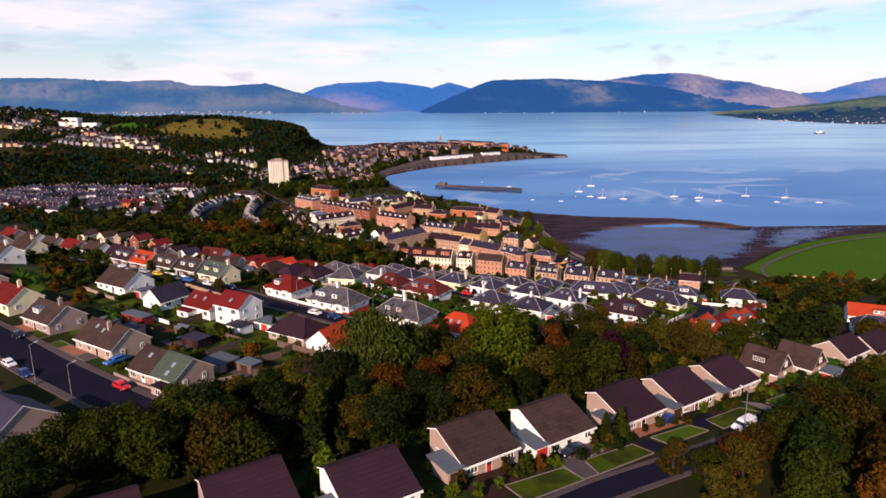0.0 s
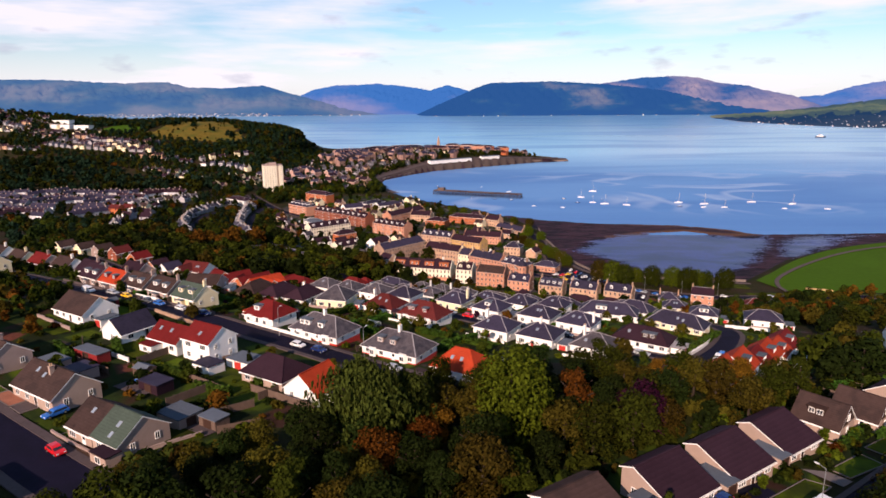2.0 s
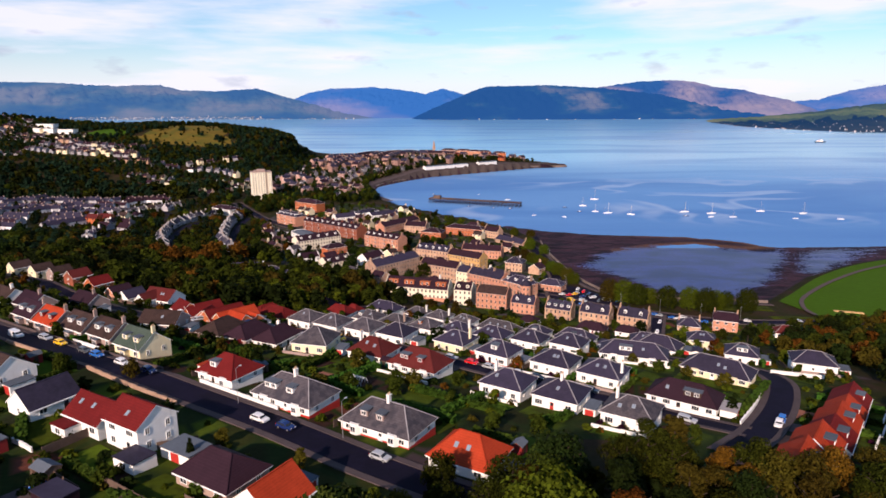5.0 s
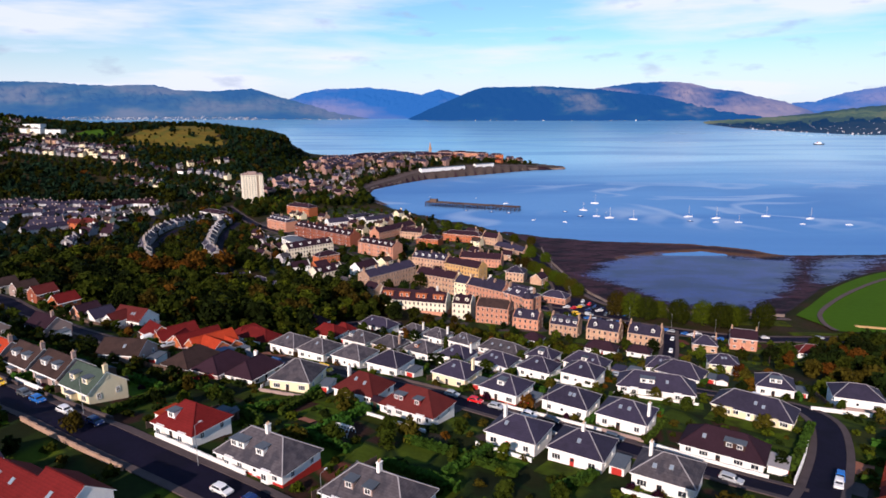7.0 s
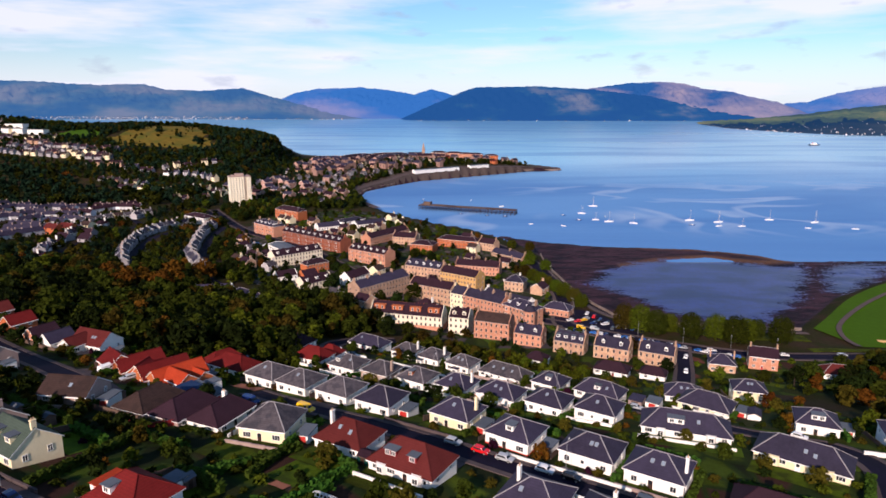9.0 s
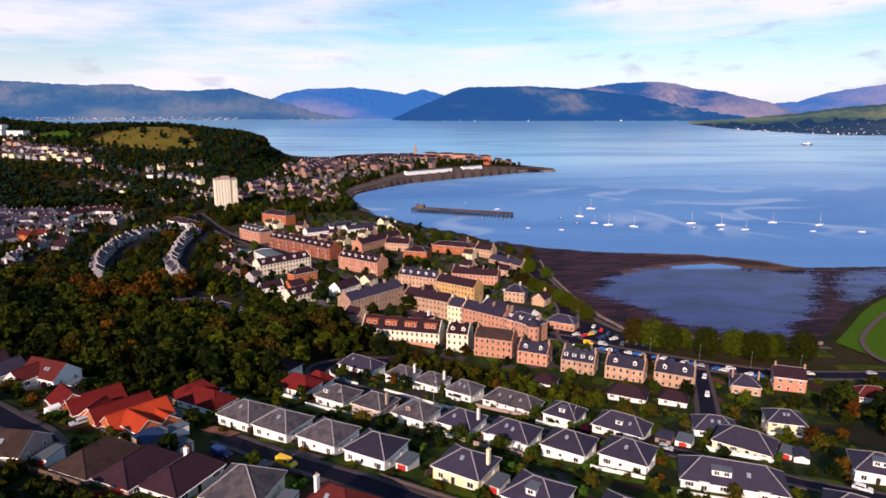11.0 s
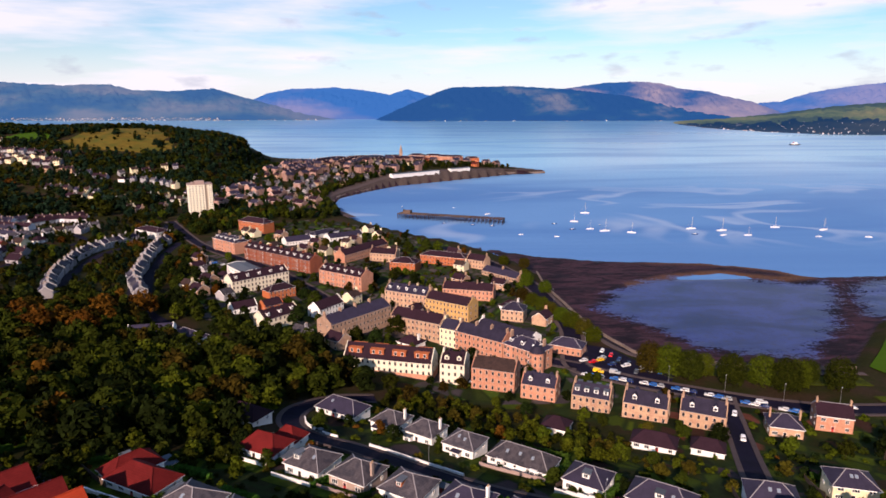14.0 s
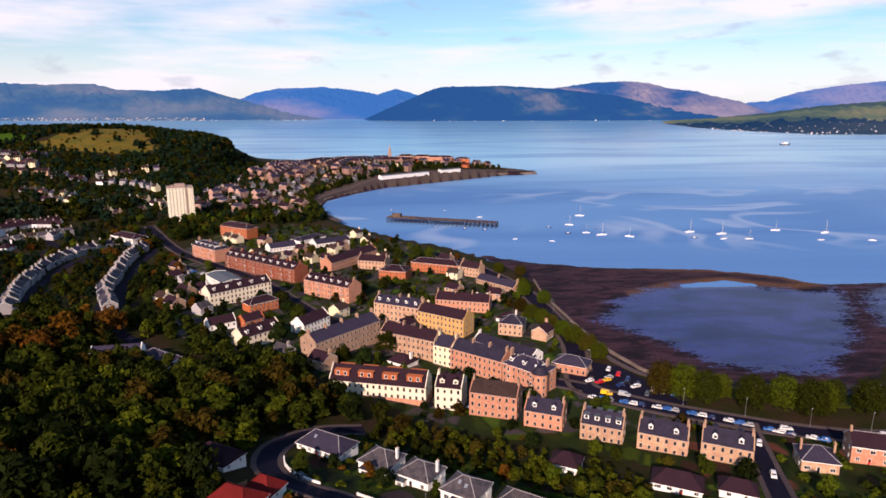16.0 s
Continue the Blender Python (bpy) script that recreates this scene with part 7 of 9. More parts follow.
# ---- tower block ----
def tower_block(x, y, rot):
    home = thing("tower_block", x, y, gz(x, y), rot, "white high-rise block of flats with recessed balconies", "building")
    W, D, storeys = 25.0, 19.0, 13
    top = storeys * 2.6 + 1.4
    g = Geo().box(-W / 2, W * 0.18, -D / 2, D / 2, -3, top).box(W * 0.18, W * 0.30, -D / 2 + 1.6, D / 2 - 1.6, -3, top).box(W * 0.30, W / 2, -D / 2, D / 2, -3, top - 0.5)
    part("wall", g.mesh("wall", IVORY), home)
    g = Geo().box(-W / 2 - 0.2, W / 2 + 0.2, -D / 2 - 0.2, D / 2 + 0.2, top, top + 0.6).box(-5, 5, -4, 4, top + 0.6, top + 3.4).box(-9, -6, -2, 3, top + 0.6, top + 2.2)
    part("roof", g.mesh("roof", HARL), home)
    for s in range(storeys):
        z = s * 2.6 + 1.7
        for u in (-10.6, -7.6, -4.2, -0.8, 2.4, 9.4, 11.4):
            part("window", window_mesh(1.5 if u < 5 else 1.1, 1.25, 0), home, wall_spot(0, u, W, D, z))
        for u in (-7, -3.5, 0, 3.5, 7):
            part("window", window_mesh(1.4, 1.25, 0), home, wall_spot(1, u, W, D, z))
            if s % 2:
                part("window", window_mesh(1.4, 1.25, 0), home, wall_spot(3, u, W, D, z))
        part("balcony", cached("balcony", lambda: Geo().box(-1.5, 1.5, -1.5, 0, -0.1, 0.1).box(-1.5, 1.5, -1.5, -1.4, 0.1, 1.1, 0).mesh("balcony", PINK)), home, pose(W * 0.24, -D / 2 + 1.6, z - 0.8))


tower_block(-229, 889, 22)
patch("lawn", -258, 1108, 12, 44, 84, PARK, "open green lawn behind the tower block", "lawn", 0.25)

# ---- smaller far houses ----
KITS = []


def far_kit(w, d, eave, rise, wall, roof, label, gable=True, chim=True):
    home = thing("house", 0, 0, -500, 0, label, "house", "houses of the lower town")
    part("wall", shell(w, d, eave, rise if gable else 0, -3).mesh("wall", wall), home)
    if gable:
        part("roof", gable_roof(w, d, eave, rise, 0.3, 0.1).mesh("roof", roof, FRAME), home)
    else:
        g, *_ = hip_roof(w, d, eave, rise, max(0.4, w - d))
        part("roof", g.mesh("roof", roof, FRAME), home)
    for s in range(2 if eave > 4 else 1):
        for u in (-w * 0.27, w * 0.27):
            part("window", window_mesh(1.5, 1.4, 0), home, wall_spot(0, u, w, d, 0.9 + s * 2.7))
    if chim:
        part("chimney", chimney_mesh(wall, 3, 1.5, 1.4, 0.7), home, pose(w * 0.45, 0, eave + rise - 0.2, 0, 0, 90))
    return home


FAR = [far_kit(7, 8, 4.7, 3.0, PALE, SLATE, "white terraced house with a dark slate roof"),
       far_kit(8, 8, 4.7, 3.0, PALE, GREYSLATE, "white terraced house with a weathered grey slate roof"),
       far_kit(10, 8.5, 5.4, 3.0, SAND, PURPLE, "stone house with a brown roof"),
       far_kit(11, 9, 2.9, 3.2, WHITE, PURPLE, "white bungalow with a brown hipped roof", False),
       far_kit(14, 10, 8.5, 3.4, FARSTONE, SLATE, "rose sandstone tenement of the far town"),
       far_kit(16, 10, 8.5, 3.4, FARSTONE, PURPLE, "blond sandstone tenement of the far town"),
       far_kit(12, 9, 5.4, 3.0, BRICK, RUSSET, "red brick house with a russet roof"),
       far_kit(9, 8, 5.4, 2.8, CREAM, BROWN, "cream house with a brown roof")]
FIRST = set()
FARSPEC = ((7, 8, 4.4, 3.2, 0, 6), (8, 8, 4.4, 3.2, 0, 12), (10, 8.5, 5.4, 3.0, 2, 7), (11, 9, 2.9, 3.2, 0, 7), (14, 10, 8.5, 3.4, 11, 6), (16, 10, 8.5, 3.4, 11, 7), (12, 9, 5.4, 3.0, 4, 8), (9, 8, 5.4, 2.8, 5, 9),
           (8.2, 8.5, 4.8, 3.4, 13, 6), (8.2, 8.5, 4.8, 3.4, 13, 7), (8.2, 8.5, 4.8, 3.2, 0, 6))
FARMATS = (PALE, HARL, SAND, ROSE, BRICK, CREAM, SLATE, PURPLE, RUSSET, BROWN, GLASS, FARSTONE, GREYSLATE, SHOREWHITE)
CLUSTERS = {}


def cluster_house(name, k, x, y, z, rot, size=1.0):
    """A house in a far cluster that is one mesh."""
    g = CLUSTERS.setdefault(name, Geo())
    w, d, eave, rise, wm, rm = FARSPEC[k]
    if name == "shore_houses":
        wm, rm = 13, 12
    c, s = math.cos(radians(rot)) * size, math.sin(radians(rot)) * size

    def at(u, v, h):
        return (x + u * c - v * s, y + u * s + v * c, z + h * size)
    a, b = w / 2, d / 2
    ring = [(-a, -b), (a, -b), (a, b), (-a, b)]
    for i in range(4):
        (ux, uy), (vx, vy) = ring[i], ring[(i + 1) % 4]
        pts = [at(ux, uy, -3), at(vx, vy, -3), at(vx, vy, eave), at(ux, uy, eave)]
        if i in (1, 3):
            pts.insert(3, at(vx, 0, eave + rise))
        g.face(pts, wm)
    o = 0.35
    for sy in (-1, 1):
        q = [at(-a - o, sy * (b + o), eave - 0.25), at(a + o, sy * (b + o), eave - 0.25), at(a + o, 0, eave + rise + 0.1), at(-a - o, 0, eave + rise + 0.1)]
        g.face(q if sy < 0 else q[::-1], rm)
    for st in range(max(1, int(eave / 2.7))):
        for u in (-w * 0.27, w * 0.27):
            g.face([at(u - 0.7, -b - 0.05, 0.9 + st * 2.7), at(u + 0.7, -b - 0.05, 0.9 + st * 2.7), at(u + 0.7, -b - 0.05, 2.3 + st * 2.7), at(u - 0.7, -b - 0.05, 2.3 + st * 2.7)], 10)
    u0 = w * 0.4
    lo, hi = [at(u0 + i, j, eave + rise - 0.6) for i, j in ((-0.4, -0.7), (0.4, -0.7), (0.4, 0.7), (-0.4, 0.7))], [at(u0 + i, j, eave + rise + 1.3) for i, j in ((-0.4, -0.7), (0.4, -0.7), (0.4, 0.7), (-0.4, 0.7))]
    g.tube(lo, hi, 1)


def far_house(k, x, y, rot, lift=0.0):
    if y > 1120 or x < -400:
        return cluster_house("town_houses" if x > -330 else "estate_houses", k, x, y, gz(x, y) + 0.1 + lift, rot)
    m = pose(x, y, gz(x, y) + 0.1 + lift, 0, 0, rot)
    if k not in FIRST:
        FIRST.add(k)
        FAR[k].matrix_basis = m
        return FAR[k]
    return copy_thing(FAR[k], m)


def terrace(pts, step, kinds, back=0.0, seed=1, gap=0.0):
    rng = random.Random(seed)
    line = smooth_line(pts, step)
    for a, b in zip(line, line[1:]):
        if rng.random() < gap:
            continue
        way = b - a
        m = (a + b) / 2
        rot = math.degrees(math.atan2(way.y, way.x))
        s = Vector((way.y, -way.x, 0)).normalized() * back
        far_house(rng.choice(kinds), m.x + s.x + rng.uniform(-0.8, 0.8), m.y + s.y + rng.uniform(-0.9, 0.9), rot + (180 if abs(rot) > 90 else 0) + (rng.choice((0, 0, 0, 90)) if gap else 0), rng.uniform(-0.5, 0.8))


terrace(((-204, 524), (-232, 582), (-252, 636), (-262, 690), (-250, 740), (-236, 752)), 7.6, (0, 0, 0, 1), seed=2)
terrace(((-158, 536), (-184, 590), (-200, 645), (-212, 700), (-214, 738)), 7.6, (0, 0, 0, 1), seed=3)
terrace(((-262, 520), (-296, 590), (-318, 650), (-330, 720), (-310, 790)), 8.2, (0, 0, 3, 0), seed=4, gap=0.4)
terrace(((-352, 740), (-330, 775), (-302, 806)), 8.5, (1, 7, 1), seed=5)
# the estate: joined slate-roofed rows, stepped up the slope
for i in range(10):
    pick = random.Random(200 + i)
    x, y0 = -572 + pick.uniform(0, 30), 668 + 21 * i
    end = -348 - 6 * abs(i - 5)
    while x < end:
        n = pick.choice((2, 3, 4, 5, 7))
        k = pick.choice((8, 8, 8, 9, 10))
        turn = pick.choice((-24, -16, -8, 4, 14)) if i % 4 else pick.choice((58, 66, -20))
        c, q = math.cos(radians(turn)), math.sin(radians(turn))
        y = y0 + pick.uniform(-4, 4)
        base = gz(x + 4.1 * n * c, y + 4.1 * n * q)
        for m in range(n):
            hx, hy = x + 8.2 * m * c, y + 8.2 * m * q
            cluster_house("estate_houses", k, hx, hy, 0.5 * base + 0.5 * gz(hx, hy) - 0.9, turn)
        x += 8.2 * n * max(c, 0.3) + pick.uniform(9, 24)
for x, y, k in ((-338, 704, 6), (-349, 700, 6), (-326, 716, 7), (-312, 690, 3), (-300, 664, 3), (-322, 668, 3)):
    cluster_house("estate_houses", k, x, y, gz(x, y), -20, 1.15)
# long tenement rows of the far town
for ax, ay, bx, by, k in ((-92, 1264, -40, 1452, 4), (-112, 1258, -62, 1440, 5), (-216, 1332, -168, 1478, 4), (-156, 1296, -108, 1446, 5), (-188, 1180, -150, 1288, 4), (-20, 1342, 36, 1352, 5)):
    n = int(math.hypot(bx - ax, by - ay) / 13.5)
    rot = math.degrees(math.atan2(by - ay, bx - ax))
    for q in range(n):
        t = (q + 0.5) / n
        x, y = ax + (bx - ax) * t, ay + (by - ay) * t
        cluster_house("town_houses", k, x, y, gz(x, y) + 0.2, rot if ax != -112 else rot + 180)
rng = random.Random(77)
TOWN = [(-300, 985), (-120, 985), (-116, 1060), (-78, 1145), (-30, 1212), (70, 1292), (150, 1352), (205, 1400), (120, 1470), (-60, 1480), (-200, 1440), (-245, 1300), (-245, 1120)]
for j in range(26):
    for i in range(30):
        u, v = -340 + i * 19 + rng.uniform(-3, 3), 985 + j * 20 + rng.uniform(-2.5, 2.5)
        x, y = u + (v - 985) * 0.15, v
        if edge_distance(x, y, TOWN) > 5 and rng.random() < (0.66 if j % 3 != 2 else 0.22) and not (x > 30 and y < 1330):
            k = rng.choice((1, 4, 1, 5, 4, 1, 0, 4, 6 if x > -10 else 2, 2, 0, 7))
            far_house(k, x, y, rng.choice((-38, -38, -38, 52)) + rng.uniform(-4, 4))
for x, y, rot, n in ((-330, 1010, -30, 5), (-420, 1000, -20, 6), (-470, 1040, -20, 6), (-520, 1120, -15, 8), (-640, 1170, -10, 10), (-640, 1200, -10, 10), (-760, 1240, -10, 9), (-760, 1270, -10, 9), (-340, 940, -35, 4), (-900, 1300, -10, 9), (-900, 1350, -10, 9), (-1040, 1440, -10, 8), (-820, 1180, -10, 8)):
    for k in range(n):
        far_house(rng.choice((3, 3, 7, 0, 2)), x + k * 15 * math.cos(radians(rot)) + rng.uniform(-3, 3), y + k * 15 * math.sin(radians(rot)) + rng.uniform(-4, 4), rot + rng.uniform(-8, 8))
for pts, n in ((((-705, 1215), (-645, 1186), (-595, 1170), (-515, 1158)), 2), (((-690, 1240), (-640, 1208), (-560, 1186)), 3), (((-720, 1190), (-650, 1166), (-560, 1146), (-500, 1142)), 4), (((-940, 1400), (-860, 1370), (-780, 1330), (-715, 1260)), 5),
               (((-960, 1370), (-880, 1335), (-800, 1295)), 6), (((-1000, 1440), (-900, 1440), (-820, 1400)), 7), (((-860, 1300), (-800, 1265), (-740, 1235)), 8), (((-410, 1104), (-384, 1128), (-336, 1152)), 9), (((-400, 1086), (-344, 1082), (-310, 1060)), 10)):
    terrace(pts, 12.5, (3, 0, 1, 3, 7), 0, n, 0.12)
for x, y, w, s in ((-752, 1312, 46, 2), (-703, 1300, 34, 2), (-765, 1340, 40, 3)):
    tenement(x, y, -14, w, 14, s, WHITE, FELT, "long white school building on the hill", stacks=0, rise=0.6, hip=True, storey=3.6, name="school", group="", step=6)
for x, y, w, m in ((98, 1432, 40, REDSTONE), (58, 1410, 34, ROSE), (134, 1416, 28, BRICK), (26, 1392, 30, FARSTONE), (80, 1392, 26, ROSE)):
    tenement(x, y, -10, w, 14, 4, m, PURPLE, "large red apartment building on the point", stacks=0, hip=True, rise=3, group="apartment buildings on the point", step=4)


def church(x, y, rot):
    home = thing("church", x, y, gz(x, y), rot, "brown stone church with a square tower and spire", "church")
    part("wall", shell(30, 14, 9, 7, -3).mesh("wall", BROWNSTONE), home)
    part("roof", gable_roof(30, 14, 9, 7).mesh("roof", SLATE, LEAD), home)
    g = Geo().box(14.5, 20.5, -3, 3, -3, 20)
    t = part("tower", g.mesh("tower", BROWNSTONE), home)
    part("spire", Geo().tube(circle(17.5, 0, 20, 3.6, 8), circle(17.5, 0, 36, 0.2, 8)).mesh("spire", BROWNSTONE), t)
    for u in (-10, -5, 0, 5, 10):
        part("window", window_mesh(1.6, 4.2, 1), home, wall_spot(0, u, 30, 14, 2.5))


church(-22, 1478, 0)
# white sheds along the quay
for x, y, rot, n in ((18, 1224, 38, 100), (97, 1289, 38, 46)):
    home = thing("quay_shed", x, y, gz(x, y), rot, "long low white shed on the quay", "shed")
    part("wall", shell(n, 8, 4, 1.2, -2).mesh("wall", WHITE), home)
    part("roof", gable_roof(n, 8, 4, 1.2).mesh("roof", FELT, FRAME), home)
g = Geo()
line = smooth_line(((-95, 977), (-92, 1053), (-56, 1124), (-14, 1190), (83, 1264), (190, 1345), (268, 1368)), 6.0)
for a, b in zip(line, line[1:]):
    way = (b - a).normalized()
    s = Vector((way.y, -way.x, 0))
    g.tube([(p.x, p.y, -3) for p in (a - s * 2, a + s * 1, b + s * 1, b - s * 2)], [(p.x, p.y, 3.6) for p in (a - s * 2, a + s * 1, b + s * 1, b - s * 2)])
    g.box(a.x + s.x * 1.6 - 0.25, a.x + s.x * 1.6 + 0.25, a.y + s.y * 1.6 - 0.25, a.y + s.y * 1.6 + 0.25, -3, 3.4)
tagged(new("quay_wall", g.mesh("quay_wall", STONEWORK)), "brown stone and timber quay wall round the inner bay", "quay", kind="structure")

for k, x, y, rot in ((4, -178, 930, -35), (5, -160, 945, -35), (4, -142, 958, -35), (2, -190, 955, 55), (5, -126, 930, -38), (4, -205, 975, -35), (0, -150, 975, -35), (2, -110, 905, -40), (0, -130, 895, -40), (5, -222, 945, -30), (7, -270, 960, -30), (2, -285, 930, -30), (4, -240, 975, -30), (5, -112, 958, -45)):
    far_house(k, x, y, rot)
# houses along the far shores
for b0, b1, n, depth, rise, high, deep in ((-36, -15, 620, 4560, 200, 240, 15), (-18, -7, 170, 4560, 200, 240, 7), (-1.5, 25, 90, 4400, 260, 230, 7)):
    for k in range(n):
        b = radians(b0 + (b1 - b0) * (k + rng.random()) / n)
        back = 4 + deep * rng.random() ** 1.5
        cluster_house("shore_houses", rng.choice((0, 1, 0, 0)), (depth + back) * math.tan(b) - 3, 91 + depth + back, 6 + high * (back / rise) ** 0.72, rng.uniform(-60, 60), 0.28 + 0.6 * rng.random() ** 2)
for k in range(120):
    b = 22.6 + 15.4 * (k + rng.random()) / 120
    u = 0.012 + 0.30 * rng.random() ** 2.2
    near = float(lerp_table(b, SPIT))
    dd = near + (4250 - near) * u
    dist = dd / math.cos(radians(b))
    z = -1 + max(124 + dist * math.tan(radians(float(lerp_table(b, SPIT_TOP)))), 2) * u ** 0.72
    cluster_house("shore_houses", rng.choice((0, 1, 0)), dist * math.sin(radians(b)) - 3, 93 + dd, z, rng.uniform(-30, 30), rng.uniform(0.3, 0.95) if u < 0.05 else rng.uniform(0.2, 0.5))
for name, words in (("town_houses", "crowded stone houses and tenements of the far town"), ("estate_houses", "slate-roofed rows of white houses on the far hillside"), ("shore_houses", "small white houses along the far shores")):
    tagged(new(name, CLUSTERS[name].mesh(name, *FARMATS)), words, "houses", kind="stuff")


# ---- boats, pier ----
for x, y, rot, s, mast, tone in ((184, 850, 160, 1.0, True, "white"), (321, 788, 190, 1.25, True, "white"), (385, 801, 170, 1.1, True, "white"), (427, 784, 200, 1.25, True, "white"), (201, 794, 185, 1.2, True, "white"), (225, 784, 150, 1.0, True, "white"),
                                 (212, 905, 170, 1.2, True, "white"), (294, 800, 185, 1.2, True, "white"), (189, 806, 170, 0.9, True, "white"), (159, 838, 160, 0.7, False, "blue"), (170, 805, 170, 0.8, False, "blue"), (285, 772, 170, 0.75, False, "blue"),
                                 (311, 765, 200, 0.85, False, "white"), (335, 763, 180, 0.9, True, "white"), (400, 752, 170, 0.7, False, "white"), (447, 746, 160, 0.8, False, "white"), (145, 770, 150, 0.6, False, "white"), (112, 782, 20, 0.6, False, "white"),
                                 (95, 905, 30, 0.9, False, "white"), (40, 850, 20, 0.6, False, "blue"), (70, 838, 20, 0.6, False, "blue"), (90, 830, 20, 0.7, False, "blue"), (-5, 965, 80, 0.7, False, "blue"), (60, 960, 60, 0.5, False, "white"), (206, 828, 80, 0.6, False, "blue")):
    yacht(x, y, rot, s, mast, tone)
ferry = thing("ferry", 1281, 2188, 0, 170, "small ferry with a black hull and white upper works", "boat")
part("hull", Geo().tube([(-16, 0, 0), (-9, -4, 0), (15, -4, 0), (16, 0, 0), (15, 4, 0), (-9, 4, 0)], [(-19, 0, 4), (-9, -5, 3), (16, -5, 3), (17, 0, 3), (16, 5, 3), (-9, 5, 3)]).mesh("hull", GLASS), ferry)
part("superstructure", Geo().box(-8, 10, -4, 4, 3, 6).box(-6, 0, -3, 3, 6, 8.5).mesh("superstructure", FRAME), ferry)
part("funnel", Geo().tube(circle(4, 0, 6, 1.2), circle(4, 0, 9.5, 1.0)).mesh("funnel", REDPAINT), ferry)


def old_pier(ax, ay, bx, by):
    length, rot = math.hypot(bx - ax, by - ay), math.degrees(math.atan2(by - ay, bx - ax))
    home = thing("pier", (ax + bx) / 2, (ay + by) / 2, 0, rot, "derelict timber pier standing on dark piles", "pier")
    n = 27
    for k in range(n):
        x = (k / (n - 1) - 0.5) * length
        for yy in (-5.5, 0, 5.5):
            part("post", cached("post", lambda: Geo().tube(circle(0, 0, -4, 0.42, 6), circle(0, 0, 6.2, 0.38, 6)).mesh("post", DARKWOOD)), home, pose(x, yy, 0))
        part("cross_beam", cached("crossbeam", lambda: Geo().box(-0.3, 0.3, -6.5, 6.5, 5.0, 5.6).bar((0, -5.5, 0.5), (0, 0, 5), 0.3, 0.3).bar((0, 5.5, 0.5), (0, 0, 5), 0.3, 0.3).mesh("cross_beam", DARKWOOD)), home, pose(x, 0, 0))
    for yy in (-5.8, -2, 2, 5.8):
        part("beam", cached("pierbeam", lambda: Geo().box(-length / 2, length / 2, -0.3, 0.3, 5.6, 6.1).mesh("beam", DARKWOOD)), home, pose(0, yy, 0))
    part("deck", Geo().box(-length / 2, -length * 0.22, -6, 6, 6.1, 6.4).box(-length * 0.1, length * 0.2, -5, 2, 6.1, 6.35).mesh("deck", TIMBER), home)
    part("hut", shell(9, 6, 3, 1.5, 0).mesh("hut", TIMBER), home, pose(-length * 0.42, 0, 6.4))


old_pier(-8, 888, 104, 842)


# ---- trees ----
def T(x, y, h, kind="round", tone="green", wide=1.0):
    return tree(x, y, h, kind, tone, wide)


T(-14, 121, 17.0, "weep", "willow", 1.0)
T(-7, 127, 13, "weep", "willow", 0.9)
T(12, 127, 17, "egg", "bright", 0.85)
T(36, 128, 12.5, "round", "purple", 0.8)
T(59, 135, 11, "round", "olive", 0.95)
T(25, 133, 13, "tall", "rust", 0.9)
T(-17, 80.5, 7.0, "cone", "bright", 1.3)
T(-20.5, 90, 8.5, "cone", "dark", 1.0)
T(47, 126, 6.5, "cone", "dark", 0.9)
T(27, 96.5, 5.0, "cone", "green", 1.1)
T(29, 97.5, 4.6, "cone", "dark", 1.1)
rng = random.Random(5)
BELT = [(-46, 78), (-45, 95), (-27, 116), (-22, 130), (-20, 132), (-2, 152), (22, 160), (44, 172), (60, 160), (64, 148), (94, 166), (112, 196), (126, 190), (96, 158), (62, 142), (40, 124), (20, 112), (2, 100), (-12, 88), (-30, 78)]
CLEAR = [(63, 210), (66, 163.5), (74, 172), (82, 180), (90, 190), (99, 201), (107, 211), (4.5, 163.5), (43.5, 192.5), (84, 139), (73, 135), (101, 152), (114, 160), (-38, 116), (-44, 110), (-33, 110), (-36, 103)]
placed = [(-14, 121), (-10, 124), (12, 127), (9, 125), (15, 124), (36, 128), (59, 135), (25, 133)]
for _ in range(900):
    x, y = rng.uniform(-48, 128), rng.uniform(76, 198)
    if edge_distance(x, y, BELT) > 1.0 and all(math.hypot(x - a, y - b) > 4.3 for a, b in placed) and all(math.hypot(x - a, y - b) > 8.5 for a, b in CLEAR) and math.hypot(x - 4.5, y - 163.5) > 10:
        placed.append((x, y))
        tone = rng.choice(("green", "olive", "olive", "dark", "dark", "olive", "green", "dark", "rust" if rng.random() < 0.3 else "green"))
        T(x, y, rng.uniform(7.0, 11.5) if x > -14 else rng.uniform(8, 12), rng.choice(("round", "tall", "round")), tone, rng.uniform(0.85, 1.15))
# trees in front of the close
for x, y, h, kind, tone in ((41, 78, 9, "tall", "olive"), (47, 72, 10, "round", "green"), (53, 82, 10.5, "round", "dark"), (59, 88, 10, "round", "green"), (66, 93, 10.5, "round", "olive"), (73, 99, 10, "round", "dark"), (80, 107, 9.5, "tall", "green"),
                            (62, 79, 11, "round", "olive"), (71, 86, 11, "round", "green"), (88, 114, 9, "round", "olive"), (35, 72, 8, "tall", "olive"), (56, 72, 9, "tall", "rust"), (82, 96, 11, "round", "dark"), (96, 122, 9, "round", "green"),
                            (-50, 84, 10, "round", "green"), (-58, 78, 9, "round", "dark"), (-52, 70, 10, "round", "dark"), (-62, 70, 9, "round", "dark"), (-52, 62, 9, "round", "olive")):
    T(x, y, h, kind, tone)
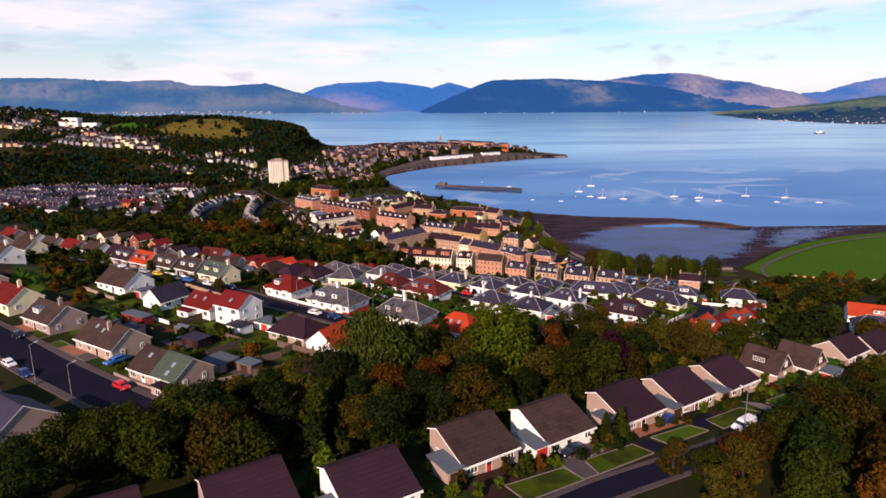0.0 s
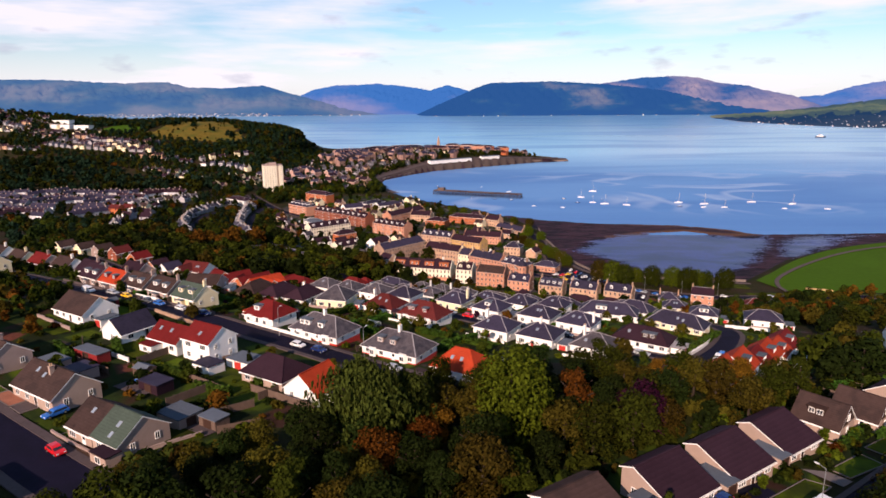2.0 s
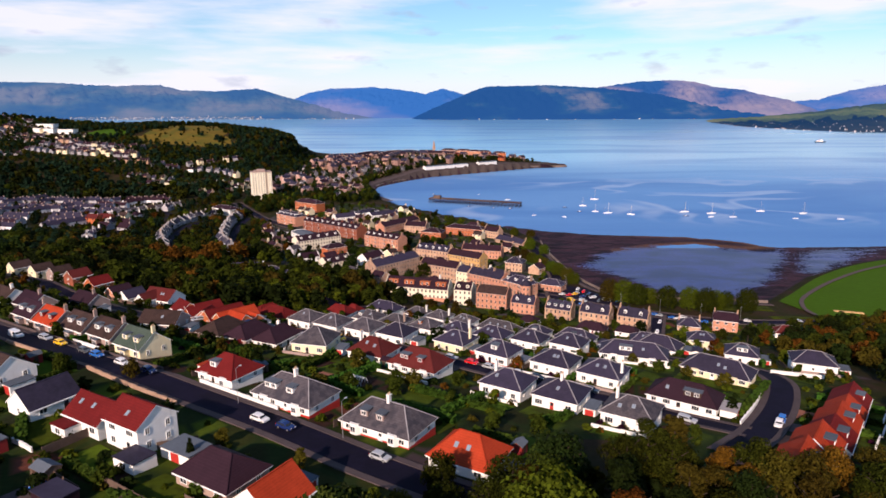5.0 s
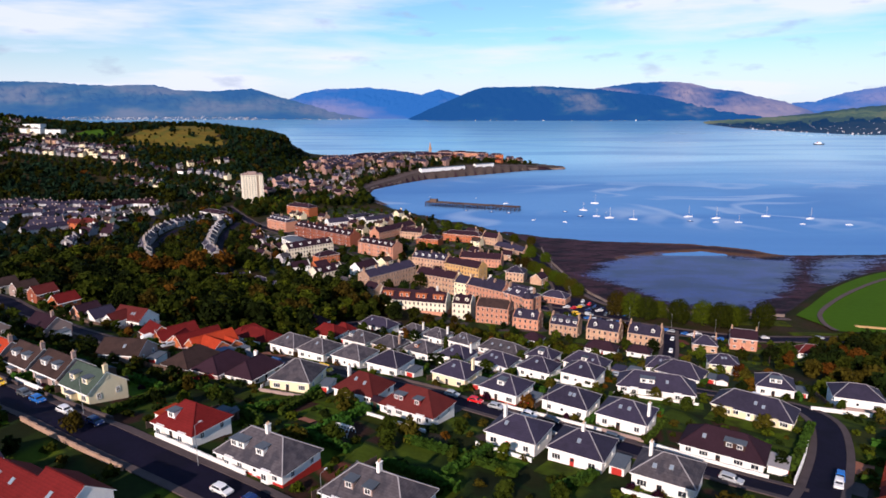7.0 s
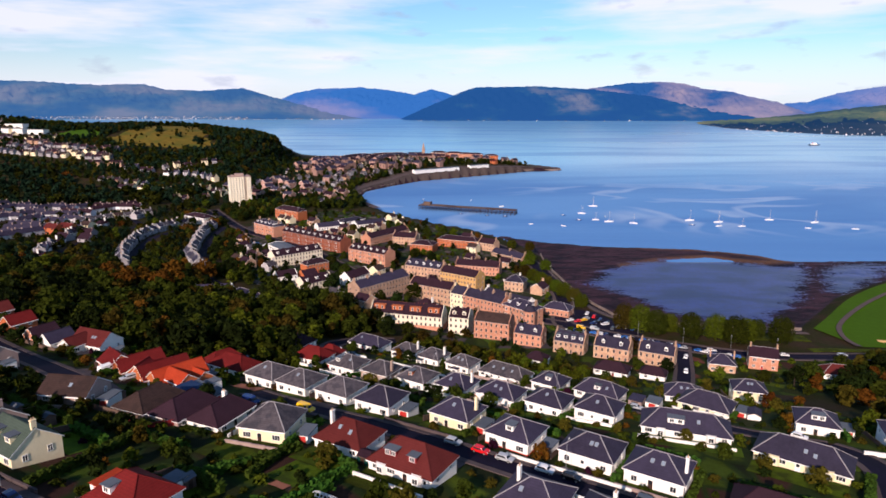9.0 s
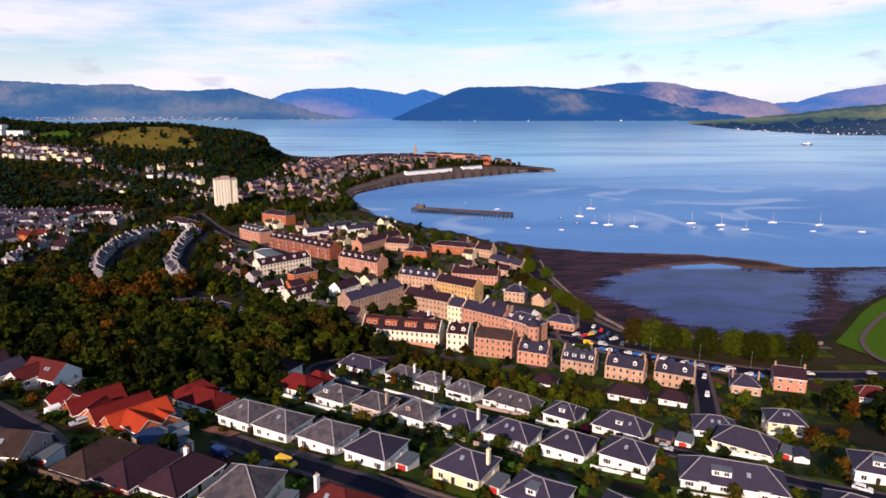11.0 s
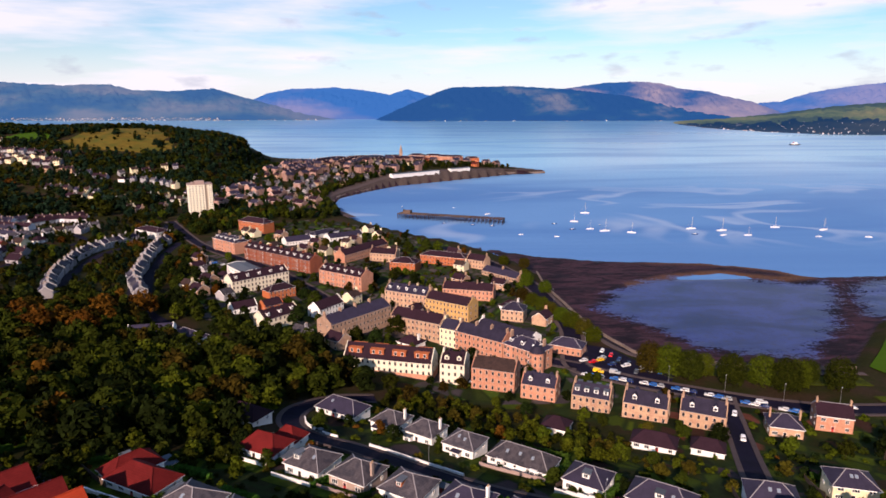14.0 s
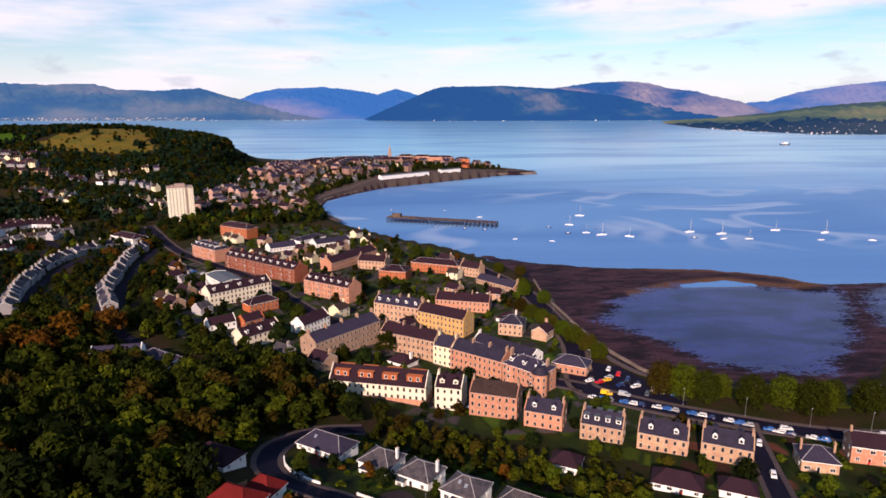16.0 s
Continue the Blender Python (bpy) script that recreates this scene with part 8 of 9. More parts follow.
for x, y, h in ((-167, 448, 14), (-162, 456, 13), (-152, 478, 14), (-149, 450, 13), (-185, 466, 12), (-141, 497, 13)):
    T(x, y, h * 1.12, "round", "rust", 1.15)
for x, y, h in ((-55, 91, 8), (-51, 94, 7.5), (-47, 86, 10), (-42, 82, 10), (-50, 81, 9), (-56, 80, 9), (-39, 92, 9), (-58, 88, 8)):
    T(x, y, h, "round", ("green", "dark", "dark")[int(x * 3) % 3], 1.1)
# park edge and shore trees
for x, y, h in ((107, 438, 12.5), (114, 433, 13), (121, 428, 12), (130, 432, 9), (137, 421, 12.5), (150, 420, 12), (157, 413, 13), (164, 416, 11), (173, 422, 9), (181, 413, 12.5)):
    tree(x, y, h * 1.1, "egg", ("bright", "green", "bright", "olive")[int(x) % 4], 0.95, "along the coast road")
for k, (x, y) in enumerate(((73, 648), (87, 638), (80, 600), (79, 588), (70, 555), (74, 543), (78, 533), (80, 522), (84, 512), (87, 501), (91, 490), (93, 479), (88, 570))):
    tree(x, y, rng.uniform(7.5, 9.5), "egg", ("bright", "olive", "bright")[k % 3], 1.15, "along the shore")
# gardens behind the tenements and among the houses
for x, y, h, kind, tone in ((60, 384, 6, "round", "bright"), (66, 380, 5, "round", "green"), (80, 372, 5, "round", "olive"), (92, 368, 5, "round", "green"), (40, 392, 6, "round", "dark"), (30, 402, 5, "round", "bright"), (50, 352, 6, "round", "green"),
                            (60, 345, 6, "round", "bright"), (68, 338, 5.5, "round", "green"), (76, 332, 5, "round", "olive"), (40, 362, 6, "round", "bright"), (20, 386, 6, "round", "olive"), (8, 392, 7, "tall", "olive"), (-4, 402, 8, "round", "olive"),
                            (-12, 412, 9, "round", "green"), (120, 352, 7, "round", "bright"), (138, 350, 7, "round", "green"), (150, 348, 9, "round", "dark"), (160, 352, 10, "round", "green"), (170, 345, 10, "round", "dark"), (182, 366, 9, "round", "green"),
                            (-20, 470, 10, "round", "dark"), (-30, 474, 9, "round", "green"), (-58, 530, 11, "round", "green"), (-64, 540, 10, "round", "dark"), (2, 590, 10, "round", "dark"), (-12, 604, 10, "round", "green"), (30, 600, 8, "round", "bright"),
                            (14, 694, 13, "round", "green"), (24, 700, 10, "round", "bright"), (-10, 720, 9, "round", "green"), (-30, 740, 8, "round", "bright"), (46, 690, 6, "round", "rust"), (-62, 700, 9, "round", "green"), (-72, 712, 10, "round", "olive"),
                            (265, 398, 8, "round", "rust"), (240, 385, 9, "round", "green"), (222, 380, 8, "round", "dark"), (205, 372, 9, "round", "green"), (285, 390, 8, "round", "green"), (300, 384, 9, "round", "dark"), (196, 352, 10, "round", "dark"), (214, 345, 10, "round", "green"),
                            (-60, 262, 5, "round", "dark"), (44, 302, 4, "round", "purple"), (62, 262, 4, "round", "purple"), (100, 270, 5, "round", "rust"), (112, 300, 6, "round", "rust"), (-72, 196, 5, "round", "olive"), (-45, 160, 5, "cone", "dark"), (-88, 196, 5, "round", "green")):
    tree(x, y, h, kind, tone, 1.0, "among the houses")


ROADS = [(p.x, p.y, w) for road, w in ((UPPER, 6.5), (MIDDLE, 5.5), (LOWER, 5.5), (CROSS, 5.5), (CORNER, 6.5), (CLOSE, 5.5), (DOWNHILL, 5), (SHORE, 8), (HIGH, 6.5), (WOODROAD, 5), (WESTEND, 5.5), (CRESCENT, 5), (TERRACE, 5), (ESTATE, 5)) for p in smooth_line(road, 4)]
CELLS = {}
for kx, ky, kw in ROADS:
    CELLS.setdefault((int(kx // 20), int(ky // 20)), []).append((kx, ky, kw))


def blocked(x, y, margin):
    """Whether a building or a street stands within the margin."""
    i, j = int(x // 20), int(y // 20)
    for a in (-1, 0, 1):
        for b in (-1, 0, 1):
            for kx, ky, kw in CELLS.get((i + a, j + b), ()):
                if math.hypot(x - kx, y - ky) < kw + margin * 0.6:
                    return True
    for fx, fy, rot, w, d in FOOT:
        dx, dy = x - fx, y - fy
        if abs(dx) + abs(dy) > w + d + 2 * margin:
            continue
        c, s = math.cos(radians(rot)), math.sin(radians(rot))
        if abs(dx * c + dy * s) < w / 2 + margin and abs(dy * c - dx * s) < d / 2 + margin:
            return True
    return False


def stand(name, label, ring, count, tones, h0, h1, seed, gap=5.5, avoid=(), lod=0.45, sink=0.08, kinds=("round", "tall")):
    rng = random.Random(seed)
    xs, ys = [p[0] for p in ring], [p[1] for p in ring]
    spots, tries = [], 0
    grid = {}
    while len(spots) < count and tries < count * 40:
        tries += 1
        x, y = rng.uniform(min(xs), max(xs)), rng.uniform(min(ys), max(ys))
        if edge_distance(x, y, ring) < 1 or any(math.hypot(x - a, y - b) < r for a, b, r in avoid) or blocked(x, y, 0.22 * h1 + 0.4):
            continue
        c = (int(x / gap), int(y / gap))
        if any(math.hypot(x - a, y - b) < gap for i in (-1, 0, 1) for j in (-1, 0, 1) for a, b in grid.get((c[0] + i, c[1] + j), ())):
            continue
        grid.setdefault(c, []).append((x, y))
        spots.append((x, y, rng.uniform(h0, h1)))
    names = list(tones)
    rng.shuffle(spots)
    n = len(spots)
    start = 0
    total = sum(tones.values())
    for tone in names:
        k = int(n * tones[tone] / total + 0.5)
        bit = spots[start:start + k]
        start += k
        if bit:
            thicket(name, "%s of %s" % (label, TREE_WORDS[tone] + "s"), bit, tone, rng, kinds, lod, sink)


rng = random.Random(58)
made = 0
for _ in range(900):
    x, y = rng.uniform(-170, 84), rng.uniform(455, 790)
    if made < 38 and edge_distance(x, y, LOWTOWN) > 6 and not blocked(x, y, 6.2):
        FOOT.append((x, y, -35, 11, 9))
        far_house(rng.choice((2, 3, 1, 7, 2)), x, y, rng.choice((-38, -38, 52)) + rng.uniform(-4, 4), -0.8)
        made += 1
ROADGAP = tuple((p.x, p.y, 6.5) for p in smooth_line(WOODROAD, 8)) + ((-121, 468, 12), (-110, 478, 10), (-95.5, 515.7, 10), (-82, 524, 10), (-73, 495, 13), (-50, 519, 12), (-45, 333, 10), (-66, 304, 12), (-72, 312, 10), (-57.5, 364, 9)) + tuple((x, y, 9) for x, y in ((-112, 317), (-120, 318), (-131, 320), (-139, 325), (-151, 331), (-166, 342), (-180, 352), (-195, 362), (-212, 372))) + tuple((p.x, p.y, 5.5) for p in smooth_line(LOWER, 6))
stand("hillside_wood", "hillside wood", [(-250, 392), (-150, 352), (-92, 318), (-80, 330), (-58, 338), (-50, 362), (-36, 396), (-14, 408), (-34, 432), (-40, 452), (-66, 474), (-96, 498), (-120, 510), (-150, 530), (-196, 520), (-250, 500)], 400, {"green": 6.5, "dark": 5, "olive": 2.6, "bright": 0.6, "rust": 0.25}, 8, 14.5, 3, 5.4, ROADGAP, 0.21)
stand("crescent_gardens", "garden trees", [(-200, 560), (-180, 560), (-200, 640), (-215, 690), (-240, 690), (-240, 640)], 40, {"green": 3, "olive": 2, "dark": 1}, 4, 7, 4, 5, (), 0.15)
stand("valley_wood", "valley wood", [(-160, 560), (-120, 530), (-115, 560), (-140, 620), (-190, 720), (-210, 830), (-260, 860), (-270, 760), (-225, 690), (-190, 600)], 90, {"green": 3, "dark": 3, "olive": 1, "rust": 1}, 7, 11, 5, 6, tuple((p.x, p.y, 7) for p in smooth_line(WOODROAD, 8)) + ((-236.7, 766, 20),), 0.2)
stand("west_wood", "distant wood", [(-330, 500), (-270, 400), (-250, 385), (-230, 520), (-270, 560), (-320, 600), (-380, 640), (-560, 680), (-620, 560), (-460, 480)], 160, {"green": 3, "hazed": 4.0, "dark": 1.6, "olive": 1.2, "rust": 0.4}, 8, 12, 6, 7, (), 0.12)
stand("tower_wood", "wood round the tower block", [(-300, 840), (-262, 850), (-255, 905), (-205, 910), (-195, 860), (-170, 850), (-120, 850), (-112, 900), (-130, 980), (-250, 985), (-330, 940)], 130, {"green": 4, "hazed": 3.0, "dark": 1.2, "olive": 0.6, "bright": 1}, 7, 12, 7, 7, ((-229, 889, 17),), 0.16)
HILLROWS = tuple((p.x, p.y - 6, 13) for pts in (((-705, 1215), (-595, 1170), (-515, 1158)), ((-720, 1190), (-650, 1166), (-560, 1146), (-500, 1142)), ((-410, 1104), (-384, 1128), (-336, 1152)), ((-400, 1086), (-344, 1082), (-310, 1060)), ((-690, 1240), (-640, 1208), (-560, 1186))) for p in smooth_line(pts, 12))
stand("far_wood", "far wood", [(-1100, 860), (-560, 880), (-330, 880), (-300, 1000), (-420, 980), (-500, 1020), (-540, 1080), (-1000, 1140), (-1300, 1100)], 900, {"green": 3, "hazed": 6.0, "dark": 2.4, "olive": 0.66, "rust": 0.14, "bright": 0.3}, 9, 15, 8, 9, HILLROWS, 0.035)
stand("brae_wood", "wood below the far hill", [(-760, 1140), (-560, 1085), (-430, 1000), (-330, 985), (-262, 985), (-252, 1060), (-290, 1120), (-400, 1140), (-480, 1160), (-600, 1150), (-740, 1200)], 420, {"green": 4, "hazed": 5.0, "dark": 2.0, "olive": 0.9}, 7, 11, 18, 9, HILLROWS, 0.06)
PATCH = tuple((x, y, 15) for x in range(-540, -360, 20) for y in range(1165, 1410, 20) if edge_distance(x, y, BRAE) > 2 and (x * 7 + y * 3) % 11 != 0) + tuple((x, y, 24) for x, y in ((-630, 1280), (-600, 1265), (-660, 1300), (-630, 1320))) + tuple((x, y, 26) for x, y in ((-752, 1300), (-720, 1288), (-690, 1284), (-765, 1280), (-735, 1268)))
stand("hill_wood", "wood on the far hill", [(-820, 1200), (-640, 1170), (-480, 1110), (-330, 1080), (-300, 1120), (-285, 1250), (-285, 1400), (-330, 1500), (-820, 1480)], 1250, {"green": 3, "hazed": 6.0, "dark": 2.4, "olive": 0.72}, 8, 12, 9, 8.2, PATCH + HILLROWS, 0.035)
stand("hill_foot_wood", "wood at the foot of the far hill", [(-300, 1062), (-262, 1052), (-243, 1120), (-243, 1300), (-200, 1440), (-285, 1470), (-290, 1250)], 210, {"green": 4, "hazed": 5.0, "dark": 2.0, "olive": 0.6}, 8, 12, 61, 7, (), 0.05)
stand("ridge_wood", "wood on the far ridge", [(-1500, 1300), (-800, 1330), (-620, 1440), (-700, 1560), (-1000, 1560), (-1500, 1600)], 600, {"green": 3, "hazed": 5.0, "dark": 2.0, "olive": 1.2}, 9, 15, 10, 10, (), 0.035)
stand("inner_bay_trees", "trees behind the inner bay", [(-200, 910), (-150, 870), (-90, 862), (-70, 885), (-98, 985), (-130, 990), (-250, 985)], 170, {"green": 4, "hazed": 3.0, "dark": 1.2, "bright": 1}, 7, 11, 28, 7, (), 0.14)
stand("crescent_slopes", "trees and bushes round the crescents", [(-330, 500), (-250, 505), (-150, 535), (-165, 600), (-205, 720), (-225, 800), (-300, 860), (-350, 780), (-345, 640)], 330, {"green": 4, "hazed": 3.0, "dark": 1.2, "olive": 1.2, "bright": 1, "rust": 0.24}, 4, 9, 29, 6.5, tuple((p.x, p.y, 5) for p in smooth_line(WOODROAD, 8)), 0.1)
stand("brae_scrub", "dark gorse scrub on the grassy hill", [(a, b) for a, b in BRAE], 60, {"dark": 4, "olive": 1}, 3, 7, 30, 7, tuple((x, y, 20) for x, y in ((-500, 1290), (-420, 1240), (-470, 1232), (-410, 1285), (-450, 1270), (-480, 1340))), 0.08, 0.3)
stand("town_trees", "trees of the far town", TOWN, 420, {"green": 4, "hazed": 3.0, "dark": 1.2, "olive": 0.6}, 6, 10, 11, 9, (), 0.07)
stand("point_trees", "trees on the point behind the quay", [(-20, 1225), (60, 1300), (150, 1370), (200, 1385), (150, 1400), (80, 1375), (0, 1320), (-50, 1240)], 75, {"green": 3, "dark": 4}, 7, 10, 37, 8, (), 0.08)
stand("quay_trees", "trees behind the quay", [(-118, 985), (-106, 985), (-108, 1060), (-72, 1150), (-28, 1215), (-45, 1225), (-95, 1150), (-130, 1060)], 70, {"green": 4, "dark": 2, "bright": 1}, 7, 11, 12, 7, (), 0.12)
stand("estate_trees", "trees among the estate", [(-560, 640), (-330, 560), (-262, 600), (-280, 760), (-300, 850), (-480, 900), (-600, 800)], 260, {"green": 3, "hazed": 3.0, "dark": 1.2, "olive": 0.6, "rust": 0.24}, 5, 9, 13, 9, (), 0.08)
stand("east_wood", "trees behind the coast road", [(140, 330), (150, 300), (132, 280), (140, 262), (176, 270), (220, 330), (330, 360), (330, 382), (230, 384), (190, 378), (165, 352)], 120, {"green": 4, "dark": 3, "olive": 2, "rust": 1}, 6, 10, 14, 6, ((176, 360, 10), (124, 255, 12)), 0.18)
stand("belt_undergrowth", "undergrowth of the hillside belt", BELT, 330, {"green": 3, "dark": 5, "olive": 2}, 2.6, 5.0, 36, 3.4, (), 0.08, 0.25)
stand("seafront_bushes", "bushes in the sea-front gardens", SEAFRONT, 130, {"green": 4, "bright": 3, "dark": 2}, 1.8, 4.2, 33, 3.4, (), 0.06, 0.34, ("round",))
stand("wood_edge", "bushes at the edge of the wood", [(-150, 340), (-110, 312), (-84, 296), (-55, 316), (-46, 342), (-60, 356), (-95, 338)], 80, {"green": 4, "dark": 4, "bright": 1}, 3, 6.5, 34, 4, ROADGAP, 0.1, 0.2)
stand("slope_scrub", "scrub behind the tenements", [(-8, 412), (12, 404), (38, 388), (62, 372), (70, 352), (54, 340), (36, 356), (14, 372), (-6, 388), (-24, 402)], 80, {"green": 3, "bright": 4, "olive": 1}, 3, 6, 15, 4.2, ((47, 373, 8),), 0.2)

# larger trees standing in the back courts
for x, y, h, tone in ((-69, 564, 10, "green"), (-26, 594, 10, "dark"), (-1, 697, 10, "green"), (-62, 494, 11, "dark"), (-10, 490, 11, "green"), (-35, 526, 8, "olive")):
    near = [(x + dx, y + dy) for dx, dy in ((0, 0), (3, 0), (-3, 0), (0, 4), (0, -4), (5, 4), (-5, 4), (5, -5), (-5, -5)) if not blocked(x + dx, y + dy, 2.6)]
    if near:
        tree(*near[0], h, "round", tone, 1.1, "in a back court")
stand("lowtown_trees", "garden trees between the tenements", LOWTOWN, 210, {"green": 4, "dark": 4, "bright": 1.5, "olive": 1.5, "rust": 0.7}, 4, 8.5, 21, 5.5, (), 0.12)
stand("lowtown_bushes", "bushes in the back courts", LOWTOWN, 270, {"green": 4, "bright": 3, "olive": 2, "dark": 1.5}, 1.8, 3.6, 22, 3.6, (), 0.05, 0.36, ("round",))
stand("garden_bushes", "garden bushes", HILLTOWN, 620, {"green": 4, "dark": 2, "bright": 3, "olive": 1.5, "rust": 0.6}, 1.6, 3.2, 23, 2.8, (), 0.05, 0.38, ("round",))
stand("garden_trees", "small garden trees", HILLTOWN, 130, {"green": 4, "dark": 3, "bright": 1, "olive": 2, "rust": 0.7}, 3.5, 6.0, 24, 7, (), 0.16)
stand("close_bushes", "shrubs round the bungalows", CLOSEGARDENS, 170, {"green": 4, "dark": 3, "bright": 2, "olive": 2}, 1.2, 2.8, 25, 2.8, (), 0.06)
stand("west_bushes", "bushes among the hillside houses", [(-240, 320), (-130, 200), (-110, 170), (-130, 300), (-110, 300), (-210, 380)], 320, {"green": 4, "dark": 4, "olive": 2, "rust": 1}, 2, 5.5, 26, 4.0, (), 0.06)
stand("roadside_bushes", "dark bushes beside the west street", [(-150, 296), (-128, 282), (-106, 266), (-88, 252), (-70, 238), (-58, 236), (-56, 224), (-72, 230), (-100, 246), (-122, 260), (-150, 280)], 150, {"green": 3, "dark": 5, "olive": 2}, 2, 4.6, 71, 3.4, (), 0.06)
stand("tower_foot_trees", "trees below the tower block", [(-235, 868), (-195, 885), (-150, 850), (-165, 810), (-200, 770), (-215, 790), (-240, 800)], 90, {"green": 4, "dark": 4, "olive": 1, "bright": 1}, 6, 11, 72, 6.5, ((-229, 889, 18), (-148, 793, 24)), 0.12)
# ---- gardens ----
rng = random.Random(9)
BUSY = [(p.x, p.y) for road in (UPPER, MIDDLE, LOWER, CROSS, CORNER, CLOSE, DOWNHILL, WESTEND) for p in smooth_line(road, 4)]


def free_of_road(x, y, r=5.5):
    return all(math.hypot(x - a, y - b) > r for a, b in BUSY)


for x, y, rot, w, d in HOMES:
    if y > 345 or x < -140 or (rot == 33 and x < 92) or (x < -35 and y < 180):
        continue
    c, s = math.cos(radians(rot)), math.sin(radians(rot))
    for sy in (-1, 1):
        off = d / 2 + 4.4
        px, py = x - sy * off * s, y + sy * off * c
        if free_of_road(px, py, 7.0):
            patch("lawn", px, py, rot, w * rng.uniform(0.95, 1.25), 7.6, LAWN, "mown garden lawn beside a bungalow", "lawn")
        elif free_of_road(px, py, 5.0):
            patch("drive", px, py, rot, w * 0.9, 4.5, PAVING if rng.random() < 0.6 else REDCHIP, "paved front garden beside a house", "paving")
    if rng.random() < 0.92:
        u = w / 2 + 1.4
        a, b = (x + u * c - (-d * 0.9) * s, y + u * s + (-d * 0.9) * c), (x + u * c - (d * 0.95) * s, y + u * s + (d * 0.95) * c)
        if free_of_road(*a, 6.0) and free_of_road(*b, 6.0):
            hedge(*a, *b, rng.uniform(1.1, 1.8), 1.0)
    u = d / 2 + 8.0
    a, b = (x - w / 2 * c - u * s, y - w / 2 * s + u * c), (x + w / 2 * c - u * s, y + w / 2 * s + u * c)
    if free_of_road(*a, 6.0) and free_of_road(*b, 6.0) and rng.random() < 0.92:
        hedge(*a, *b, rng.uniform(1.3, 2.2), 1.5)
    for _ in range(3):
        uu, vv = rng.uniform(-w / 2 - 1, w / 2 + 1), rng.choice((-1, 1)) * (d / 2 + rng.uniform(1.2, 7.5))
        px, py = x + uu * c - vv * s, y + uu * s + vv * c
        if free_of_road(px, py, 5.2):
            shrub(px, py, rng.uniform(0.7, 1.5), rng.choice(("green", "green", "dark", "bright", "olive", "rust", "purple")))
    if rng.random() < 0.35:
        uu, vv = rng.uniform(-w / 2, w / 2), d / 2 + rng.uniform(4, 7)
        px, py = x + uu * c - vv * s, y + uu * s + vv * c
        if free_of_road(px, py, 6):
            shed(px, py, rot + rng.choice((0, 90)), rng.uniform(2.2, 3.4), rng.uniform(2, 2.8), rng.choice((TIMBER, TIMBER, REDBOARD)))


def fence(ax, ay, bx, by, h=1.4):
    """A close-boarded timber fence between plots."""
    cx, cy = (ax + bx) / 2, (ay + by) / 2
    z0 = gz(cx, cy)
    n = max(2, int(math.hypot(bx - ax, by - ay) / 1.8))
    way = Vector((bx - ax, by - ay, 0)).normalized()
    s = Vector((way.y, -way.x, 0)) * 0.05
    rings = []
    for i in range(n + 1):
        x, y = ax + (bx - ax) * i / n, ay + (by - ay) * i / n
        z = gz(x, y) - z0
        for f, top in ((-0.06, h), (-0.059, h + 0.14), (0.06, h + 0.14), (0.061, h)):
            p = Vector((x - cx, y - cy, 0)) + way * f
            rings.append([(p.x - s.x, p.y - s.y, z - 0.3), (p.x + s.x, p.y + s.y, z - 0.3), (p.x + s.x, p.y + s.y, z + top), (p.x - s.x, p.y - s.y, z + top)])
    g = Geo()
    g.v = [v for ring in rings for v in ring]
    for k in range(len(rings) - 1):
        for i in range(4):
            j = (i + 1) % 4
            g.f.append((4 * k + i, 4 * k + j, 4 * k + 4 + j, 4 * k + 4 + i))
    e = 4 * len(rings) - 4
    g.f += [(3, 2, 1, 0), (e, e + 1, e + 2, e + 3)]
    g.m = [0] * len(g.f)
    ob = new("garden_fence", g.mesh("garden_fence", TIMBER))
    ob.location = (cx, cy, z0)
    return tagged(ob, "weathered timber board fence between gardens", "fence", "garden fences")


rng = random.Random(31)
for x, y, rot, w, d in HOMES:
    if y > 345 or x < -140 or (rot == 33 and x < 92) or (x < -35 and y < 180):
        continue
    c, s = math.cos(radians(rot)), math.sin(radians(rot))

    def spot(u, v):
        return x + u * c - v * s, y + u * s + v * c
    a, b = spot(-w / 2 - 1.6, -d / 2 - 0.5), spot(-w / 2 - 1.6, d / 2 + 8)
    m = spot(-w / 2 - 1.6, d / 2 + 4)
    if rng.random() < 0.7 and free_of_road(*a, 6.5) and free_of_road(*b, 6.5) and not blocked(*m, 0.6):
        fence(*a, *b, rng.uniform(1.2, 1.7))
    v = -d / 2 - rng.uniform(3.2, 4.4)
    a, b = spot(-w / 2 - 0.8, v), spot(w / 2 + 0.8, v)
    if rng.random() < 0.62 and free_of_road(*a, 5.4) and free_of_road(*b, 5.4) and free_of_road(*spot(0, v), 5.4) and not blocked(*spot(0, v), 0.5):
        garden_wall((a, spot(0, v), b), rng.uniform(0.7, 1.0), rng.choice((WHITE, WHITE, WHITE, HARL)), "low pale rendered wall across a garden")
    g0 = spot(w / 2 + 2.6, rng.uniform(-1, 2))
    if rng.random() < 0.42 and free_of_road(*g0, 6.2) and not blocked(*g0, 1.9):
        FOOT.append((*g0, rot, 3, 5.2))
        shed(*g0, rot, 3.0, 5.2, WHITE, FELT, "white flat-roofed garage with a red door", True)


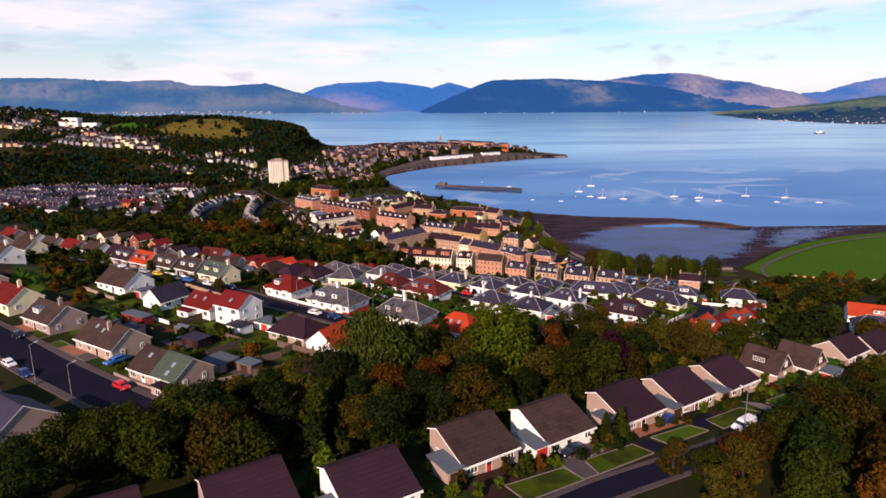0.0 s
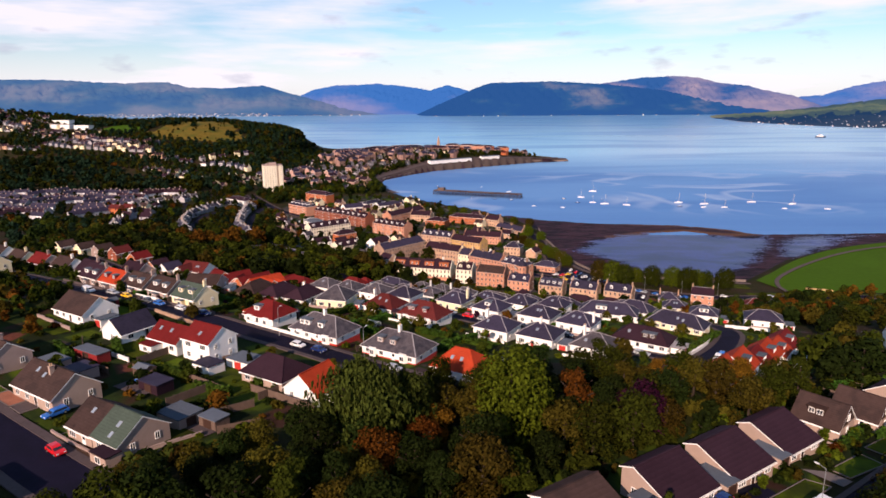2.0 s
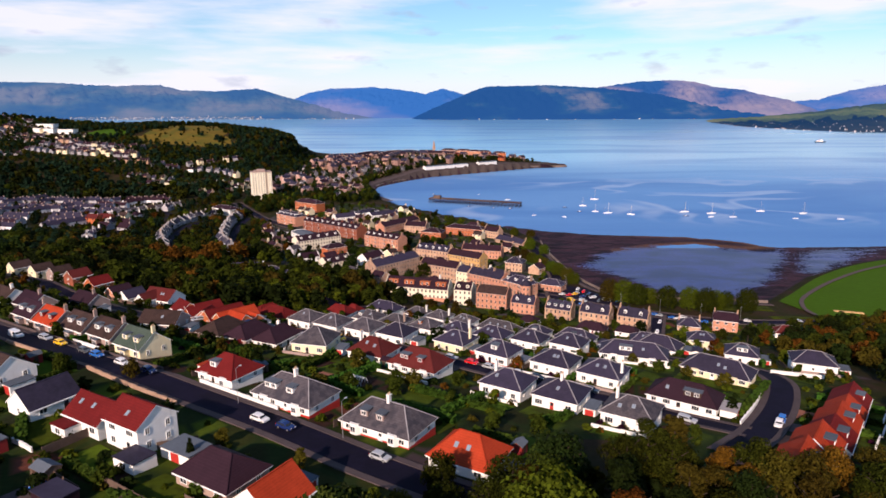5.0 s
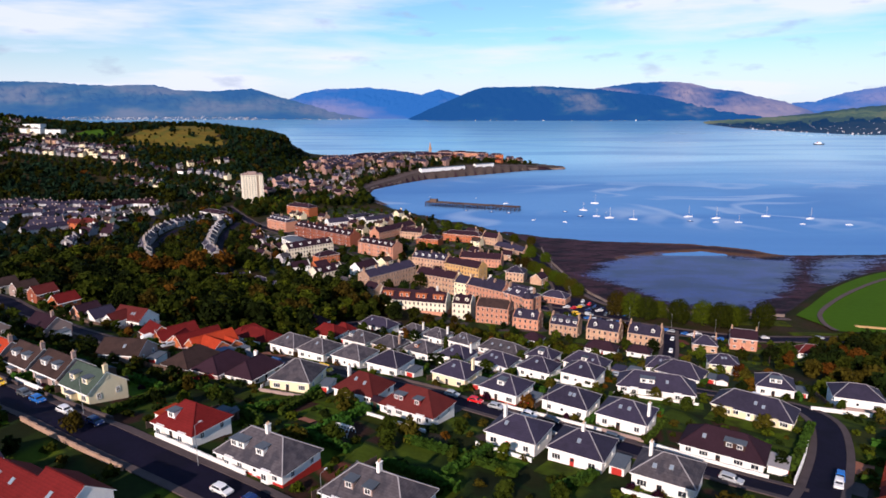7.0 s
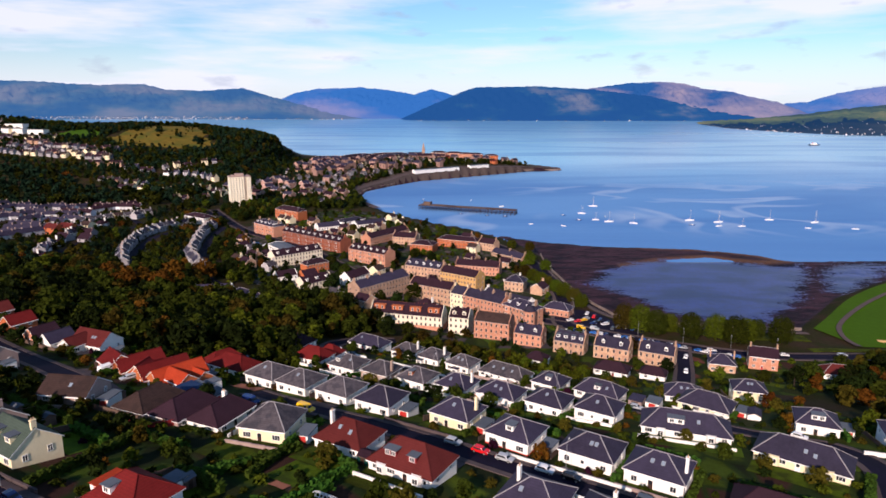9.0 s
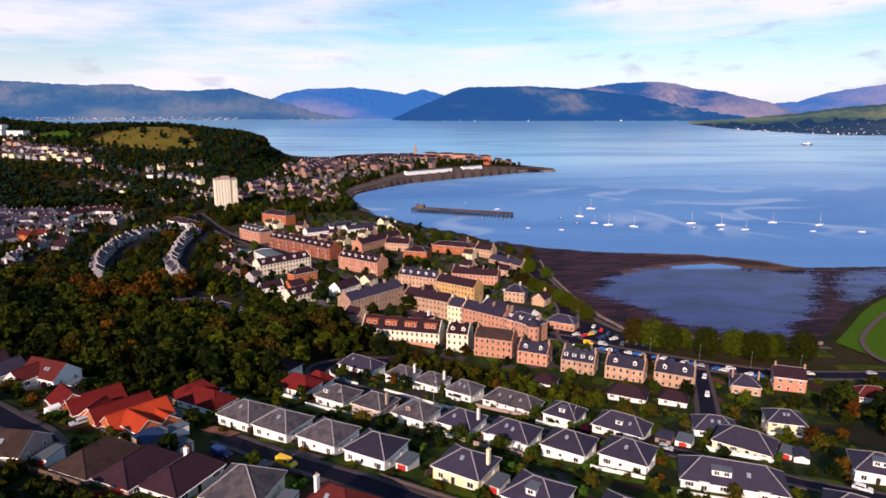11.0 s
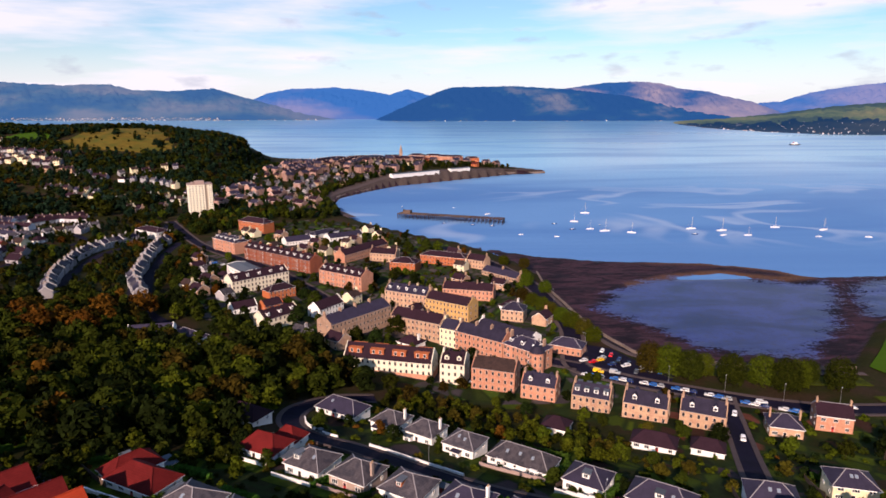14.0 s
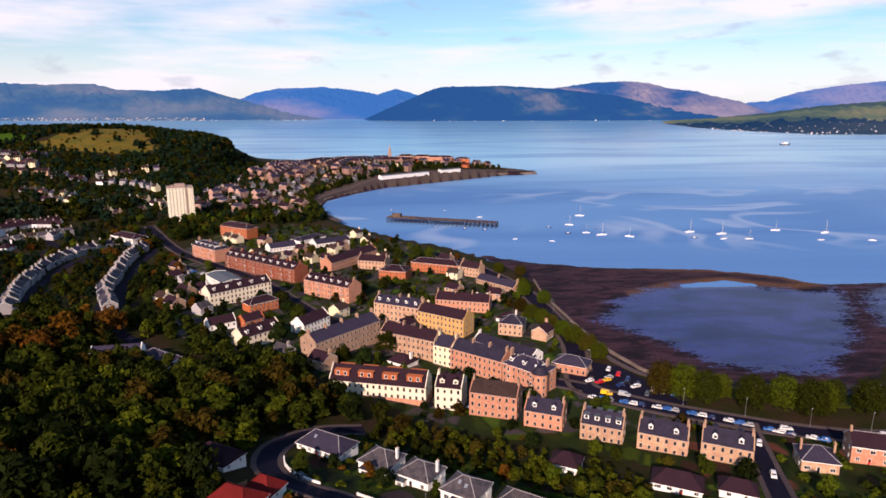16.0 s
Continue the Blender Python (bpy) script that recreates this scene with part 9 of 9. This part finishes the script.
def plot(name, pts, mat, label, category, lift=0.22, kerb=None):
    """A garden plot with straight edges laid over the ground, and a kerb round it where given."""
    g = Geo()
    mid = (sum(p[0] for p in pts) / len(pts), sum(p[1] for p in pts) / len(pts))
    for a, b in zip(pts, pts[1:] + pts[:1]):
        g.face([(*q, gz(*q) + lift) for q in (mid, a, b)])
    home = tagged(new(name, g.mesh(name, mat)), label, category, kind="structure")
    if kerb:
        g = Geo()
        for a, b in zip(pts, pts[1:] + pts[:1]):
            g.bar((*a, gz(*a) + lift), (*b, gz(*b) + lift), 0.15, 0.16)
        part("kerb", g.mesh("kerb", kerb), home)


EDGING = material("pale_concrete_edging", (0.22, 0.18, 0.165), 0.95, 0.2, 3, 0.4, 0.2)
for pts in (((21.6, 87.8), (30.9, 94.1), (33.3, 90.8), (22.7, 83.1)), ((34.9, 97.1), (43.6, 102.9), (46.2, 100.6), (37.2, 94.1)), ((47.8, 105.7), (57.4, 112.7), (60.1, 110.2), (49.3, 101.6)), ((63.8, 116.5), (73.2, 123.1), (74.4, 118.7), (65.2, 113.3)), ((8.5, 79.5), (17.9, 85.2), (20.1, 81.3), (11, 75)), ((76, 126), (84, 131.5), (85.5, 128), (77.5, 122.5))):
    plot("lawn", pts, LAWN, "bright mown front lawn with a pale edging", "lawn", 0.22, EDGING)
plot("yard", ((32.7, 101.4), (41.6, 107.1), (43.4, 104.2), (32.9, 96.9)), REDCHIP, "front yard of red stone chips", "yard")
plot("drive", ((16.5, 91.1), (23.8, 94.0), (25.4, 91.3), (21.2, 87.9), (22.7, 83.1), (20.1, 81.4), (18.1, 85.2)), PAVING, "pale grey paved drive with an edging", "drive", 0.24, EDGING)
plot("drive", ((44.4, 109.5), (48.8, 111.0), (50.2, 108.1), (46.4, 101.5), (44.5, 103)), ASPHALT, "dark tarred drive beside a lawn", "drive")
plot("drive", ((59.0, 116.5), (62.9, 115.6), (64.8, 112.2), (62.1, 110.3)), EDGING, "pale concrete drive beside a lawn", "drive")
plot("drive", ((31.5, 95), (34, 96.5), (36.5, 93), (34, 91.3)), ASPHALT, "short tarred drive between lawns", "drive")
tree(29.9, 97.8, 5.6, "cone", "green", 1.25, "in a front garden")
for x, y, s, tone in ((25.1, 92.5, 1.0, "bright"), (24.6, 93.4, 0.8, "bright"), (17.2, 86.4, 1.1, "bright"), (16, 87.2, 1.0, "bright"), (66.8, 123.1, 1.3, "bright"), (67.9, 121.3, 1.2, "bright"), (63.3, 117.9, 1.2, "green"), (65, 119.5, 1.1, "willow"), (54.2, 113.1, 1.2, "green"), (55.6, 114.2, 1.2, "green"), (57.1, 115.2, 1.2, "green"), (52.8, 112, 1.1, "dark"),
                      (13.6, 89.3, 1.3, "olive"), (14.3, 85.9, 1.2, "rust"), (12.6, 87.4, 1.2, "green"), (69.5, 124.5, 1.3, "rust"), (71, 125.6, 1.3, "olive"), (72.6, 126.6, 1.3, "dark"), (74.3, 127.4, 1.2, "bright"), (10.5, 83, 1.1, "green"), (62, 119.4, 1.2, "dark"), (27.6, 95.5, 1.2, "olive"), (26.6, 96.6, 1.1, "olive")):
    shrub(x, y, s, tone)
for x, y, h, kind, tone in ((33.3, 82.9, 7, "tall", "olive"), (54, 92, 8.5, "round", "green"), (58.5, 96, 9, "round", "dark"), (63.5, 100, 9, "round", "olive"), (69, 104.5, 9.5, "round", "green"), (74.5, 108.5, 9, "round", "dark"), (80, 113, 9, "round", "olive"), (86, 117.5, 9, "round", "green"), (92, 123, 9.5, "round", "olive"), (98, 128, 9, "round", "dark"), (104, 133, 9, "round", "green"), (48, 88, 7.5, "round", "olive"), (43, 84, 7, "round", "rust"), (38, 81, 6.5, "round", "green")):
    tree(x, y, h, kind, tone, 1.1, "below the close")
plot("car_park", ((78, 452), (92, 435), (112, 425), (117, 433), (106, 449), (99, 468), (88, 474)), ASPHALT, "asphalt parking area between the road and the sea wall", "car park", 0.19)
for k, (x, y) in enumerate(((104, 440), (107.5, 437.5), (111, 435), (100, 446), (97.5, 452), (95.5, 458), (93, 464), (100, 436))):
    some_car(x, y, (-35, 60)[k % 2 if k > 6 else 1], ("white", "silver", "blue", "black", "dark_blue", "red", "white", "grey")[k], "hatch", "parked by the kerb")
shed(72, 203.6, 56, 6.0, 3.8, WHITE, LEAD, "white garage with a pale flat roof and a red door", True)
shed(-15.6, 227, -30, 2.6, 3.2, paint("dark green", (0.008, 0.060, 0.046)), PURPLE, "dark green garden shed with a brown roof")
for ax, ay, bx, by, h in ((75, 203.5, 82, 212.5, 1.8), (82, 212.5, 92, 226, 1.8), (92, 226, 96.5, 232, 1.5), (-37.5, 222.4, -30, 231.4, 1.7), (-17.5, 221, -22.3, 228, 1.6), (-71, 205.5, -64.6, 233, 1.6), (-64.6, 233, -52, 226, 1.5), (-47, 213, -38, 222, 1.6), (-30, 204, -21, 214, 1.5), (-8, 206, 4, 199, 1.7), (4, 199, 14, 192.5, 1.6), (0, 190, 10, 205, 1.6), (20, 186, 30, 195, 1.7)):
    hedge(ax, ay, bx, by, h, 1.5)
# front gardens along the corner road, by distance along it and out from it
def beside(u, v):
    return -90.7 + 0.82 * u + 0.57 * v, 132.5 - 0.57 * u + 0.82 * v


for u0, u1, v0, v1, mat, name, words in ((-9, -4.5, 6.2, 9.2, LAWN, "lawn", "small front lawn with a pale edging"), (-4.3, 3.4, 6.2, 9.3, REDCHIP, "yard", "front garden of red chips and paving"), (3.8, 8.2, 6.2, 13, PAVING, "drive", "paved drive beside the house"), (-28, -21, 6.2, 9, REDCHIP, "yard", "front garden of red chips"), (-20.5, -14, 6.2, 9, LAWN, "lawn", "small front lawn with a pale edging"),
                                         (23, 27, 6.2, 9, LAWN, "lawn", "small front lawn with a pale edging"), (28, 33, 6.2, 7.5, SOIL, "bed", "bare front garden bed"), (33.4, 39, 6.2, 7.5, PAVING, "yard", "paved front garden")):
    plot(name, (beside(u0, v0), beside(u1, v0), beside(u1, v1), beside(u0, v1)), mat, words, "garden", 0.2, EDGING)
# right edge of the hillside
H(157.4, 224, -25, 13, 9, roof=ORANGETILE, ridge=None, rise=3.6, lead=False, chimneys=(), dormers=((3, -1, 3.2, WHITE, ORANGETILE),), label="white bungalow with a bright orange-red gable roof")
H(147.9, 206, -25, 13, 9, roof=SLATE, ridge=5, rise=3.2, chimneys=(), label="white bungalow with a blue slate hipped roof among trees")
H(165, 210, -25, 12, 9, roof=SLATE, ridge=4, rise=3.2, chimneys=(), label="white bungalow with a dark slate roof beside the wood")
for x, y, h, tone in ((99, 176.5, 13, "green"), (96, 168, 9, "dark"), (106, 184, 10, "green"), (113, 194, 9, "olive"), (122, 206, 9, "dark"), (129, 213, 9, "green"), (136, 226, 9, "olive"), (142, 219, 8, "green"), (140, 240, 9, "dark"), (151, 247, 9, "green"), (147, 260, 9, "olive"), (158, 262, 9, "dark"), (166, 246, 8, "green"), (134, 190, 8, "green"), (140, 196, 7, "dark"), (128, 180, 8, "olive"), (138, 184, 8, "rust"),
                      (242.4, 381, 10, "rust"), (201, 366, 9, "dark"), (218, 374, 9, "green"), (217, 338, 9, "green"), (67.9, 157.7, 9, "rust"), (77.4, 158.9, 9, "olive"), (119, 200, 8, "green"), (172, 232, 9, "dark"), (180, 244, 9, "green"), (176, 262, 9, "olive")):
    tree(x, y, h, "round", tone, 1.1, "beside the hillside houses")
for x, y, rot, w, d, mat in ((-76.8, 169.3, -31, 12, 9, LAWN), (-60.9, 158.5, -31, 11, 8, LAWN), (-45.4, 149.5, -31, 10, 8, LAWN), (-47, 125, -32, 7, 6, LAWN), (-66.8, 125.9, -32, 7, 4, LAWN), (-44.9, 129.5, -32, 8, 5, PAVING), (-64, 147, -31, 9, 7, PAVING), (-61, 120, -32, 7, 3.5, SOIL)):
    patch("lawn" if mat is LAWN else "yard", x, y, rot, w, d, mat, "small walled garden lawn behind the houses" if mat is LAWN else "bare paved yard behind the houses", "lawn" if mat is LAWN else "yard", 0.2)
shed(-82.5, 162.5, -31, 9, 3.2, REDBOARD, FELT, "long dark red shed with a flat grey roof", True)
ribbon("pavement_corner", ((-60.5, 116.9), (-58, 115.6), (-55.5, 115.1), (-53.2, 115.4), (-51.6, 116.3), (-48.8, 118.4), (-45.6, 121.4)), 2.3, PAVING, "grey pavement bending round the corner plot", "pavement")
garden_wall(((-70.3, 125.8), (-62.0, 120.0), (-57.1, 117.3), (-53.2, 117.6), (-50.2, 119.8), (-46.4, 123.4), (-43.6, 126.2)), 0.55, HARL, "low grey roughcast wall round the corner plot")
garden_wall(((-73, 241.2), (-64.2, 238.2), (-60.2, 240.6)), 1.2, REDBOARD, "dark red boarded fence round a back yard", 0.12, "fence")
patch("lawn", -44.5, 228, -31, 11, 9.5, LAWN, "mown back lawn behind the cream bungalow", lift=0.19)
patch("lawn", -27.5, 218.5, -31, 11, 9.5, LAWN, "back lawn with worn patches beside a hedge", lift=0.19)
patch("bed", -30.6, 213.6, -31, 3.6, 2.2, REDCHIP, "small bed of reddish soil at a lawn edge", "flower bed", lift=0.25)
hedge(-37, 215.5, -33.5, 226.5, 1.5)
hedge(-26, 210.8, -18.6, 221.5, 1.7)
fence(-41, 126.6, -34.5, 130.5, 1.6)
fence(-57.5, 161.5, -46.5, 167.5, 1.5)
rng = random.Random(61)
for k in range(24):
    u = rng.random()
    shrub(-50 + 17 * u + rng.uniform(-1.5, 1.5), 114.5 + 8.5 * u + rng.uniform(-3.2, 1.8), rng.uniform(1.2, 2.3), rng.choice(("willow", "olive", "willow", "dark", "olive")))
for x, y, h, tone in ((-44, 108.5, 6, "dark"), (-39, 111, 6.5, "olive"), (-34.5, 114, 7, "dark"), (-31, 119, 7, "olive"), (-36, 106, 7, "dark"), (-47, 106, 5.5, "olive")):
    T(x, y, h, "round", tone)
shed(-42.7, 130, -32, 4.6, 3.2, TIMBER, FELT, "timber shed with a blue-grey roof in a yard", True)
shed(-49.6, 131.5, 58, 5.2, 6.5, PINK, FELT, "flat-roofed roughcast extension behind the house", True)
shed(-87.6, 155, -32, 6.5, 5.5, HARL, FELT, "flat-roofed grey garage block beside the house", True)
shed(-78.9, 151.5, -32, 5.5, 4.5, HARL, SLATE, "flat-roofed store with a dark roof", True)
shed(-46.5, 162, -31, 7.5, 5, WHITE, FELT, "white flat-roofed garage beside the tall house", True)
shed(-60.3, 145.8, -31, 6, 4, PURPLE, SLATE, "low dark store under a blue cover", True)
shed(-66, 153, -31, 4, 3, TIMBER, FELT, "small timber shed by a hedge")
for ax, ay, bx, by in ((-71, 160.2, -66.3, 169.5), (-38, 142.1, -33.9, 148), (-44.5, 133, -38, 139), (-57, 152, -46, 145), (-55, 138, -49, 147), (-70, 156, -58, 148), (-84, 159, -74, 153), (-90, 172, -84, 161)):
    fence(ax, ay, bx, by, 1.7)
hedge(-52.9, 147.4, -44.1, 143.7, 1.6, 1.4)
hedge(-66, 158, -57, 151.5, 1.3, 1.2)
hedge(-82, 172, -77, 164, 1.8, 1.4)
hedge(-94, 168, -86, 160, 1.8, 1.4)
garden_wall(((-79, 164.4), (-76, 162.8), (-73.5, 161.2)), 0.9, WHITE, "short white rendered wall in a back garden")
some_car(-64, 148.6, -20, "blue")


def offset_line(pts, off):
    line = smooth_line(pts, 6)
    out = []
    for i, p in enumerate(line):
        way = (line[min(i + 1, len(line) - 1)] - line[max(i - 1, 0)]).normalized()
        out.append((p.x + way.y * off, p.y - way.x * off))
    return out


for road, off, a, b in ((UPPER, -5.8, 18, 27), (UPPER, -5.8, 28, 33), (UPPER, -5.8, 34, 39), (UPPER, 5.8, 24, 28), (UPPER, 5.8, 30, 36), (MIDDLE, -4.9, 6, 10), (MIDDLE, -4.9, 11, 16), (MIDDLE, -4.9, 17, 21), (MIDDLE, 4.9, 12, 17), (LOWER, -4.9, 1, 6), (LOWER, -4.9, 7, 13), (LOWER, -4.9, 14, 20), (LOWER, 4.9, 10, 16),
                        (CROSS, -5, 4, 9), (CORNER, -6.3, 6, 9), (CORNER, -6.3, 10, 14)):
    pts = offset_line(road, off)[a:b]
    if len(pts) > 2:
        garden_wall(pts, 0.85, BROWNSTONE if road is UPPER and off > 0 else WHITE if rng.random() < 0.75 else PAVING, "low dark stone garden wall along the street" if road is UPPER and off > 0 else "low pale rendered garden wall along the street")

garden_wall(((105.4, 246.6), (112, 244.6), (120, 242)), 1.1, WHITE, "low white rendered wall along the turning")
# ---- vehicles ----
some_car(-64.9, 118.2, 144, "red")
for x, y, rot, tone, shape in ((-38, 178.5, 148, "white", "hatch"), (-32, 175.5, 148, "dark_blue", "hatch"), (-79, 205.5, 148, "white", "hatch"), (-70, 200, 148, "dark_blue", "hatch"), (-88, 211, 148, "blue", "hatch"), (-93, 214.5, 148, "grey", "hatch"), (-103, 221, 148, "yellow", "hatch"), (-118, 226, 148, "white", "van"), (-110, 226, 148, "silver", "estate"),
                               (-12, 164, 148, "silver", "hatch"), (-73.5, 132.5, 58, "blue", "estate"), (-95, 129.5, 144, "white", "hatch"), (-88, 124, 144, "dark_blue", "hatch"), (-88, 113, 58, "silver", "hatch"), (-93, 116, 58, "blue", "estate"),
                               (20, 90, 33, "black", "hatch"), (47, 92, 33, "silver", "van"), (40, 104, 33, "dark_blue", "hatch"), (53, 102, 33, "white", "van"), (22, 228, 148, "white", "hatch"), (27, 225, 148, "black", "hatch"), (9, 236, 148, "red", "hatch"), (3, 240, 148, "silver", "hatch"), (14, 232.5, 148, "silver", "hatch"), (40, 216, 148, "grey", "estate"),
                               (58, 196, 140, "silver", "estate"), (80.5, 196.5, 56, "white", "hatch"), (83.5, 200.5, 56, "blue", "hatch"), (-34, 258, 148, "yellow", "van"), (-63, 254, 150, "silver", "hatch"), (-49, 262, 150, "dark_blue", "van"), (62, 287, 148, "silver", "hatch"), (96, 258, 140, "white", "hatch"), (112, 366, 65, "white", "hatch"),
                               (24, 430, -20, "white", "hatch"), (-33, 356, 130, "grey", "hatch"), (118, 271, 20, "silver", "hatch"), (-104, 146.5, 144, "black", "hatch")):
    some_car(x, y, rot, tone, shape)
for k in range(26):
    t = k / 26
    x, y = 76 + t * 74, 440 - t * 46 + 3 * math.sin(t * 3)
    if k % 4 != 3:
        some_car(x, y - 5.2, -32, ("white", "blue", "silver", "black", "blue", "white", "dark_blue", "grey")[k % 8], ("hatch", "estate", "hatch", "hatch")[k % 4], "parked by the kerb")
for x, y, rot, tone, shape in ((83, 438, 150, "yellow", "van"), (90, 436, 150, "silver", "van"), (84, 450, 20, "red", "hatch"), (88, 452, 20, "yellow", "hatch"), (92, 446, 20, "dark_blue", "hatch"), (80, 452, 20, "white", "hatch"), (95, 448, 20, "black", "hatch"), (98, 444, 20, "white", "estate"), (90, 455, 20, "silver", "hatch"),
                               (140, 402, 160, "white", "estate"), (172, 393, 170, "white", "hatch"), (200, 392, 175, "silver", "estate"), (230, 393, 175, "red", "hatch"), (280, 395, 175, "white", "hatch"), (122, 390, 60, "white", "hatch"), (-10, 505, -35, "white", "hatch"), (2, 500, -35, "silver", "hatch"), (14, 494, -35, "white", "hatch"), (-30, 527, -40, "white", "hatch")):
    some_car(x, y, rot, tone, shape)
for k in range(12):
    some_car(-176 + k * 4.2 + (k % 2), 676 - k * 3.0, 45, ("white", "silver", "blue", "grey")[k % 4], "hatch", "parked by the kerb")


def caravan(x, y, rot):
    home = thing("caravan", x, y, gz(x, y) + 0.2, rot, "white touring caravan on a drive", "caravan")
    g = Geo().tube([(-3, -1.1, 0.5), (3, -1.1, 0.5), (3, 1.1, 0.5), (-3, 1.1, 0.5)], [(-2.7, -1.05, 2.6), (2.8, -1.05, 2.6), (2.8, 1.05, 2.6), (-2.7, 1.05, 2.6)])
    body = part("body", g.mesh("body", FRAME), home)
    for u in (-1.6, 0.2, 1.8):
        part("window", window_mesh(1.1, 0.7, 0), body, pose(u, -1.09, 1.5))
    for sy in (-1, 1):
        ring = [(0.33 * math.cos(k * 0.5236), 0.33 * math.sin(k * 0.5236)) for k in range(12)]
        part("wheel", Geo().tube([(u, -0.1, v + 0.33) for u, v in ring], [(u, 0.1, v + 0.33) for u, v in ring]).mesh("wheel", TYRE), home, pose(0, sy * 1.0, 0))


caravan(-97.5, 286.5, 58)
some_car(-88.5, 279.5, 40, "silver", "estate")
for x, y, rot in ((-45, 187, 60), (-75, 205, 240), (-20, 172, 60), (-84, 121, 60), (-70, 110, 60), (26, 226, 60), (40, 300, 60), (0, 331, 60), (52, 100, 120), (110, 424, 240), (130, 413, 240), (150, 403, 240), (170, 397, 240), (86, 470, 200), (89, 510, 180), (89, 550, 180)):
    lamp_post(x, y, rot)
# greenhouse frame in a back garden
home = thing("greenhouse", -21.5, 207.5, gz(-21.5, 207.5) + 0.1, -30, "small domed white greenhouse frame in a garden", "greenhouse")
g = Geo()
for k in range(6):
    x = -2 + k * 0.8
    arc = [(x, 1.5 * math.cos(radians(a)), 2.0 * math.sin(radians(a))) for a in range(0, 181, 20)]
    for a, b in zip(arc, arc[1:]):
        g.bar(a, b, 0.08, 0.08)
for a in (30, 60, 90, 120, 150):
    g.bar((-2, 1.5 * math.cos(radians(a)), 2 * math.sin(radians(a))), (2, 1.5 * math.cos(radians(a)), 2 * math.sin(radians(a))), 0.07, 0.07)
part("frame", g.mesh("frame", FRAME), home)
